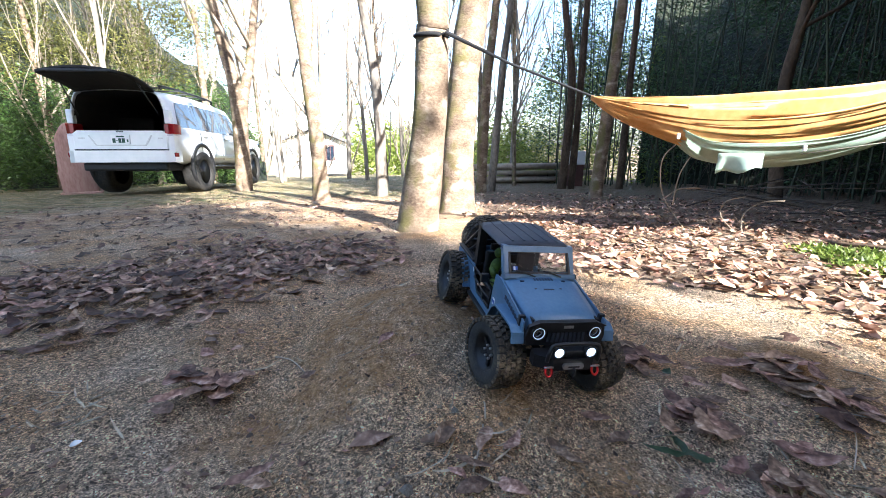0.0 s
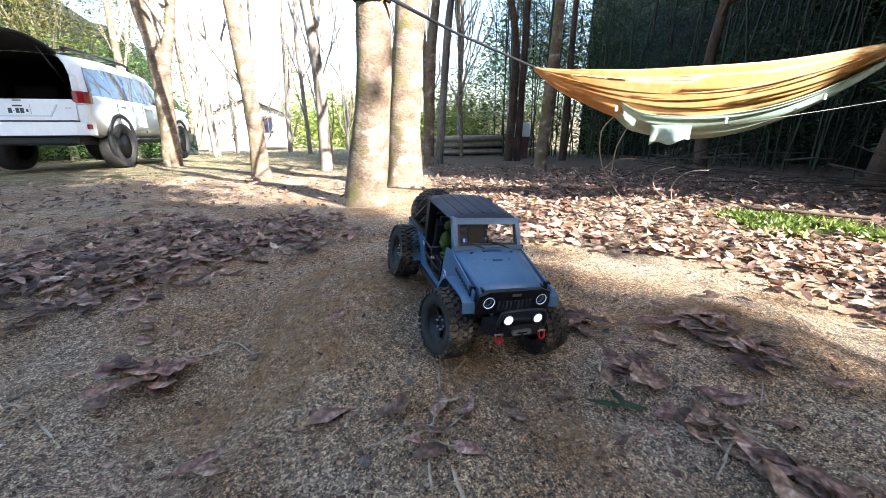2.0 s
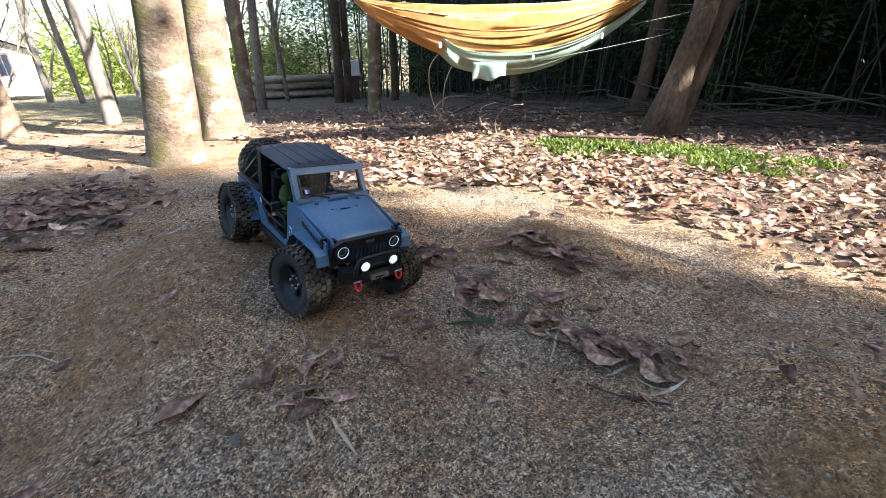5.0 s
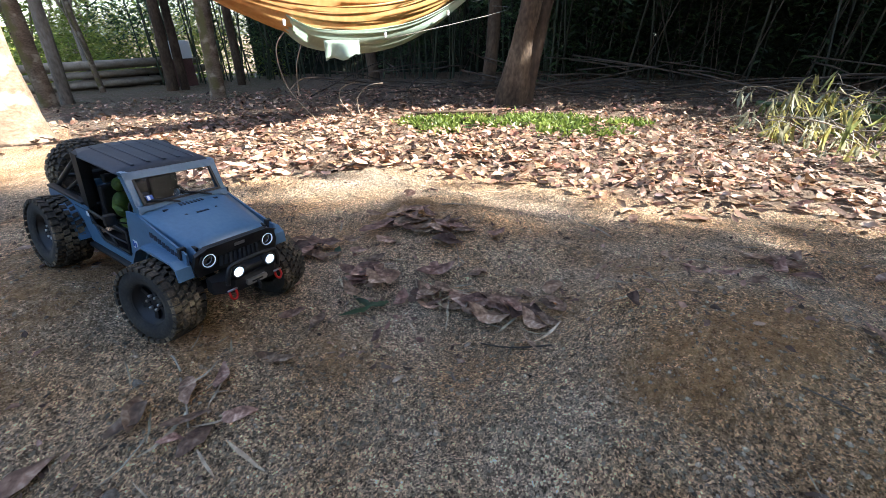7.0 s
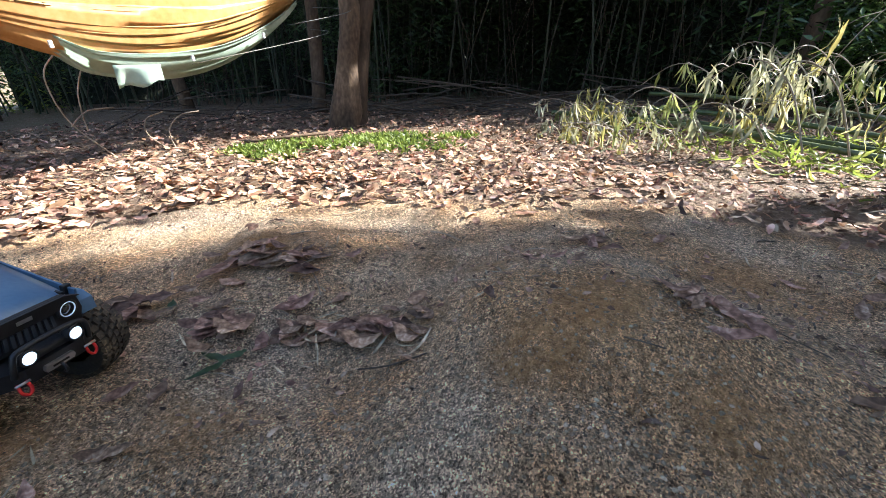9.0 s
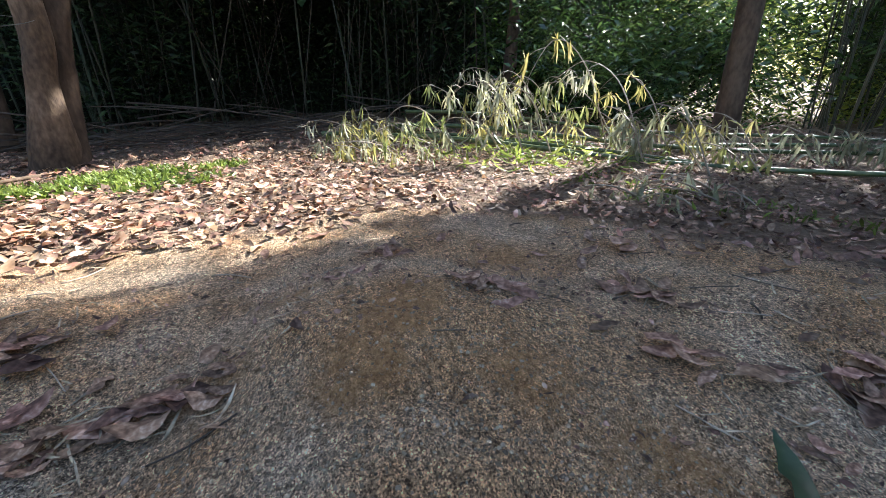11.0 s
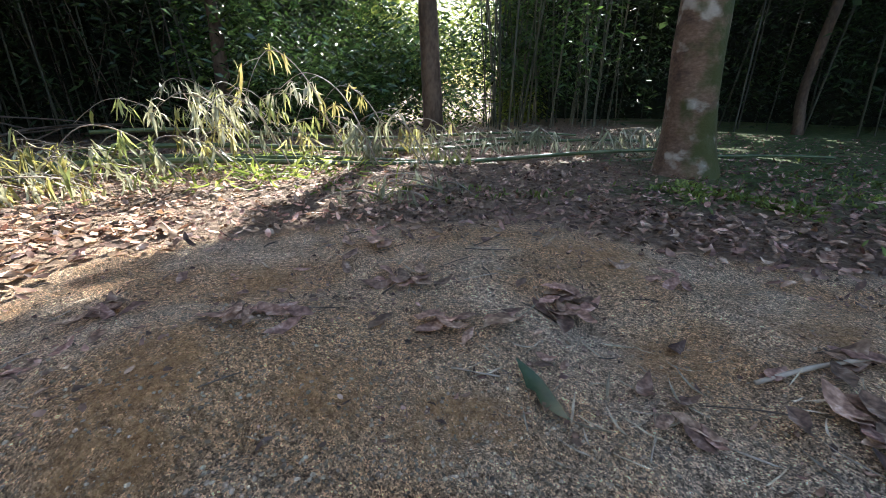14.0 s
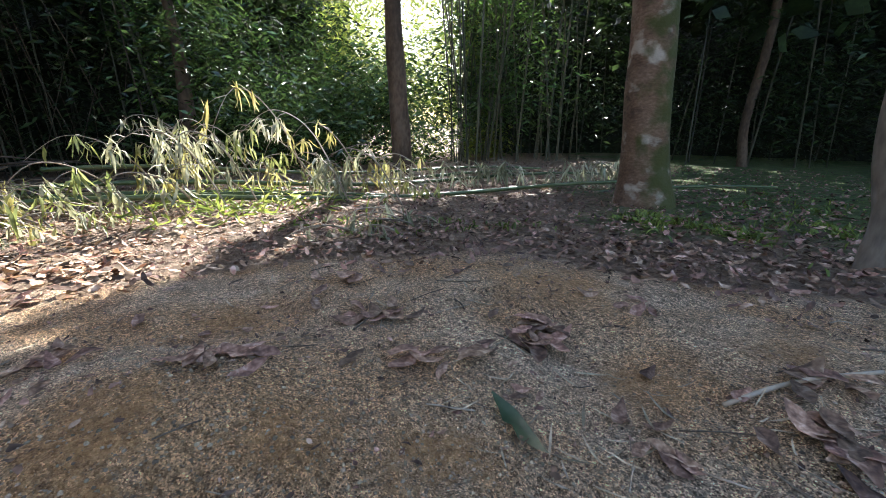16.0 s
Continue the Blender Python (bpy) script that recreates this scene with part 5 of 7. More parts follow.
def make_wheel(name, m, parent, label, mat_tread=M_TYRE):
    """Knobbly tyre with its rim; the axle along y, the outer face towards -y."""
    R0, W = 0.0605, 0.050
    bm = bmesh.new()
    prof = [(0.033, -W * 0.40), (0.036, -W * 0.47), (0.046, -W * 0.52), (0.055, -W * 0.485), (0.0595, -W * 0.40), (R0 - 0.001, -W * 0.2), (R0 - 0.001, W * 0.2), (0.0595, W * 0.40), (0.055, W * 0.485), (0.046, W * 0.52), (0.036, W * 0.47), (0.033, W * 0.40)]
    turned(bm, prof, 40, cap=False)
    w = part(name, bm, M_SIDEWALL, parent, label)
    w.matrix_local = m
    v, f = [], []
    rg = random.Random(5)
    for k in range(30):
        for row, (o, wd, ln, rad) in enumerate(((-0.42, 0.013, 0.0085, 0.0575), (-0.2, 0.0095, 0.0085, R0), (0.0, 0.0085, 0.0075, R0), (0.2, 0.0095, 0.0085, R0), (0.42, 0.013, 0.0085, 0.0575))):
            a = 2 * math.pi * (k + 0.5 * (row % 2)) / 30
            h = 0.0045 if row in (0, 4) else 0.0042
            b0 = len(v)
            ln2 = ln * rg.uniform(0.85, 1.1)
            for rr in (rad - 0.002, rad + h):
                for da in (-0.5, 0.5):
                    for dy in (-0.5, 0.5):
                        ang = a + da * ln2 / rad + (0.05 if row in (1, 3) else 0) * dy
                        sh = 0.88 if rr > rad else 1.0
                        v.append((rr * math.cos(ang), o * W + dy * wd * sh, rr * math.sin(ang)))
            f += [tuple(b0 + i for i in q) for q in ((0, 1, 3, 2), (4, 6, 7, 5), (0, 4, 5, 1), (2, 3, 7, 6), (0, 2, 6, 4), (1, 5, 7, 3))]
    flat_part("tread", v, f, mat_tread, w, "mud-caked tread blocks")
    bm = bmesh.new()
    turned(bm, [(0.0345, -W * 0.44), (0.0345, -W * 0.36), (0.031, -W * 0.34), (0.029, -W * 0.12), (0.014, -W * 0.08), (0.010, -W * 0.20), (0.0001, -W * 0.20)], 32, cap=False)
    rim = part("rim", bm, M_TRIM, w, "black beadlock rim")
    for k in range(6):
        a = 2 * math.pi * k / 6
        bm = bmesh.new()
        turned(bm, [(0.0022, -W * 0.20), (0.0022, -W * 0.30), (0.0001, -W * 0.31)], 6, "y", 0.0115 * math.cos(a), 0, 0.0115 * math.sin(a))
        part("wheel_nut", bm, M_STEEL, rim)
    for k in range(6):
        a = 2 * math.pi * (k + 0.5) / 6
        bm = bmesh.new()
        m2 = Matrix.Rotation(-a, 4, "Y") @ Matrix.Translation((0.021, -W * 0.14, 0)) @ Matrix.Diagonal((0.018, 0.006, 0.007, 1))
        bmesh.ops.create_cube(bm, size=1, matrix=m2)
        part("spoke", bm, M_TRIM, rim, smooth=False)
    return w


STEER = radians(10)
for ax, dz, camber, steer in ((0.1565, (-0.002, 0.015), -4.9, STEER), (-0.1565, (0.005, 0.029), -6.8, 0)):
    for s, lift in ((1, dz[0]), (-1, dz[1])):
        turn = Euler((radians(camber), 0, steer + (math.pi if s > 0 else 0))).to_matrix().to_4x4()
        make_wheel("wheel", Matrix.Translation((ax, s * 0.1, 0.0645 + lift)) @ turn, truck, "black toy wheel with a mud-caked tyre")
    pipe("axle", [(ax, -0.085, 0.0645 + dz[1]), (ax, 0.085, 0.0645 + dz[0])], 0.008, M_TRIM, truck, "black axle tube", steps=1)
    bm = bmesh.new()
    bmesh.ops.create_uvsphere(bm, u_segments=14, v_segments=10, radius=0.017, matrix=Matrix.Translation((ax, 0.012, 0.066 + sum(dz) / 2)))
    part("differential", bm, M_TRIM, truck, "black differential case")
make_wheel("spare_wheel", Matrix.Translation((-0.236, 0.0, 0.166)) @ Euler((0, 0, radians(-90))).to_matrix().to_4x4(), truck, "black spare wheel on the tail")
block("spare_mount", (-0.236, -0.214, -0.012, 0.012, 0.15, 0.18), M_TRIM, truck)
block("gearbox", (-0.05, 0.07, -0.022, 0.022, 0.074, 0.094), M_TRIM, truck, "black gearbox skid", 0.004)

# the doll in the driver's seat
bm = bmesh.new()
for c, r, sc in (((-0.046, -0.036, 0.160), 0.016, (0.8, 1.0, 1.55)), ((-0.044, -0.036, 0.198), 0.0105, (1, 1, 1.15)), ((-0.015, -0.030, 0.137), 0.009, (2.4, 0.9, 0.9)), ((-0.015, -0.048, 0.137), 0.009, (2.4, 0.9, 0.9)), ((-0.018, -0.022, 0.166), 0.006, (2.8, 0.9, 0.9)), ((-0.018, -0.056, 0.166), 0.006, (2.8, 0.9, 0.9))):
    bmesh.ops.create_uvsphere(bm, u_segments=14, v_segments=10, radius=r, matrix=Matrix.Translation(c) @ Matrix.Diagonal((*sc, 1)))
doll = part("driver_doll", bm, M_DOLL)
doll.matrix_world = CAR
tagged(doll, "green toy figure seated inside the model truck", "doll")

# ---- hammock ----
M_ORANGE = material("orange_nylon", [(0.57, 0.295, 0.09), (0.68, 0.395, 0.15), (0.77, 0.50, 0.24)], 3, 0.45, 0.15, 30, through_light=0.4)
M_MINT = material("mint_nylon", [(0.33, 0.44, 0.36), (0.43, 0.54, 0.45), (0.52, 0.62, 0.53)], 3, 0.45, 0.15, 30, through_light=0.4)
M_BLACKWEB = material("black_webbing", [(0.006, 0.006, 0.007), (0.014, 0.014, 0.016)], 30, 0.9, 0.2, 200)
M_CORD = material("grey_cord", [(0.12, 0.115, 0.1), (0.22, 0.21, 0.18)], 30, 0.8, 0.2, 200)
STRAP = Vector((-0.075, 2.82, 1.155))
TIP_A, TIP_B = Vector((0.92, 2.70, 0.765)), Vector((3.03, 2.28, 0.915))
HOOK = Vector((3.42, 2.18, 1.10))


def sheet(name, mat, parent, a, b, sag, drop_front, drop_back, nu, nv, seed, label, lo=0.0, hi=1.0, gather=0.06, width=0.19):
    """A gathered cloth trough between a and b: nu along, nv across; sag at mid length, edges dropped less."""
    rng = random.Random(seed)
    ax = (b - a)
    side = Vector((-ax.y, ax.x, 0)).normalized()
    verts, faces = [], []
    for i in range(nu + 1):
        t = lo + (hi - lo) * i / nu
        c = a.lerp(b, t)
        bell = max(0.0, math.sin(math.pi * t)) ** 0.75
        bell = max(bell, gather * 0.5)
        if lo > 0:
            bell *= ease(lo - 0.02, lo + 0.22, t)
        for j in range(nv + 1):
            s = j / nv * 2 - 1
            ang = s * 1.25
            ruck = 0.03 * noise.noise((s * 6 + seed, t * 1.6, 1.0)) + 0.085 * (0.25 - abs(noise.noise((s * 10 + t * 0.6, t * 0.5, seed)))) + 0.045 * (0.2 - abs(noise.noise((s * 23 + t * 1.4, t * 0.9, seed + 3)))) + 0.012 * noise.noise((s * 26, t * 3.0, seed))
            ruck *= 1.1 - 0.8 * s ** 4
            w = width * bell
            y = w * math.sin(ang) * (1 + 2.5 * ruck)
            edge = drop_front if s < 0 else drop_back
            z = -0.30 * t * (1 - t) * (1.25 - 0.5 * t) - sag * bell * max(0.0, math.cos(ang * 1.25)) - edge * bell + (ruck - 0.008) * (0.3 + bell) * 1.0
            verts.append(c + side * y + Vector((0, 0, z)))
    w1 = nv + 1
    for i in range(nu):
        for j in range(nv):
            o = i * w1 + j
            faces.append((o, o + 1, o + w1 + 1, o + w1))
    ob = flat_part(name, verts, faces, mat, parent, label, smooth=True)
    so = ob.modifiers.new("thick", "SOLIDIFY")
    so.thickness = 0.002
    return ob


ham = thing("hammock", Matrix.Identity(4), "orange and mint nylon hammock slung between two trees", "hammock")
sheet("orange_cloth", M_ORANGE, ham, TIP_A, TIP_B, 0.315, 0.0, 0.0, 90, 110, 3, "rumpled orange nylon bed")
sheet("mint_cloth", M_MINT, ham, TIP_A + Vector((0, 0, -0.03)), TIP_B + Vector((0, 0, -0.03)), 0.105, 0.242, 0.242, 70, 60, 8, "mint green under-cloth", 0.10, 0.97, width=0.15)
v, f = [], []
tube(v, f, [STRAP + Vector((0.09, 0, 0)), STRAP.lerp(TIP_A, 0.5), TIP_A], [0.013, 0.008, 0.007], 8)
flat_part("strap", v, f, M_BLACKWEB, ham, "black webbing strap")
v, f = [], []
tube(v, f, [TIP_B, HOOK], [0.012, 0.01], 8)
flat_part("strap", v, f, M_BLACKWEB, ham, "black webbing strap")
v, f = [], []
tube(v, f, [STRAP + Vector((0, 0.1, 0)) + Vector((0.107 * math.cos(t), 0.107 * math.sin(t), 0.01 * math.sin(t))) for t in [2 * math.pi * k / 24 for k in range(25)]], [0.014] * 25, 6)
flat_part("tree_loop", v, f, M_BLACKWEB, ham, "black webbing loop round the trunk", smooth=True)



# flap of the under-cloth, clips and guy lines
v, f = [], []
for i in range(9):
    for j in range(6):
        t, q = i / 8, j / 5
        a = radians(33.2 + 4.2 * t)
        r = 2.86 + 0.03 * math.sin(t * 7) * q
        z = 0.425 - q * (0.115 - 0.03 * t) + 0.012 * math.sin(t * 9) * q
        v.append((r * math.sin(a), r * math.cos(a), z))
for i in range(8):
    for j in range(5):
        o = i * 6 + j
        f.append((o, o + 1, o + 7, o + 6))
flap = flat_part("flap", v, f, M_MINT, ham, "loose mint flap hanging under the hammock", smooth=True)
so = flap.modifiers.new("thick", "SOLIDIFY")
so.thickness = 0.002
for t in (0.22, 0.52, 0.76):
    c = TIP_A.lerp(TIP_B, t) + Vector((-0.03, -0.165, -0.085 * 4 * t * (1 - t) - 0.30 * math.sin(math.pi * t) ** 0.75))
    block("clip", (c.x - 0.008, c.x + 0.008, c.y - 0.006, c.y + 0.006, c.z - 0.022, c.z + 0.01), M_WHITE, ham, "pale clip on the under-cloth", 0.003)
line = pipe("guy_line", [(2.0, 2.35, 0.42), (3.2, 2.2, 0.62), (4.9, 3.6, 0.75)], 0.0022, M_CORD, None, steps=4)
tagged(line, "grey cord tied from the hammock to the trees", "rope")
line = pipe("guy_line", [(2.75, 2.2, 0.66), (3.45, 2.1, 0.80), (5.0, 3.6, 1.0)], 0.0022, M_CORD, None, steps=4)
tagged(line, "grey cord tied from the hammock to the trees", "rope")

# ---- the parked car ----
M_CARPAINT = material("white_car_paint", [(0.62, 0.64, 0.66), (0.72, 0.73, 0.74)], 1.5, 0.28, 0, 12, coat=0.7)
M_CARBLACK = material("car_black_trim", [(0.008, 0.008, 0.009), (0.018, 0.018, 0.02)], 12, 0.5, 0.1, 90)
M_LINING = material("dark_car_lining", [(0.01, 0.01, 0.011), (0.022, 0.021, 0.02)], 8, 0.9, 0.2, 60)
M_PLATE = material("plate_white", [(0.66, 0.68, 0.68), (0.74, 0.75, 0.75)], 10, 0.45, 0, 60)
M_PLATEINK = material("plate_green_ink", [(0.015, 0.06, 0.04), (0.03, 0.09, 0.06)], 10, 0.5, 0, 60)
suv = thing("suv", pose(-6.04, 8.77, -0.39, 0, 2.6, 94.9), "white off-road estate car parked on the lane with its tailgate open", "car")


def car_ring(x):
    """Half cross-section at x: (y, z) from sill to roof centre."""
    cab = ease(2.62, 1.72, x)
    roof = 1.175 - 0.03 * ease(2.6, 3.7, x) + cab * (1.86 - 1.175 - 0.05 * ease(0.2, -0.95, x) - 0.03 * ease(1.0, 1.75, x))
    nose = 1 - 0.13 * ease(3.0, 3.85, x) - 0.05 * ease(-0.6, -0.95, x)
    belt = 1.13 - 0.03 * ease(2.5, 3.85, x)
    low = 0.46 + 0.10 * ease(3.2, 3.85, x) + 0.08 * ease(-0.5, -0.95, x)
    gy = 0.80 - 0.02 * ease(0.5, -0.95, x)
    pts = [(0.80, low), (0.93, low + 0.06), (0.972, 0.70), (0.978, 0.86), (0.955, 1.0), (0.945, belt)]
    up = [(0.925, belt + 0.03), (0.925 + (gy - 0.925) * 0.8, belt + (roof - belt) * 0.72), (gy - 0.03, belt + (roof - belt) * 0.88), (gy - 0.14, belt + (roof - belt) * 0.965), (0.34, roof), (0.0, roof + 0.012)]
    return [(y * nose, z) for y, z in pts + up]


xs = [-0.93, -0.8, -0.5, -0.1, 0.4, 0.9, 1.3, 1.65, 1.8, 1.95, 2.1, 2.3, 2.5, 2.62, 2.8, 3.1, 3.4, 3.6, 3.75, 3.85]
verts, faces = [], []
for x in xs:
    half = car_ring(x)
    ring = [(x, -y, z) for y, z in half] + [(x, y, z) for y, z in half[-2::-1]]
    verts += ring
n = 23
for i in range(len(xs) - 1):
    for k in range(n - 1):
        o = i * n + k
        faces.append((o, o + 1, o + n + 1, o + n))
faces.append(tuple((len(xs) - 1) * n + k for k in range(n)))
body = flat_part("body", verts, faces, M_CARPAINT, suv, smooth=True)
so = body.modifiers.new("thick", "SOLIDIFY")
so.thickness = 0.02
so.offset = 1
# dark lining inside
verts, faces = [], []
for x in (-0.90, -0.5, 0.4, 1.3, 1.75, 2.1):
    half = [(y * 0.95, z - 0.03 if z > 0.9 else z + 0.06) for y, z in car_ring(x)]
    verts += [(x, -y, z) for y, z in half] + [(x, y, z) for y, z in half[-2::-1]]
for i in range(5):
    for k in range(n - 1):
        o = i * n + k
        faces.append((o, o + 1, o + n + 1, o + n))
faces.append(tuple(5 * n + k for k in range(n)))
flat_part("lining", verts, faces, M_LINING, suv, "dark interior lining", smooth=True)
block("load_floor", (-0.90, 1.9, -0.86, 0.86, 0.74, 0.78), M_LINING, suv)
for s in (1, -1):
    block("rear_seat", (0.25, 0.42, s * 0.08, s * 0.80, 0.80, 1.42), M_LINING, suv, "dark rear seat back", 0.05)
    # side glass, laid just proud of the body
    for x0, x1, x2, x3 in ((-0.72, -0.02, -0.10, -0.58), (0.06, 0.96, 0.94, 0.06), (1.04, 2.16, 1.72, 1.06)):
        q = []
        for x, up in ((x0, 0), (x1, 0), (x2, 1), (x3, 1)):
            half = car_ring(min(x, 1.7) if up else min(x, 1.9))
            (ya, za), (yb, zb) = half[6], half[7]
            y, z = (ya + 0.004, 1.165) if not up else (yb + 0.006, zb - 0.005)
            q.append((x, s * (y + 0.004), z))
        flat_part("side_window", [*q, *[(a, b - s * 0.012, c) for a, b, c in q]], [(0, 1, 2, 3), (7, 6, 5, 4), (0, 4, 5, 1), (1, 5, 6, 2), (2, 6, 7, 3), (3, 7, 4, 0)], M_CARGLASS, suv, "dark tinted side window")
    for x in (0.02, 1.0):
        (ya, za), (yb, zb) = car_ring(x)[6], car_ring(x)[7]
        flat_part("window_pillar", [(x + u * 0.075, s * (y + 0.0065 + w), z) for u in (-1, 1) for y, z in ((ya, 1.165), (yb, zb - 0.005)) for w in (0.0, -0.014)], [(0, 2, 6, 4), (1, 5, 7, 3), (0, 1, 3, 2), (4, 6, 7, 5), (0, 4, 5, 1), (2, 3, 7, 6)], M_CARGLASS, suv, "black pillar between the windows")
    for x in (0.01, 1.0):
        block("door_handle", (x + 0.12, x + 0.32, s * 0.962, s * 0.985, 1.02, 1.05), M_STEEL, suv, "chrome door handle", 0.008)
        block("door_gap", (x - 0.006, x + 0.004, s * 0.968, s * 0.9805, 0.56, 1.1), M_CARBLACK, suv)
    block("running_board", (0.52, 2.30, s * 0.86, s * 1.0, 0.40, 0.45), M_CARBLACK, suv, "black running board", 0.015)
    block("side_trim", (0.52, 2.30, s * 0.965, s * 0.992, 0.60, 0.67), M_STEEL, suv, "grey trim strip", 0.01)
    mir = block("door_mirror", (1.92, 2.06, s * 0.98, s * 1.2, 1.12, 1.30), M_CARPAINT, suv, "white door mirror", 0.04)
    block("mirror_glass", (1.915, 1.919, s * 1.0, s * 1.18, 1.14, 1.28), M_STEEL, mir)
    # lamps
    bm = bmesh.new()
    slab(bm, [(-0.965, 0.79), (-0.968, 0.86), (-0.94, 0.935), (-0.80, 0.958), (-0.72, 0.955), (-0.72, 0.80)], 1.02, 1.20, axis="z") if s > 0 else slab(bm, [(-0.965, -0.79), (-0.72, -0.80), (-0.72, -0.955), (-0.80, -0.958), (-0.94, -0.935), (-0.968, -0.86)], 1.02, 1.20, axis="z")
    lamp = part("tail_lamp", bm, M_REDLENS, suv, "red wraparound tail lamp", smooth=False)
    block("lamp_band", (-0.966, -0.75, s * 0.80, s * 0.925, 0.985, 1.018), M_STEEL, lamp, "clear lower lamp band", 0.01)
    block("reflector", (-0.985, -0.86, s * 0.76, s * 0.95, 0.60, 0.68), M_REDLENS, suv, "red bumper reflector", 0.01)
    block("headlamp", (3.60, 3.86, s * 0.50, s * 0.84, 0.92, 1.07), M_CARGLASS, suv, "clear headlamp", 0.03)
    # rack rail
    rail = pipe("roof_rail", [(-0.6, s * 0.62, 1.86), (-0.5, s * 0.62, 1.93), (1.3, s * 0.62, 1.94), (1.45, s * 0.62, 1.86)], 0.022, M_CARBLACK, suv, "black roof rail", steps=3)
    for ax, hub in ((0.0, 0.305), (2.85, 0.345)):
        # black ring over the uncut body stands for the shaded arch gap
        bm = bmesh.new()
        turned(bm, [(0.475, s * 0.94), (0.475, s * 0.990), (0.455, s * 0.997), (0.405, s * 0.992), (0.405, s * 0.90)], 40, "y", ax, 0, 0.42, cap=False)
        part("arch_shade_ring", bm, M_CARBLACK, suv, "black ring standing for the shaded wheel arch gap")
        bm = bmesh.new()
        turned(bm, [(0.24, s * 0.70), (0.33, s * 0.69), (0.40, s * 0.72), (0.415, s * 0.76), (0.415, s * 0.95), (0.402, s * 0.99), (0.33, s * 1.004), (0.25, s * 0.995), (0.24, s * 0.97)], 40, "y", ax, 0, hub, cap=False)
        w = part("wheel", bm, M_SIDEWALL, suv, "black off-road car wheel")
        bm = bmesh.new()
        turned(bm, [(0.245, s * 0.965), (0.235, s * 0.955), (0.22, s * 0.90), (0.07, s * 0.905), (0.05, s * 0.93), (0.001, s * 0.93)], 32, "y", ax, 0, hub)
        rim = part("rim", bm, M_CARBLACK, w, "black alloy rim")
        for k in range(6):
            a = 2 * math.pi * k / 6
            bm = bmesh.new()
            bmesh.ops.create_cube(bm, size=1, matrix=Matrix.Translation((ax, s * 0.925, hub)) @ Matrix.Rotation(a, 4, "Y") @ Matrix.Translation((0.14, 0, 0)) @ Matrix.Diagonal((0.17, 0.03, 0.055, 1)))
            part("spoke", bm, M_ROOF, rim, smooth=False)
for x in (-0.3, 0.1, 0.5, 0.9, 1.25):
    pipe("rack_bar", [(x, -0.62, 1.935), (x, 0.62, 1.935)], 0.014, M_CARBLACK, suv, "black rack bar", steps=1)
# lower tailgate, bumper and plate
bm = bmesh.new()
slab(bm, [(-0.80, 0.74), (-0.82, 1.02), (-0.74, 1.075), (0.74, 1.075), (0.82, 1.02), (0.80, 0.74)], -0.972, -0.90, axis="x")
gate = part("lower_tailgate", bm, M_CARPAINT, suv, "white lower tailgate", smooth=False)
bm = bmesh.new()
slab(bm, [(-0.56, 0.99), (-0.44, 0.80), (0.44, 0.80), (0.56, 0.99), (0.53, 0.99), (0.42, 0.82), (-0.42, 0.82), (-0.53, 0.99)], -0.98, -0.9725, axis="x")
part("chrome_frame", bm, M_STEEL, gate, "chrome trim round the plate", smooth=False)
plate = block("number_plate", (-0.986, -0.9725, -0.165, 0.165, 0.835, 1.0), M_PLATE, gate, "white plate with plain green bars")
for y0, y1, z0, z1 in ((-0.07, 0.07, 0.955, 0.98), (-0.14, -0.11, 0.87, 0.915), (-0.08, -0.025, 0.855, 0.935), (-0.015, 0.035, 0.855, 0.935), (0.05, 0.075, 0.89, 0.9), (0.085, 0.14, 0.855, 0.935)):
    block("plate_bar", (-0.9875, -0.9862, y0, y1, z0, z1), M_PLATEINK, plate)
for y0, y1 in ((0.62, 0.74), (-0.74, -0.66)):
    block("badge_bar", (-0.975, -0.9723, y0, y1, 0.925, 0.95), M_STEEL, gate, "small plain grey badge bar")
for s in (1, -1):
    block("corner_panel", (-0.958, -0.80, s * 0.812, s * 0.938, 0.66, 1.0), M_CARPAINT, suv, "white rear corner panel", 0.02)
    block("rear_pillar", (-0.95, -0.84, s * 0.79, s * 0.90, 1.20, 1.45), M_CARPAINT, suv, "white rear pillar", 0.02)
block("gate_latch", (-0.975, -0.9723, -0.06, 0.06, 1.045, 1.062), M_CARBLACK, gate)
bm = bmesh.new()
slab(bm, [(-1.045, -0.80), (-0.98, -0.93), (-0.80, -0.965), (-0.80, 0.965), (-0.98, 0.93), (-1.045, 0.80)], 0.50, 0.715, axis="z")
bump = part("rear_bumper", bm, M_CARPAINT, suv, "white rear bumper", smooth=False)
block("bumper_step", (-1.05, -0.90, -0.78, 0.78, 0.7155, 0.74), M_CARBLACK, bump, "black bumper step", 0.01)
block("underside", (-0.95, 3.4, -0.75, 0.75, 0.34, 0.50), M_CARBLACK, suv, "black underside", 0.04)
pipe("exhaust", [(-0.95, -0.55, 0.36), (-0.3, -0.55, 0.38)], 0.035, M_CARBLACK, suv, steps=1)
# upper tailgate, swung up
verts, faces = [], []
for i in range(8):
    t = i / 7
    for j in range(13):
        q = j / 6 - 1
        lx = -0.93 - 0.86 * t
        lz = 1.80 + 0.33 * t - 0.15 * t * t - 0.05 * q * q - 0.03 * t * abs(q)
        verts.append((lx, q * 0.68 * (1 - 0.10 * max(0, t - 0.75) * 4 * abs(q)), lz))
for i in range(7):
    for j in range(12):
        o = i * 13 + j
        faces.append((o, o + 1, o + 14, o + 13))
hatch = flat_part("upper_tailgate", verts, faces, M_LINING, suv, "raised upper tailgate with a dark inner side", smooth=True)
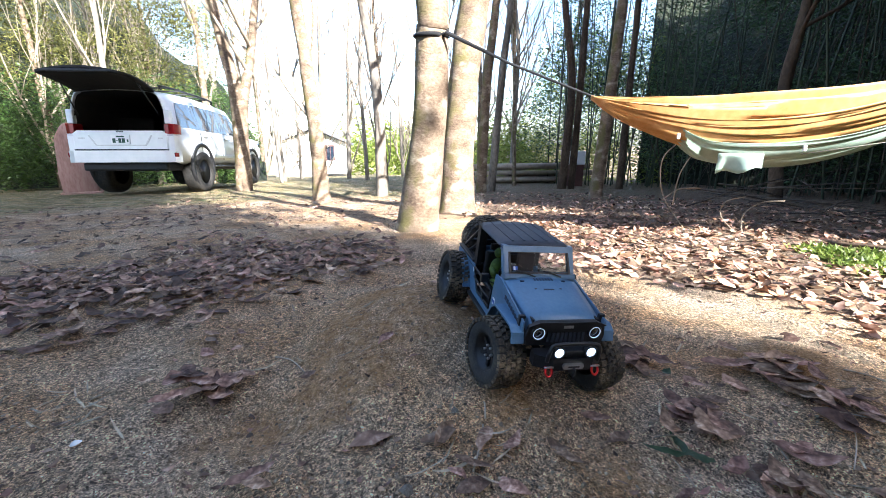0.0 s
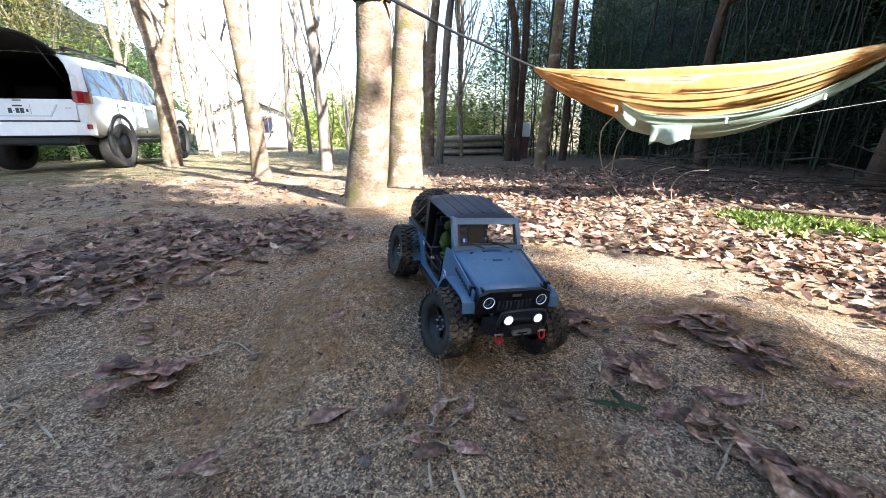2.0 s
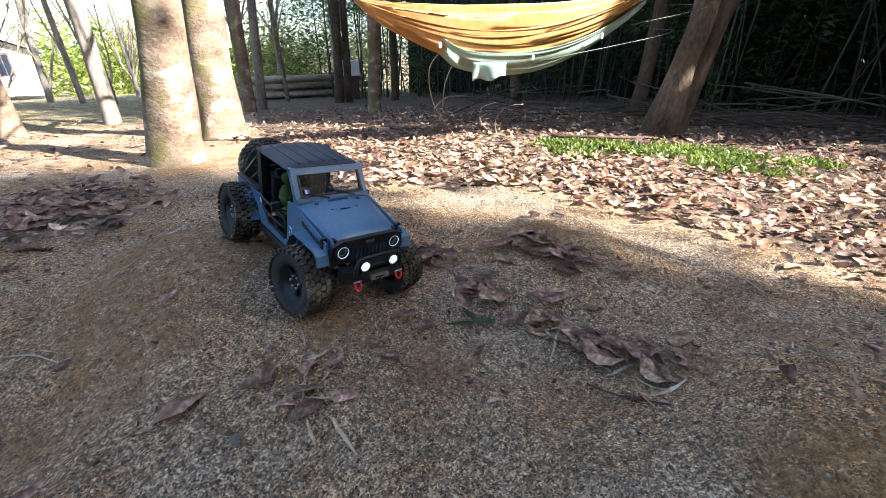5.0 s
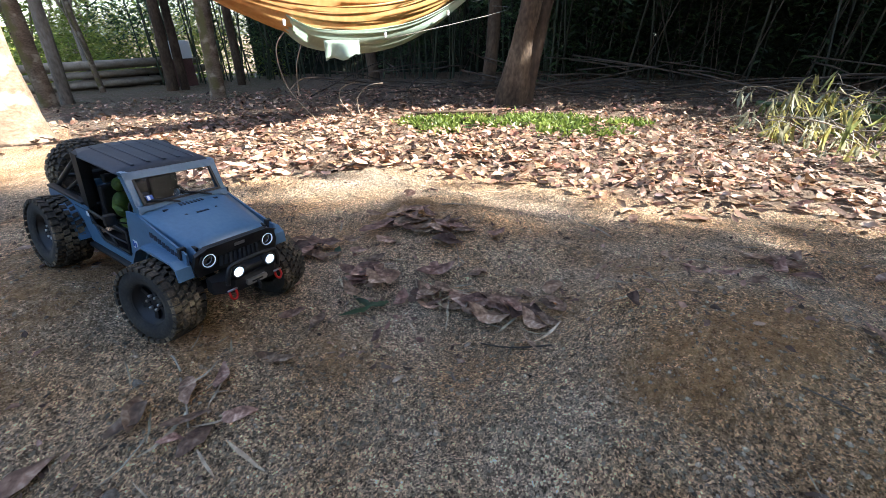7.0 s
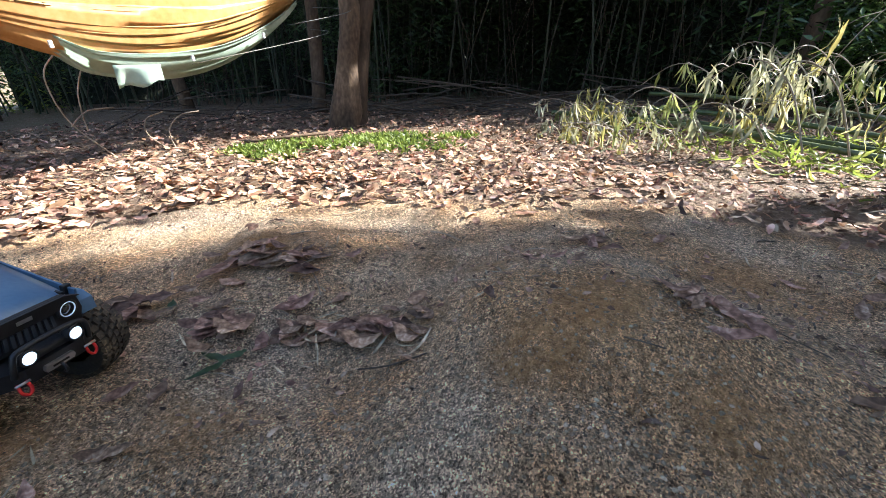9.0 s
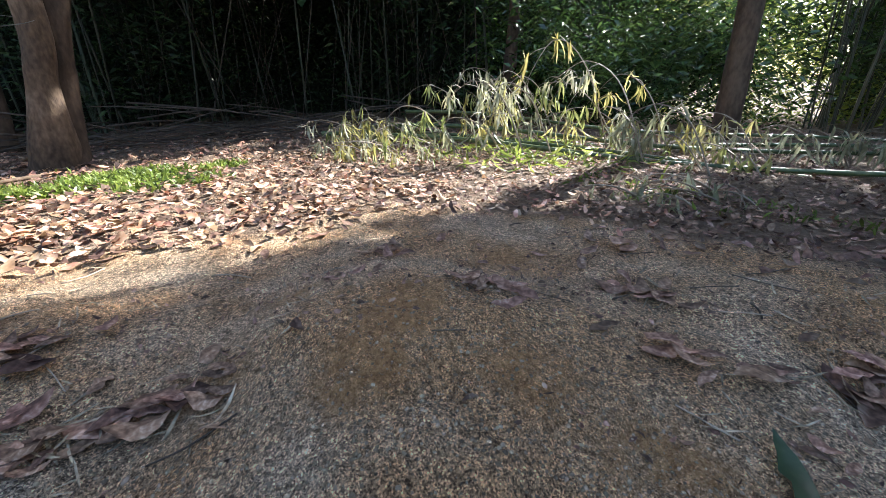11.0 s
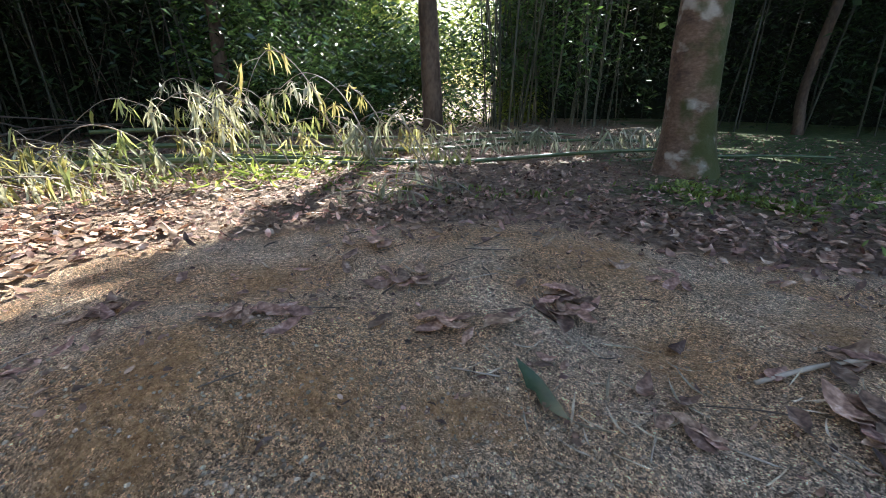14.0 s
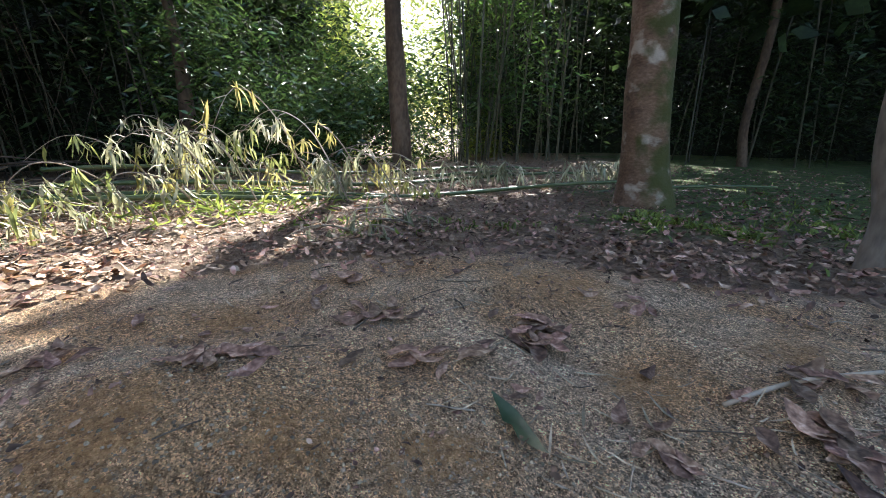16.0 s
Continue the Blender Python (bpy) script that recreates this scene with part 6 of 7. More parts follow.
so = hatch.modifiers.new("thick", "SOLIDIFY")
so.thickness = 0.05
so.offset = 1
for s in (1, -1):
    pipe("gas_strut", [(-0.92, s * 0.70, 1.35), (-1.33, s * 0.62, 1.88)], 0.012, M_CARBLACK, hatch, steps=1)
block("hatch_edge", (-1.80, -1.74, -0.52, 0.52, 1.93, 1.97), M_CARBLACK, hatch, "black edge of the tailgate", 0.01)

# ---- house, shed and far things ----
M_PLASTER = material("white_plaster", [(0.70, 0.69, 0.66), (0.80, 0.79, 0.77)], 1.2, 0.9, 0.1, 20)
M_TILE = material("grey_roof", [(0.10, 0.10, 0.105), (0.2, 0.2, 0.2)], 2, 0.7, 0.3, 20)
M_DARKWOOD = material("dark_red_wood", [(0.07, 0.03, 0.025), (0.15, 0.07, 0.055)], 5, 0.7, 0.2, 40)
M_TERRA = material("reddish_plank", [(0.20, 0.10, 0.075), (0.33, 0.19, 0.15), (0.40, 0.26, 0.21)], 2.5, 0.8, 0.3, 30, stretch=(1, 1, 0.3))
hz = height(-8.3, 27.0)
house = thing("house", pose(-8.3, 27.0, hz, 0, 0, 17), "small white house with a grey gable roof and railed porch", "house")
bm = bmesh.new()
slab(bm, [(-2.05, -0.1), (2.05, -0.1), (2.05, 2.1), (0, 2.95), (-2.05, 2.1)], 0, 5)
part("wall", bm, M_PLASTER, house, smooth=False)
for s in (1, -1):
    bm = bmesh.new()
    slab(bm, [(s * 2.5, 1.98), (s * 2.5, 2.10), (0, 3.12), (0, 3.0)], -0.4, 5.3)
    part("roof", bm, M_TILE, house, "grey roof slope", smooth=False)
win = block("window", (0.75, 1.30, -0.06, -0.005, 0.95, 2.0), M_DARKWOOD, house, "dark red-framed window")
block("pane", (0.82, 1.02, -0.075, -0.062, 1.05, 1.9), M_CARGLASS, win)
block("pane", (1.06, 1.24, -0.075, -0.062, 1.05, 1.9), M_CARGLASS, win)
porch = block("porch", (0.6, 2.1, -0.9, -0.05, 0.22, 0.32), M_PLASTER, house, "white porch deck")
for k in range(7):
    x = 0.66 + k * 0.23
    block("rail_post", (x - 0.02, x + 0.02, -0.88, -0.84, 0.325, 0.98), M_PLASTER, porch)
block("rail_cap", (0.6, 2.1, -0.9, -0.82, 0.985, 1.03), M_PLASTER, porch)
block("side_frame", (-2.35, -2.2, -0.2, 0.1, -0.1, 2.0), M_TILE, house, "grey corner post")
sh = thing("garden_stove", pose(-8.1, 9.25, height(-8.1, 9.25), 0, 0, 38), "narrow terracotta garden stove behind the parked car", "stove")
bm = bmesh.new()
slab(bm, [(-0.30, -0.1), (0.30, -0.1), (0.32, 0.5), (0.29, 1.2), (0.20, 1.45), (0.06, 1.56), (-0.12, 1.48), (-0.27, 1.22), (-0.32, 0.5)], -0.28, 0.28)
bmesh.ops.bevel(bm, geom=list(bm.edges), offset=0.05, segments=2, affect="EDGES", profile=0.5)
part("stove_body", bm, M_TERRA, sh)
block("stove_foot", (-0.36, 0.36, -0.34, 0.34, -0.1, 0.06), M_TERRA, sh, bevel=0.02)
# cut logs stacked under the far trees, and a pale box on them
rng = random.Random(12)
for k in range(14):
    row = k // 5
    x0 = 2.2 + rng.uniform(-0.3, 0.3) + (k % 5) * 0.25
    y0 = 12.6 + (k % 5) * 0.28
    z0 = height(x0, y0) + 0.1 + row * 0.2
    lg = pipe("log", [(x0 - 1.3, y0 + rng.uniform(-0.2, 0.2), z0), (x0 + 1.6, y0 + rng.uniform(-0.2, 0.2), z0 + 0.03)], rng.uniform(0.06, 0.10), M_TWIG, None, sides=10, steps=1)
    tagged(lg, "cut brown log lying in a stack at the clearing's edge", "log", "log stack")
z0 = height(3.4, 10.9)
bx = thing("storage_box", pose(3.4, 10.9, z0, 0, 0, 10), "weathered pale box standing by the logs", "box")
block("box_body", (-0.22, 0.22, -0.15, 0.15, 0.0, 0.55), M_DARKWOOD, bx, bevel=0.01)
block("box_lid", (-0.24, 0.24, -0.17, 0.17, 0.555, 0.90), M_PLASTER, bx, "pale upper crate", 0.01)

# ---- fallen bamboo and brushwood ----
M_GREENCULM = material("green_culm", [(0.028, 0.05, 0.015), (0.06, 0.085, 0.03), (0.12, 0.13, 0.06)], 2, 0.4, 0.1, 30, random_tint=0.2)


def lying_culm(p, q, radius, label):
    """A felled bamboo stem with its swollen joints."""
    p, q = Vector(p), Vector(q)
    n = max(4, int((q - p).length / 0.28))
    pts, rad = [], []
    for i in range(n + 1):
        t = i / n
        c = p.lerp(q, t) + Vector((0, 0, 0.03 * math.sin(t * 9)))
        d = (q - p).normalized()
        r = radius * (1 - 0.45 * t)
        for o, k in ((-0.012, 1.0), (-0.004, 1.16), (0.004, 1.16), (0.012, 1.0)):
            pts.append(c + d * o)
            rad.append(r * k)
    v, f = [], []
    tube(v, f, pts, rad, 8)
    ob = flat_part("felled_bamboo", v, f, M_GREENCULM, smooth=True)
    return tagged(ob, label, "bamboo", "felled bamboo stems")


def over(a, r, up):
    x, y = polar(a, r)
    return x, y, height(x, y) + up


for a0, r0, u0, a1, r1, u1, rad in ((88, 3.9, 0.10, 168, 4.1, 0.05, 0.022), (92, 4.1, 0.16, 160, 4.5, 0.07, 0.02), (84, 4.4, 0.08, 150, 4.9, 0.05, 0.024), (100, 3.7, 0.06, 178, 4.6, 0.04, 0.018), (95, 4.6, 0.26, 152, 4.4, 0.12, 0.018)):
    lying_culm(over(a0, r0, u0), over(a1, r1, u1), rad, "long green bamboo stem lying across the clearing's edge")

rng = random.Random(31)
BLADES = []
for k in range(14):
    BLADES.append(leaf_shape(rng.uniform(0.13, 0.23), rng.uniform(0.019, 0.034), rng.uniform(-0.9, 0.9), rng.uniform(0.1, 0.7), rng.uniform(-1.4, 1.4), rng, 6, 0.8, 0.12))


def withered_branch(a, r, rise, reach, bend, count, mat, seed):
    """A broken bamboo branch: an arched stem with limp hanging leaves."""
    rg = random.Random(seed)
    base = Vector(over(a, r, 0.0))
    # most of them lean away along the wood's edge
    out = Vector((-math.cos(radians(a)), math.sin(radians(a)), 0)) + Vector((rg.uniform(-1, 1), rg.uniform(-1, 1), 0)) * 0.75
    out.normalize()
    pts = [base + Vector((0, 0, -0.02)), base + out * reach * 0.35 + Vector((0, 0, rise * 0.75)), base + out * reach * 0.75 + Vector((0, 0, rise)), base + out * reach * 1.1 + Vector((0, 0, rise * (1 - bend)))]
    th = thing("withered_bamboo", Matrix.Identity(4), "broken bamboo branch with limp yellowed leaves", "bamboo branch", "withered bamboo branches")
    sp, sr = smooth_path(pts, [0.006, 0.0045, 0.003, 0.0012], 6)
    v, f = [], []
    tube(v, f, sp, sr, 5)
    V, F = [], []
    first = len(sp) // 4
    for k in range(count):
        # a side twig, and from its end a bunch of limp blades
        q = sp[rg.randint(first, len(sp) - 1)]
        d = Vector((rg.uniform(-1, 1), rg.uniform(-1, 1), rg.uniform(-0.3, 0.5))).normalized()
        ln = rg.uniform(0.03, 0.16)
        tip = q + d * ln + Vector((0, 0, -0.02))
        tv, tf = [], []
        tube(tv, tf, [q, q + d * ln * 0.6, tip], [0.0028, 0.002, 0.0012], 4)
        flat_part("twig", tv, tf, M_DEADCANE, th)
        for j in range(rg.randint(3, 5)):
            lv, lf = BLADES[rg.randrange(14)]
            m = Matrix.Translation(tip) @ Euler((rg.gauss(0, 0.2), rg.gauss(0, 0.2), rg.uniform(0, 6.28))).to_matrix().to_4x4() @ Euler((0, min(1.75, rg.gauss(1.25, 0.36)), 0)).to_matrix().to_4x4() @ Matrix.Translation((0.075, 0, 0)) @ Matrix.Scale(rg.uniform(0.65, 1.1), 4)
            o = len(V)
            V += [m @ Vector(u) for u in lv]
            F += [tuple(i + o for i in q2) for q2 in lf]
    flat_part("stem", v, f, M_DEADCANE, th, smooth=True)
    lob = flat_part("leaves", V, F, mat, th, "limp hanging leaves", smooth=True)
    return th


M_DRYGREY = material("greyed_bamboo_leaf", [(0.15, 0.155, 0.08), (0.30, 0.295, 0.18), (0.47, 0.45, 0.33)], 3, 0.6, 0.1, 30, through_light=0.35, random_tint=0.35)
M_DRYOLIVE = material("olive_bamboo_leaf", [(0.10, 0.13, 0.035), (0.21, 0.23, 0.075), (0.34, 0.34, 0.14)], 3, 0.55, 0.1, 30, through_light=0.4, random_tint=0.4)
for k in range(44):
    a = rng.uniform(89, 140)
    r = rng.uniform(2.75, 4.3)
    rise = np.interp(a, (88, 96, 104, 112, 119, 126, 133, 140), (0.2, 0.36, 0.52, 0.68, 0.86, 0.72, 0.42, 0.25)) * rng.uniform(0.3, 1.0)
    withered_branch(a, r, rise, rng.uniform(0.2, 0.45) + 0.6 * rise, rng.uniform(0.15, 0.6), rng.randint(5, 9), (M_DRYGREY, M_DRYOLIVE, M_DRYGREY, M_DRYBAMBOO, M_DRYBAMBOO)[k % 5], 300 + k)
for k in range(12):
    withered_branch(rng.uniform(140, 166), rng.uniform(3.2, 4.4), rng.uniform(0.1, 0.3), rng.uniform(0.3, 0.6), 0.6, 6, M_DRYGREY, 400 + k)
for k in range(6):
    withered_branch(rng.uniform(126, 140), rng.uniform(1.7, 2.4), rng.uniform(0.03, 0.08), rng.uniform(0.2, 0.4), 0.7, 4, M_DRYGREY, 430 + k)

# dead canes heaped along the wood's edge
heap = thing("cane_heap", Matrix.Identity(4), "heap of dead brown bamboo canes along the wood's edge", "brushwood")
for k in range(110):
    a = rng.uniform(36, 100)
    r = rng.uniform(4.6, 6.6) if a > 62 else rng.uniform(5.2, 7.2)
    x, y, z = over(a, r, rng.uniform(0.02, 0.5) * rng.random())
    th = radians(-a) + rng.gauss(0, 0.6)
    ln = rng.uniform(0.4, 1.8)
    dz = rng.gauss(0, 0.06) * ln
    c, s = math.cos(th) * ln / 2, math.sin(th) * ln / 2
    rad = rng.uniform(0.003, 0.012)
    v, f = [], []
    tube(v, f, [(x - c, y - s, max(height(x - c, y - s), z - dz)), (x, y, z + 0.02), (x + c, y + s, max(height(x + c, y + s), z + dz))], [rad, rad, rad * 0.6], 5)
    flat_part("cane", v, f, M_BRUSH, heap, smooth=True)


# bent twigs that stand out of the leaves
for pts in ([(1.80, 3.0, 0), (1.62, 3.02, 0.25), (1.58, 3.02, 0.50), (1.66, 3.0, 0.62)], [(1.70, 3.02, 0.18), (1.72, 3.02, 0.40), (1.80, 3.0, 0.58)], [(2.12, 2.92, 0), (2.02, 2.95, 0.12), (2.04, 2.95, 0.22), (2.14, 2.9, 0.26)], [(2.16, 2.9, 0), (2.16, 2.92, 0.12), (2.24, 2.88, 0.22), (2.36, 2.82, 0.24)], [(1.62, 3.02, 0.22), (1.72, 3.0, 0.30), (1.86, 2.96, 0.31)]):
    z = height(pts[0][0], pts[0][1])
    tw = pipe("bent_twig", [(x, y, z + h) for x, y, h in pts], 0.0042, M_TWIG, None, sides=6, steps=5)
    tagged(tw, "bent bare twig standing out of the leaves", "twig", "bent twigs")
lg = pipe("fallen_branch", [over(44, 3.35, 0.03), over(50, 3.3, 0.04), over(55, 3.45, 0.03)], 0.012, M_BARK_BROWN, None, sides=9, steps=4)
tagged(lg, "brown fallen branch beside the grass", "branch")
st = pipe("bamboo_stick", [over(178, 0.73, 0.012), over(184, 0.84, 0.016), over(190, 0.99, 0.012)], 0.0042, M_TWIG, None, sides=7, steps=4)
tagged(st, "thin dry bamboo stick on the sand", "stick")

# ---- grass ----
rng = random.Random(55)
blade = [([(-0.003, 0, 0), (0.003, 0, 0), (0.0045, 0.012, 0.014), (0.0, 0.028, 0.02), (-0.0045, 0.012, 0.014)], [(0, 1, 2, 4), (4, 2, 3)])]
spots = []
for k in range(26000):
    a = rng.uniform(30, 200)
    r = rng.uniform(1.8, 6.0)
    x, y = polar(a, r)
    gv = green_amount(x, y)
    if gv < 0.12 or rng.random() > gv * (1.0 if a < 90 else 0.22) * (0.55 + 0.9 * noise.noise((x * 2.2, y * 2.2, 5))):
        continue
    spots.append((0, Matrix.Translation((x, y, height(x, y) + 0.004)) @ Euler((rng.gauss(0, 0.3), rng.gauss(0, 0.3), rng.uniform(0, 6.28))).to_matrix().to_4x4() @ Matrix.Scale(rng.uniform(0.6, 1.4), 4)))
while len(spots) < 9000:
    x, y = polar(rng.uniform(38, 78), rng.uniform(2.3, 3.6))
    if rng.random() < grass_strip(x, y) * (0.35 + 1.6 * noise.noise((x * 3.1, y * 3.1, 2))):
        spots.append((0, Matrix.Translation((x, y, height(x, y) + 0.004)) @ Euler((rng.gauss(0, 0.5), rng.gauss(0, 0.5), rng.uniform(0, 6.28))).to_matrix().to_4x4() @ Matrix.Scale(rng.uniform(0.8, 1.9), 4)))
for cx, cy, rad, n in ((-0.25, -2.8, 0.2, 700), (0.46, -2.37, 0.14, 700), (0.2, -2.3, 0.10, 350), (0.62, -2.52, 0.10, 300), (-0.3, -3.7, 0.3, 300), (0.04, -3.3, 0.15, 200), (1.8, -1.2, 0.14, 170), (1.5, -1.33, 0.10, 130), (2.4, -1.5, 0.25, 130), (1.3, -1.6, 0.10, 110), (1.0, -1.75, 0.1, 60)):
    for k in range(n):
        x, y = cx + rng.gauss(0, rad), cy + rng.gauss(0, rad * 0.8)
        if noise.noise((x * 4, y * 4, 2)) < 0.02:
            continue
        spots.append((0, Matrix.Translation((x, y, height(x, y) + 0.004)) @ Euler((rng.gauss(0, 0.5), rng.gauss(0, 0.5), rng.uniform(0, 6.28))).to_matrix().to_4x4() @ Matrix.Scale(rng.uniform(0.7, 1.5), 4)))
scatter_mesh("grass", blade, spots, M_GRASS, "short bright green grass and weeds", "grass")

# low bamboo leaves that lie in the sun under the broken branches
spots = []
for k in range(320):
    a, r = rng.gauss(112, 7), rng.uniform(2.3, 3.9)
    x, y = polar(a, r)
    spots.append((rng.randrange(14), lay(x, y, rng, 1.0, rng.uniform(0.01, 0.09), rng.uniform(0.5, 1.0))))
scatter_mesh("bamboo_leaves", BLADES, spots, M_YELLOWGREEN, "low yellow-green bamboo leaves on the ground", "foliage")

# ---- fallen leaves ----
rng = random.Random(21)
SHAPES = [leaf_shape(rng.uniform(0.085, 0.13), rng.uniform(0.038, 0.062), rng.uniform(-0.3, 0.45), rng.uniform(-0.12, 0.28), rng.uniform(-0.5, 0.5), rng, 5, rng.uniform(0.55, 0.8), 0.05) for k in range(28)]
litter, pale = [], []
tries = 0
while len(litter) + len(pale) < 24000 and tries < 260000:
    tries += 1
    r = 0.95 + 6.5 * rng.random() ** 1.25
    a = rng.uniform(-62, 198)
    x, y = polar(a, r)
    if rng.random() > litter_amount(x, y) * (1.0 if r < 4 else 0.7):
        continue
    # in the sunny sector most leaves take the brightened colour
    (pale if 3 < a < 130 and rng.random() < 0.6 else litter).append((rng.randrange(28), lay(x, y, rng, 0.28 if a < 0 else 0.5 if a < 70 else 0.62, rng.uniform(0.003, 0.028), rng.uniform(0.45, 0.95) * (0.9 if a < 0 else 0.88 if a < 60 else 0.72 if a < 100 else 0.54))))
scatter_mesh("leaf_litter", SHAPES, litter, M_LEAF, "thick litter of curled brown fallen leaves", "leaf litter")
scatter_mesh("leaf_litter", SHAPES, pale, M_LEAF_SUNNED, "thick litter of curled fallen leaves, coloured pale as if sunlit", "leaf litter")

# single leaves on the sand, each lying on its own: x, y, number, spread
LEAF_MESHES = []
for v, f in SHAPES:
    me = bpy.data.meshes.new("fallen_leaf")
    me.from_pydata(v, [], f)
    me.polygons.foreach_set("use_smooth", [True] * len(f))
    me.materials.append(M_LEAF_ONE)
    LEAF_MESHES.append(me)
# heaps of leaves in the hollows: from x, y to x, y, number, breadth
HEAPS = [((-0.57, 0.75), (-0.42, 0.73), 20, 0.055), ((0.36, 0.97), (0.47, 0.80), 26, 0.07), ((0.63, 0.80), (0.76, 0.58), 34, 0.06), ((-1.02, 0.88), (-0.80, 1.12), 22, 0.06), ((-0.86, 1.2), (-0.70, 1.12), 14, 0.08),
         ((0.42, 0.70), (0.46, 0.52), 14, 0.05), ((0.47, 0.56), (0.58, 0.34), 24, 0.055), ((0.03, 0.55), (0.08, 0.54), 2, 0.02), ((0.02, 0.48), (0.12, 0.46), 4, 0.02), ((0.17, 0.56), (0.19, 0.5), 2, 0.02), ((-0.29, 0.50), (-0.2, 0.48), 2, 0.02),
         ((0.51, -0.46), (0.43, -0.60), 7, 0.04), ((0.45, -0.74), (0.30, -0.81), 16, 0.06), ((0.38, -0.70), (0.40, -0.62), 4, 0.04), ((0.80, -0.55), (0.66, -0.62), 12, 0.05), ((1.12, -0.70), (1.0, -0.8), 9, 0.1),
         ((0.67, -0.16), (0.71, -0.23), 9, 0.04), ((0.32, -0.51), (0.27, -0.58), 3, 0.03), ((-0.08, -0.73), (-0.11, -0.68), 13, 0.05), ((-0.05, -0.80), (-0.14, -0.92), 9, 0.06), ((0.10, -0.56), (0.04, -0.55), 5, 0.03), ((0.80, 0.05), (0.84, 0.02), 3, 0.03),
         ((1.02, -0.03), (1.1, 0.02), 10, 0.06), ((0.62, 0.33), (0.56, 0.22), 6, 0.03), ((0.10, 1.36), (0.24, 1.4), 12, 0.08), ((-0.60, 0.96), (-0.5, 0.94), 4, 0.06), ((0.26, -1.03), (0.2, -1.05), 4, 0.05)]
rng = random.Random(77)


def drop_leaf(x, y, turn, size, shape, tilt, label, up=0.0):
    ob = new("fallen_leaf", LEAF_MESHES[shape])
    q = Euler((rng.gauss(0, tilt), rng.gauss(0, tilt), turn)).to_matrix().to_4x4()
    ob.matrix_world = Matrix.Translation((x, y, height(x, y) + 0.006 + rng.uniform(0, 0.006) + up)) @ q @ Matrix.Scale(size, 4)
    return tagged(ob, label, "leaf", "fallen leaves on the sand")


for (x0, y0), (x1, y1), n, sp in HEAPS:
    along = math.atan2(y1 - y0, x1 - x0)
    for k in range(n):
        t = rng.random()
        drop_leaf(x0 + (x1 - x0) * t + rng.gauss(0, sp * 0.6), y0 + (y1 - y0) * t + rng.gauss(0, sp * 0.6), along + rng.gauss(0, 0.75), (rng.uniform(0.45, 0.55 + 0.35 * min(1.0, math.hypot(x0, y0))) if n > 6 else rng.uniform(0.35, 0.6)), rng.randrange(28), 0.09, "dry brown fallen leaf heaped with others on the sand", 0.014 * k / n if n > 6 else 0.0)
drop_leaf(-0.11, 0.57, 0.35, 1.0, 3, 0.05, "long pale curled leaf lying alone on the sand")
for k in range(40):
    a, r = rng.uniform(-50, 185), rng.uniform(0.5, 1.3)
    x, y = polar(a, r)
    drop_leaf(x, y, rng.uniform(0, 6.28), rng.uniform(0.35, 0.7), rng.randrange(28), 0.2, "small dry leaf lying alone on the sand")
M_FRESH = material("dark_green_blade", [(0.018, 0.034, 0.014), (0.035, 0.06, 0.026), (0.06, 0.085, 0.04)], 10, 0.4, 0.1, 60, through_light=0.2)
for x, y, turn, ln, wd in ((0.256, -0.468, 2.75, 0.15, 0.034), (0.352, 0.542, -0.285, 0.088, 0.015), (0.387, 0.562, -1.4, 0.066, 0.017), (0.407, 0.545, 2.3, 0.042, 0.021), (0.47, 0.77, 0.8, 0.04, 0.02)):
    rg = random.Random(int(turn * 100))
    v, f = leaf_shape(ln, wd, 0.25, 0.25, 0.3, rg, 8)
    ob = flat_part("green_leaf", v, f, M_FRESH, smooth=True)
    ob.matrix_world = Matrix.Translation((x, y, height(x, y) + 0.008)) @ Euler((0.05, 0.05, turn)).to_matrix().to_4x4()
    tagged(ob, "dark green bamboo leaf blade lying on the sand", "leaf", "green leaves on the sand")

# crumbs of leaf and short twigs trodden into the sand
rng = random.Random(63)
CRUMBS = []
for k in range(12):
    CRUMBS.append(leaf_shape(rng.uniform(0.012, 0.03), rng.uniform(0.005, 0.013), rng.uniform(-0.6, 0.8), rng.uniform(-0.2, 0.5), rng.uniform(-1, 1), rng, 3))
spots = []
while len(spots) < 5200:
    a, r = rng.uniform(-62, 200), 0.4 + 1.7 * rng.random() ** 0.8
    x, y = polar(a, r)
    if noise.noise((x * 3.3, y * 3.3, 8.0)) + 0.25 * (r - 0.8) < rng.uniform(-0.25, 0.35):
        continue
    spots.append((rng.randrange(12), lay(x, y, rng, 0.5, rng.uniform(0.001, 0.004), rng.uniform(0.5, 1.2))))
scatter_mesh("leaf_crumbs", CRUMBS, spots, M_LEAF, "crumbled bits of brown leaf on the sand", "leaf litter")
for k in range(46):
    a, r = rng.uniform(-50, 190), rng.uniform(0.48, 1.5)
    x, y = polar(a, r)
    t, ln = rng.uniform(0, 3.14), rng.uniform(0.02, 0.07)
    dx, dy = math.cos(t) * ln, math.sin(t) * ln
    tw = pipe("twig", [(x - dx, y - dy, height(x - dx, y - dy) + 0.003), (x + rng.uniform(-0.006, 0.006), y + rng.uniform(-0.006, 0.006), height(x, y) + 0.005), (x + dx, y + dy, height(x + dx, y + dy) + 0.003)], rng.uniform(0.0009, 0.002), (M_TWIG, M_BRUSH)[k % 2], None, sides=5, steps=3)
    tagged(tw, "short thin dry twig lying on the sand", "twig", "twigs on the sand")

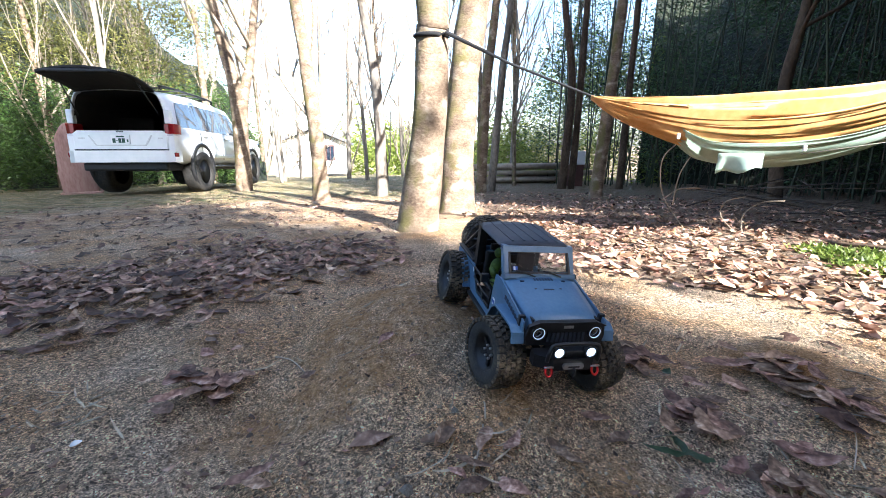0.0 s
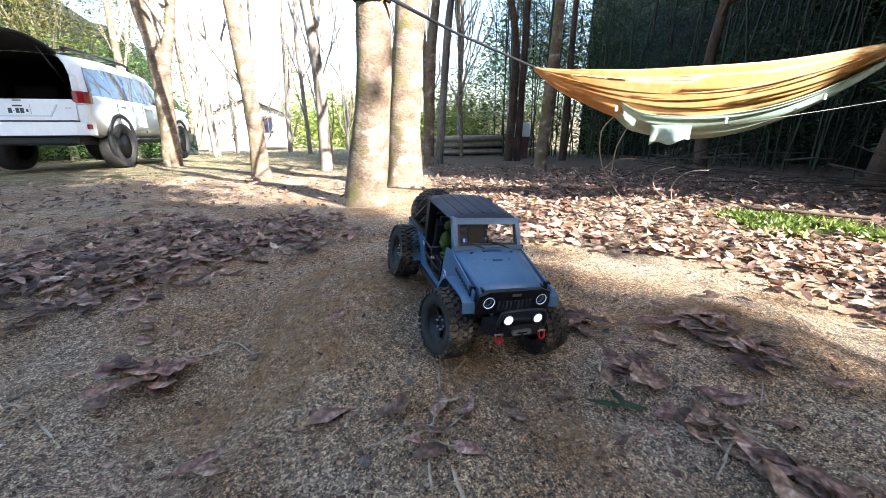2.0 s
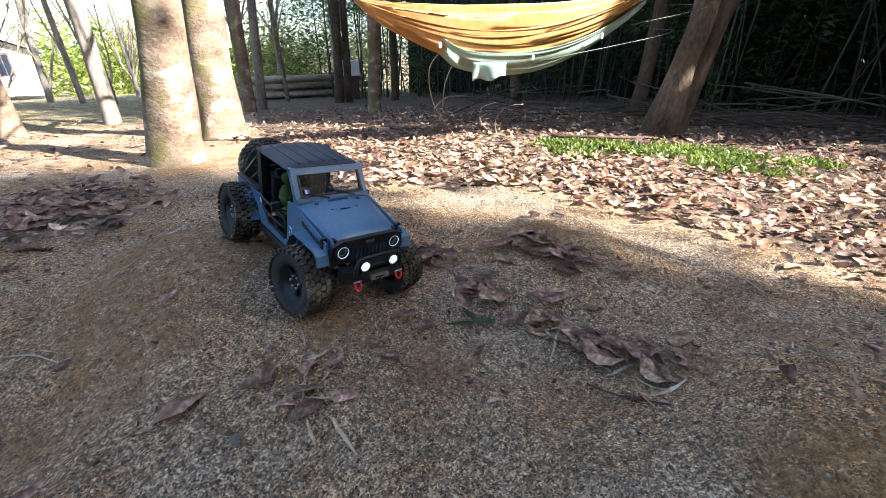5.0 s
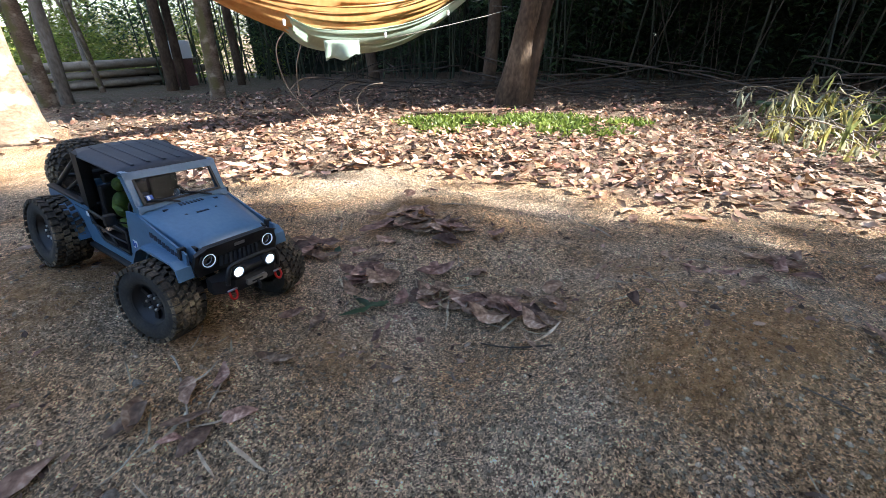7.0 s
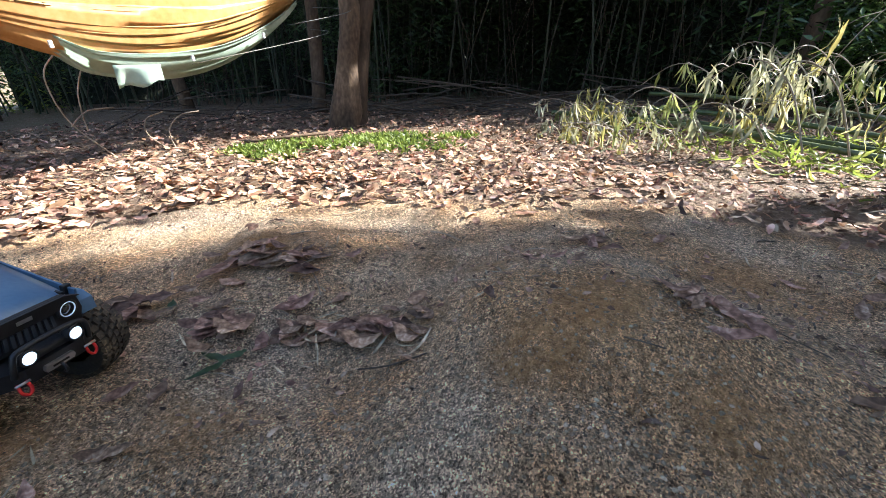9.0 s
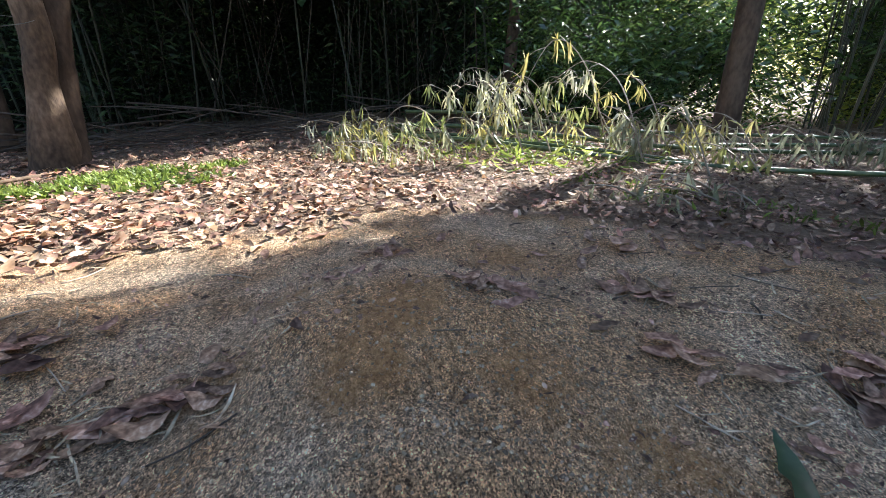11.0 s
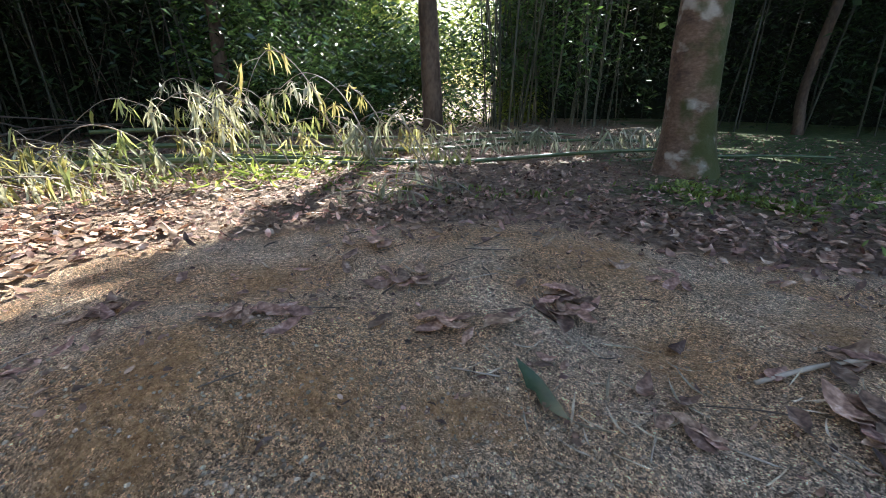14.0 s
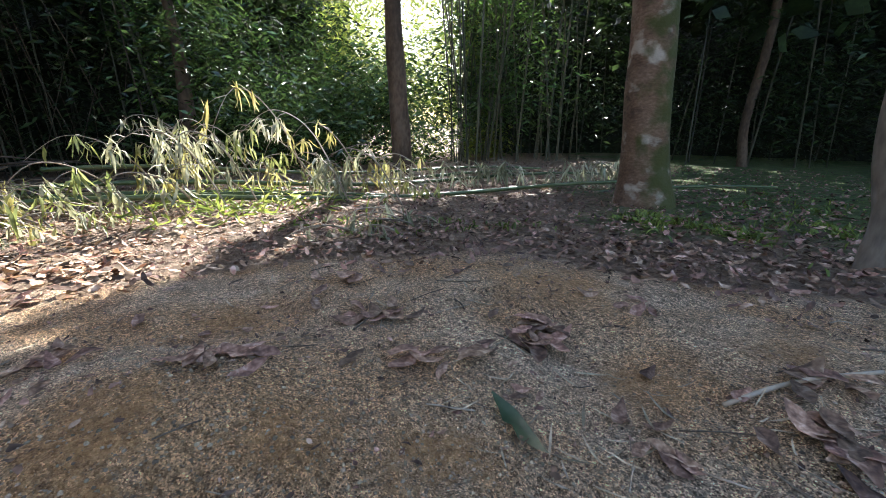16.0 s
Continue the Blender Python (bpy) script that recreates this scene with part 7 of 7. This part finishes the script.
# straw and shreds of bamboo sheath lying flat
STRAWS = [leaf_shape(rng.uniform(0.03, 0.075), rng.uniform(0.002, 0.005), rng.uniform(-0.2, 0.4), 0.1, rng.uniform(-1, 1), rng, 5, 0.4) for k in range(8)]
spots = []
while len(spots) < 260:
    a, r = rng.uniform(-62, 200), rng.uniform(0.42, 1.6)
    x, y = polar(a, r)
    if noise.noise((x * 2.7, y * 2.7, 3.0)) < rng.uniform(-0.1, 0.5):
        continue
    spots.append((rng.randrange(8), lay(x, y, rng, 0.15, rng.uniform(0.002, 0.007), rng.uniform(0.5, 1.2))))
for cx, cy, n in ((0.07, 0.46, 9), (0.50, 0.48, 14), (0.54, 0.40, 14), (0.44, 0.62, 14), (-0.72, 0.68, 22), (0.40, -0.72, 14), (-0.08, -0.72, 16), (0.72, -0.58, 14)):
    for k in range(n):
        x, y = cx + rng.gauss(0, 0.05), cy + rng.gauss(0, 0.05)
        spots.append((rng.randrange(8), lay(x, y, rng, 0.2, rng.uniform(0.003, 0.012), rng.uniform(0.6, 1.3))))
M_STRAW = material("dry_straw", [(0.12, 0.085, 0.05), (0.28, 0.22, 0.14), (0.48, 0.41, 0.29)], 20, 0.7, 0.1, 80, random_tint=0.5)
scatter_mesh("dry_straw", STRAWS, spots, M_STRAW, "thin shreds of dry straw on the sand", "straw")

# ---- pebbles and grit ----
rng = random.Random(91)
STONES = []
for k in range(10):
    # a chip of six sides with an off-centre top
    ring = [(math.cos(a) * rng.uniform(0.75, 1.15), math.sin(a) * rng.uniform(0.6, 1.0), rng.uniform(-0.2, 0.2)) for a in [math.pi / 3 * q for q in range(6)]]
    inner = [(x * 0.55 + rng.uniform(-0.12, 0.12), y * 0.55 + rng.uniform(-0.12, 0.12), rng.uniform(0.4, 0.6)) for x, y, z in ring[::2]]
    v = ring + inner
    f = [(6, 7, 8)] + [q for m in range(3) for q in ((2 * m, 2 * m + 1, 6 + m), (2 * m + 1, (2 * m + 2) % 6, 6 + (m + 1) % 3), (2 * m + 1, 6 + (m + 1) % 3, 6 + m))]
    STONES.append((v, f))
M_PEBBLE = material("pebble", [(0.10, 0.07, 0.044), (0.23, 0.17, 0.11), (0.41, 0.325, 0.225)], 60, 0.85, 0.4, 300, random_tint=0.6, spec=0.2)
spots = []
while len(spots) < 36000:
    r = 0.36 + 1.7 * rng.random() ** 1.5
    a = rng.uniform(-60, 200)
    x, y = polar(a, r)
    size = 0.0010 + 0.0034 * rng.random() ** 4.2
    spots.append((rng.randrange(10), lay(x, y, rng, 0.7, size * 0.05, size)))
scatter_mesh("gravel", STONES, spots, M_PEBBLE, "coarse pale grit and small pebbles on the sand", "gravel")
for x, y, s, mat in ((-0.61, 0.58, 0.010, M_PLASTER), (-0.05, 0.46, 0.012, M_BARK_GREY), (0.02, 0.60, 0.008, M_BARK_GREY), (0.55, -0.30, 0.006, M_PEBBLE)):
    v, f = STONES[int(s * 1000) % 10]
    ob = flat_part("pebble", v, f, mat, smooth=True)
    ob.matrix_world = lay(x, y, rng, 0.4, s * 0.3, s)
    tagged(ob, "smooth small pebble lying on the sand", "pebble", "single pebbles")
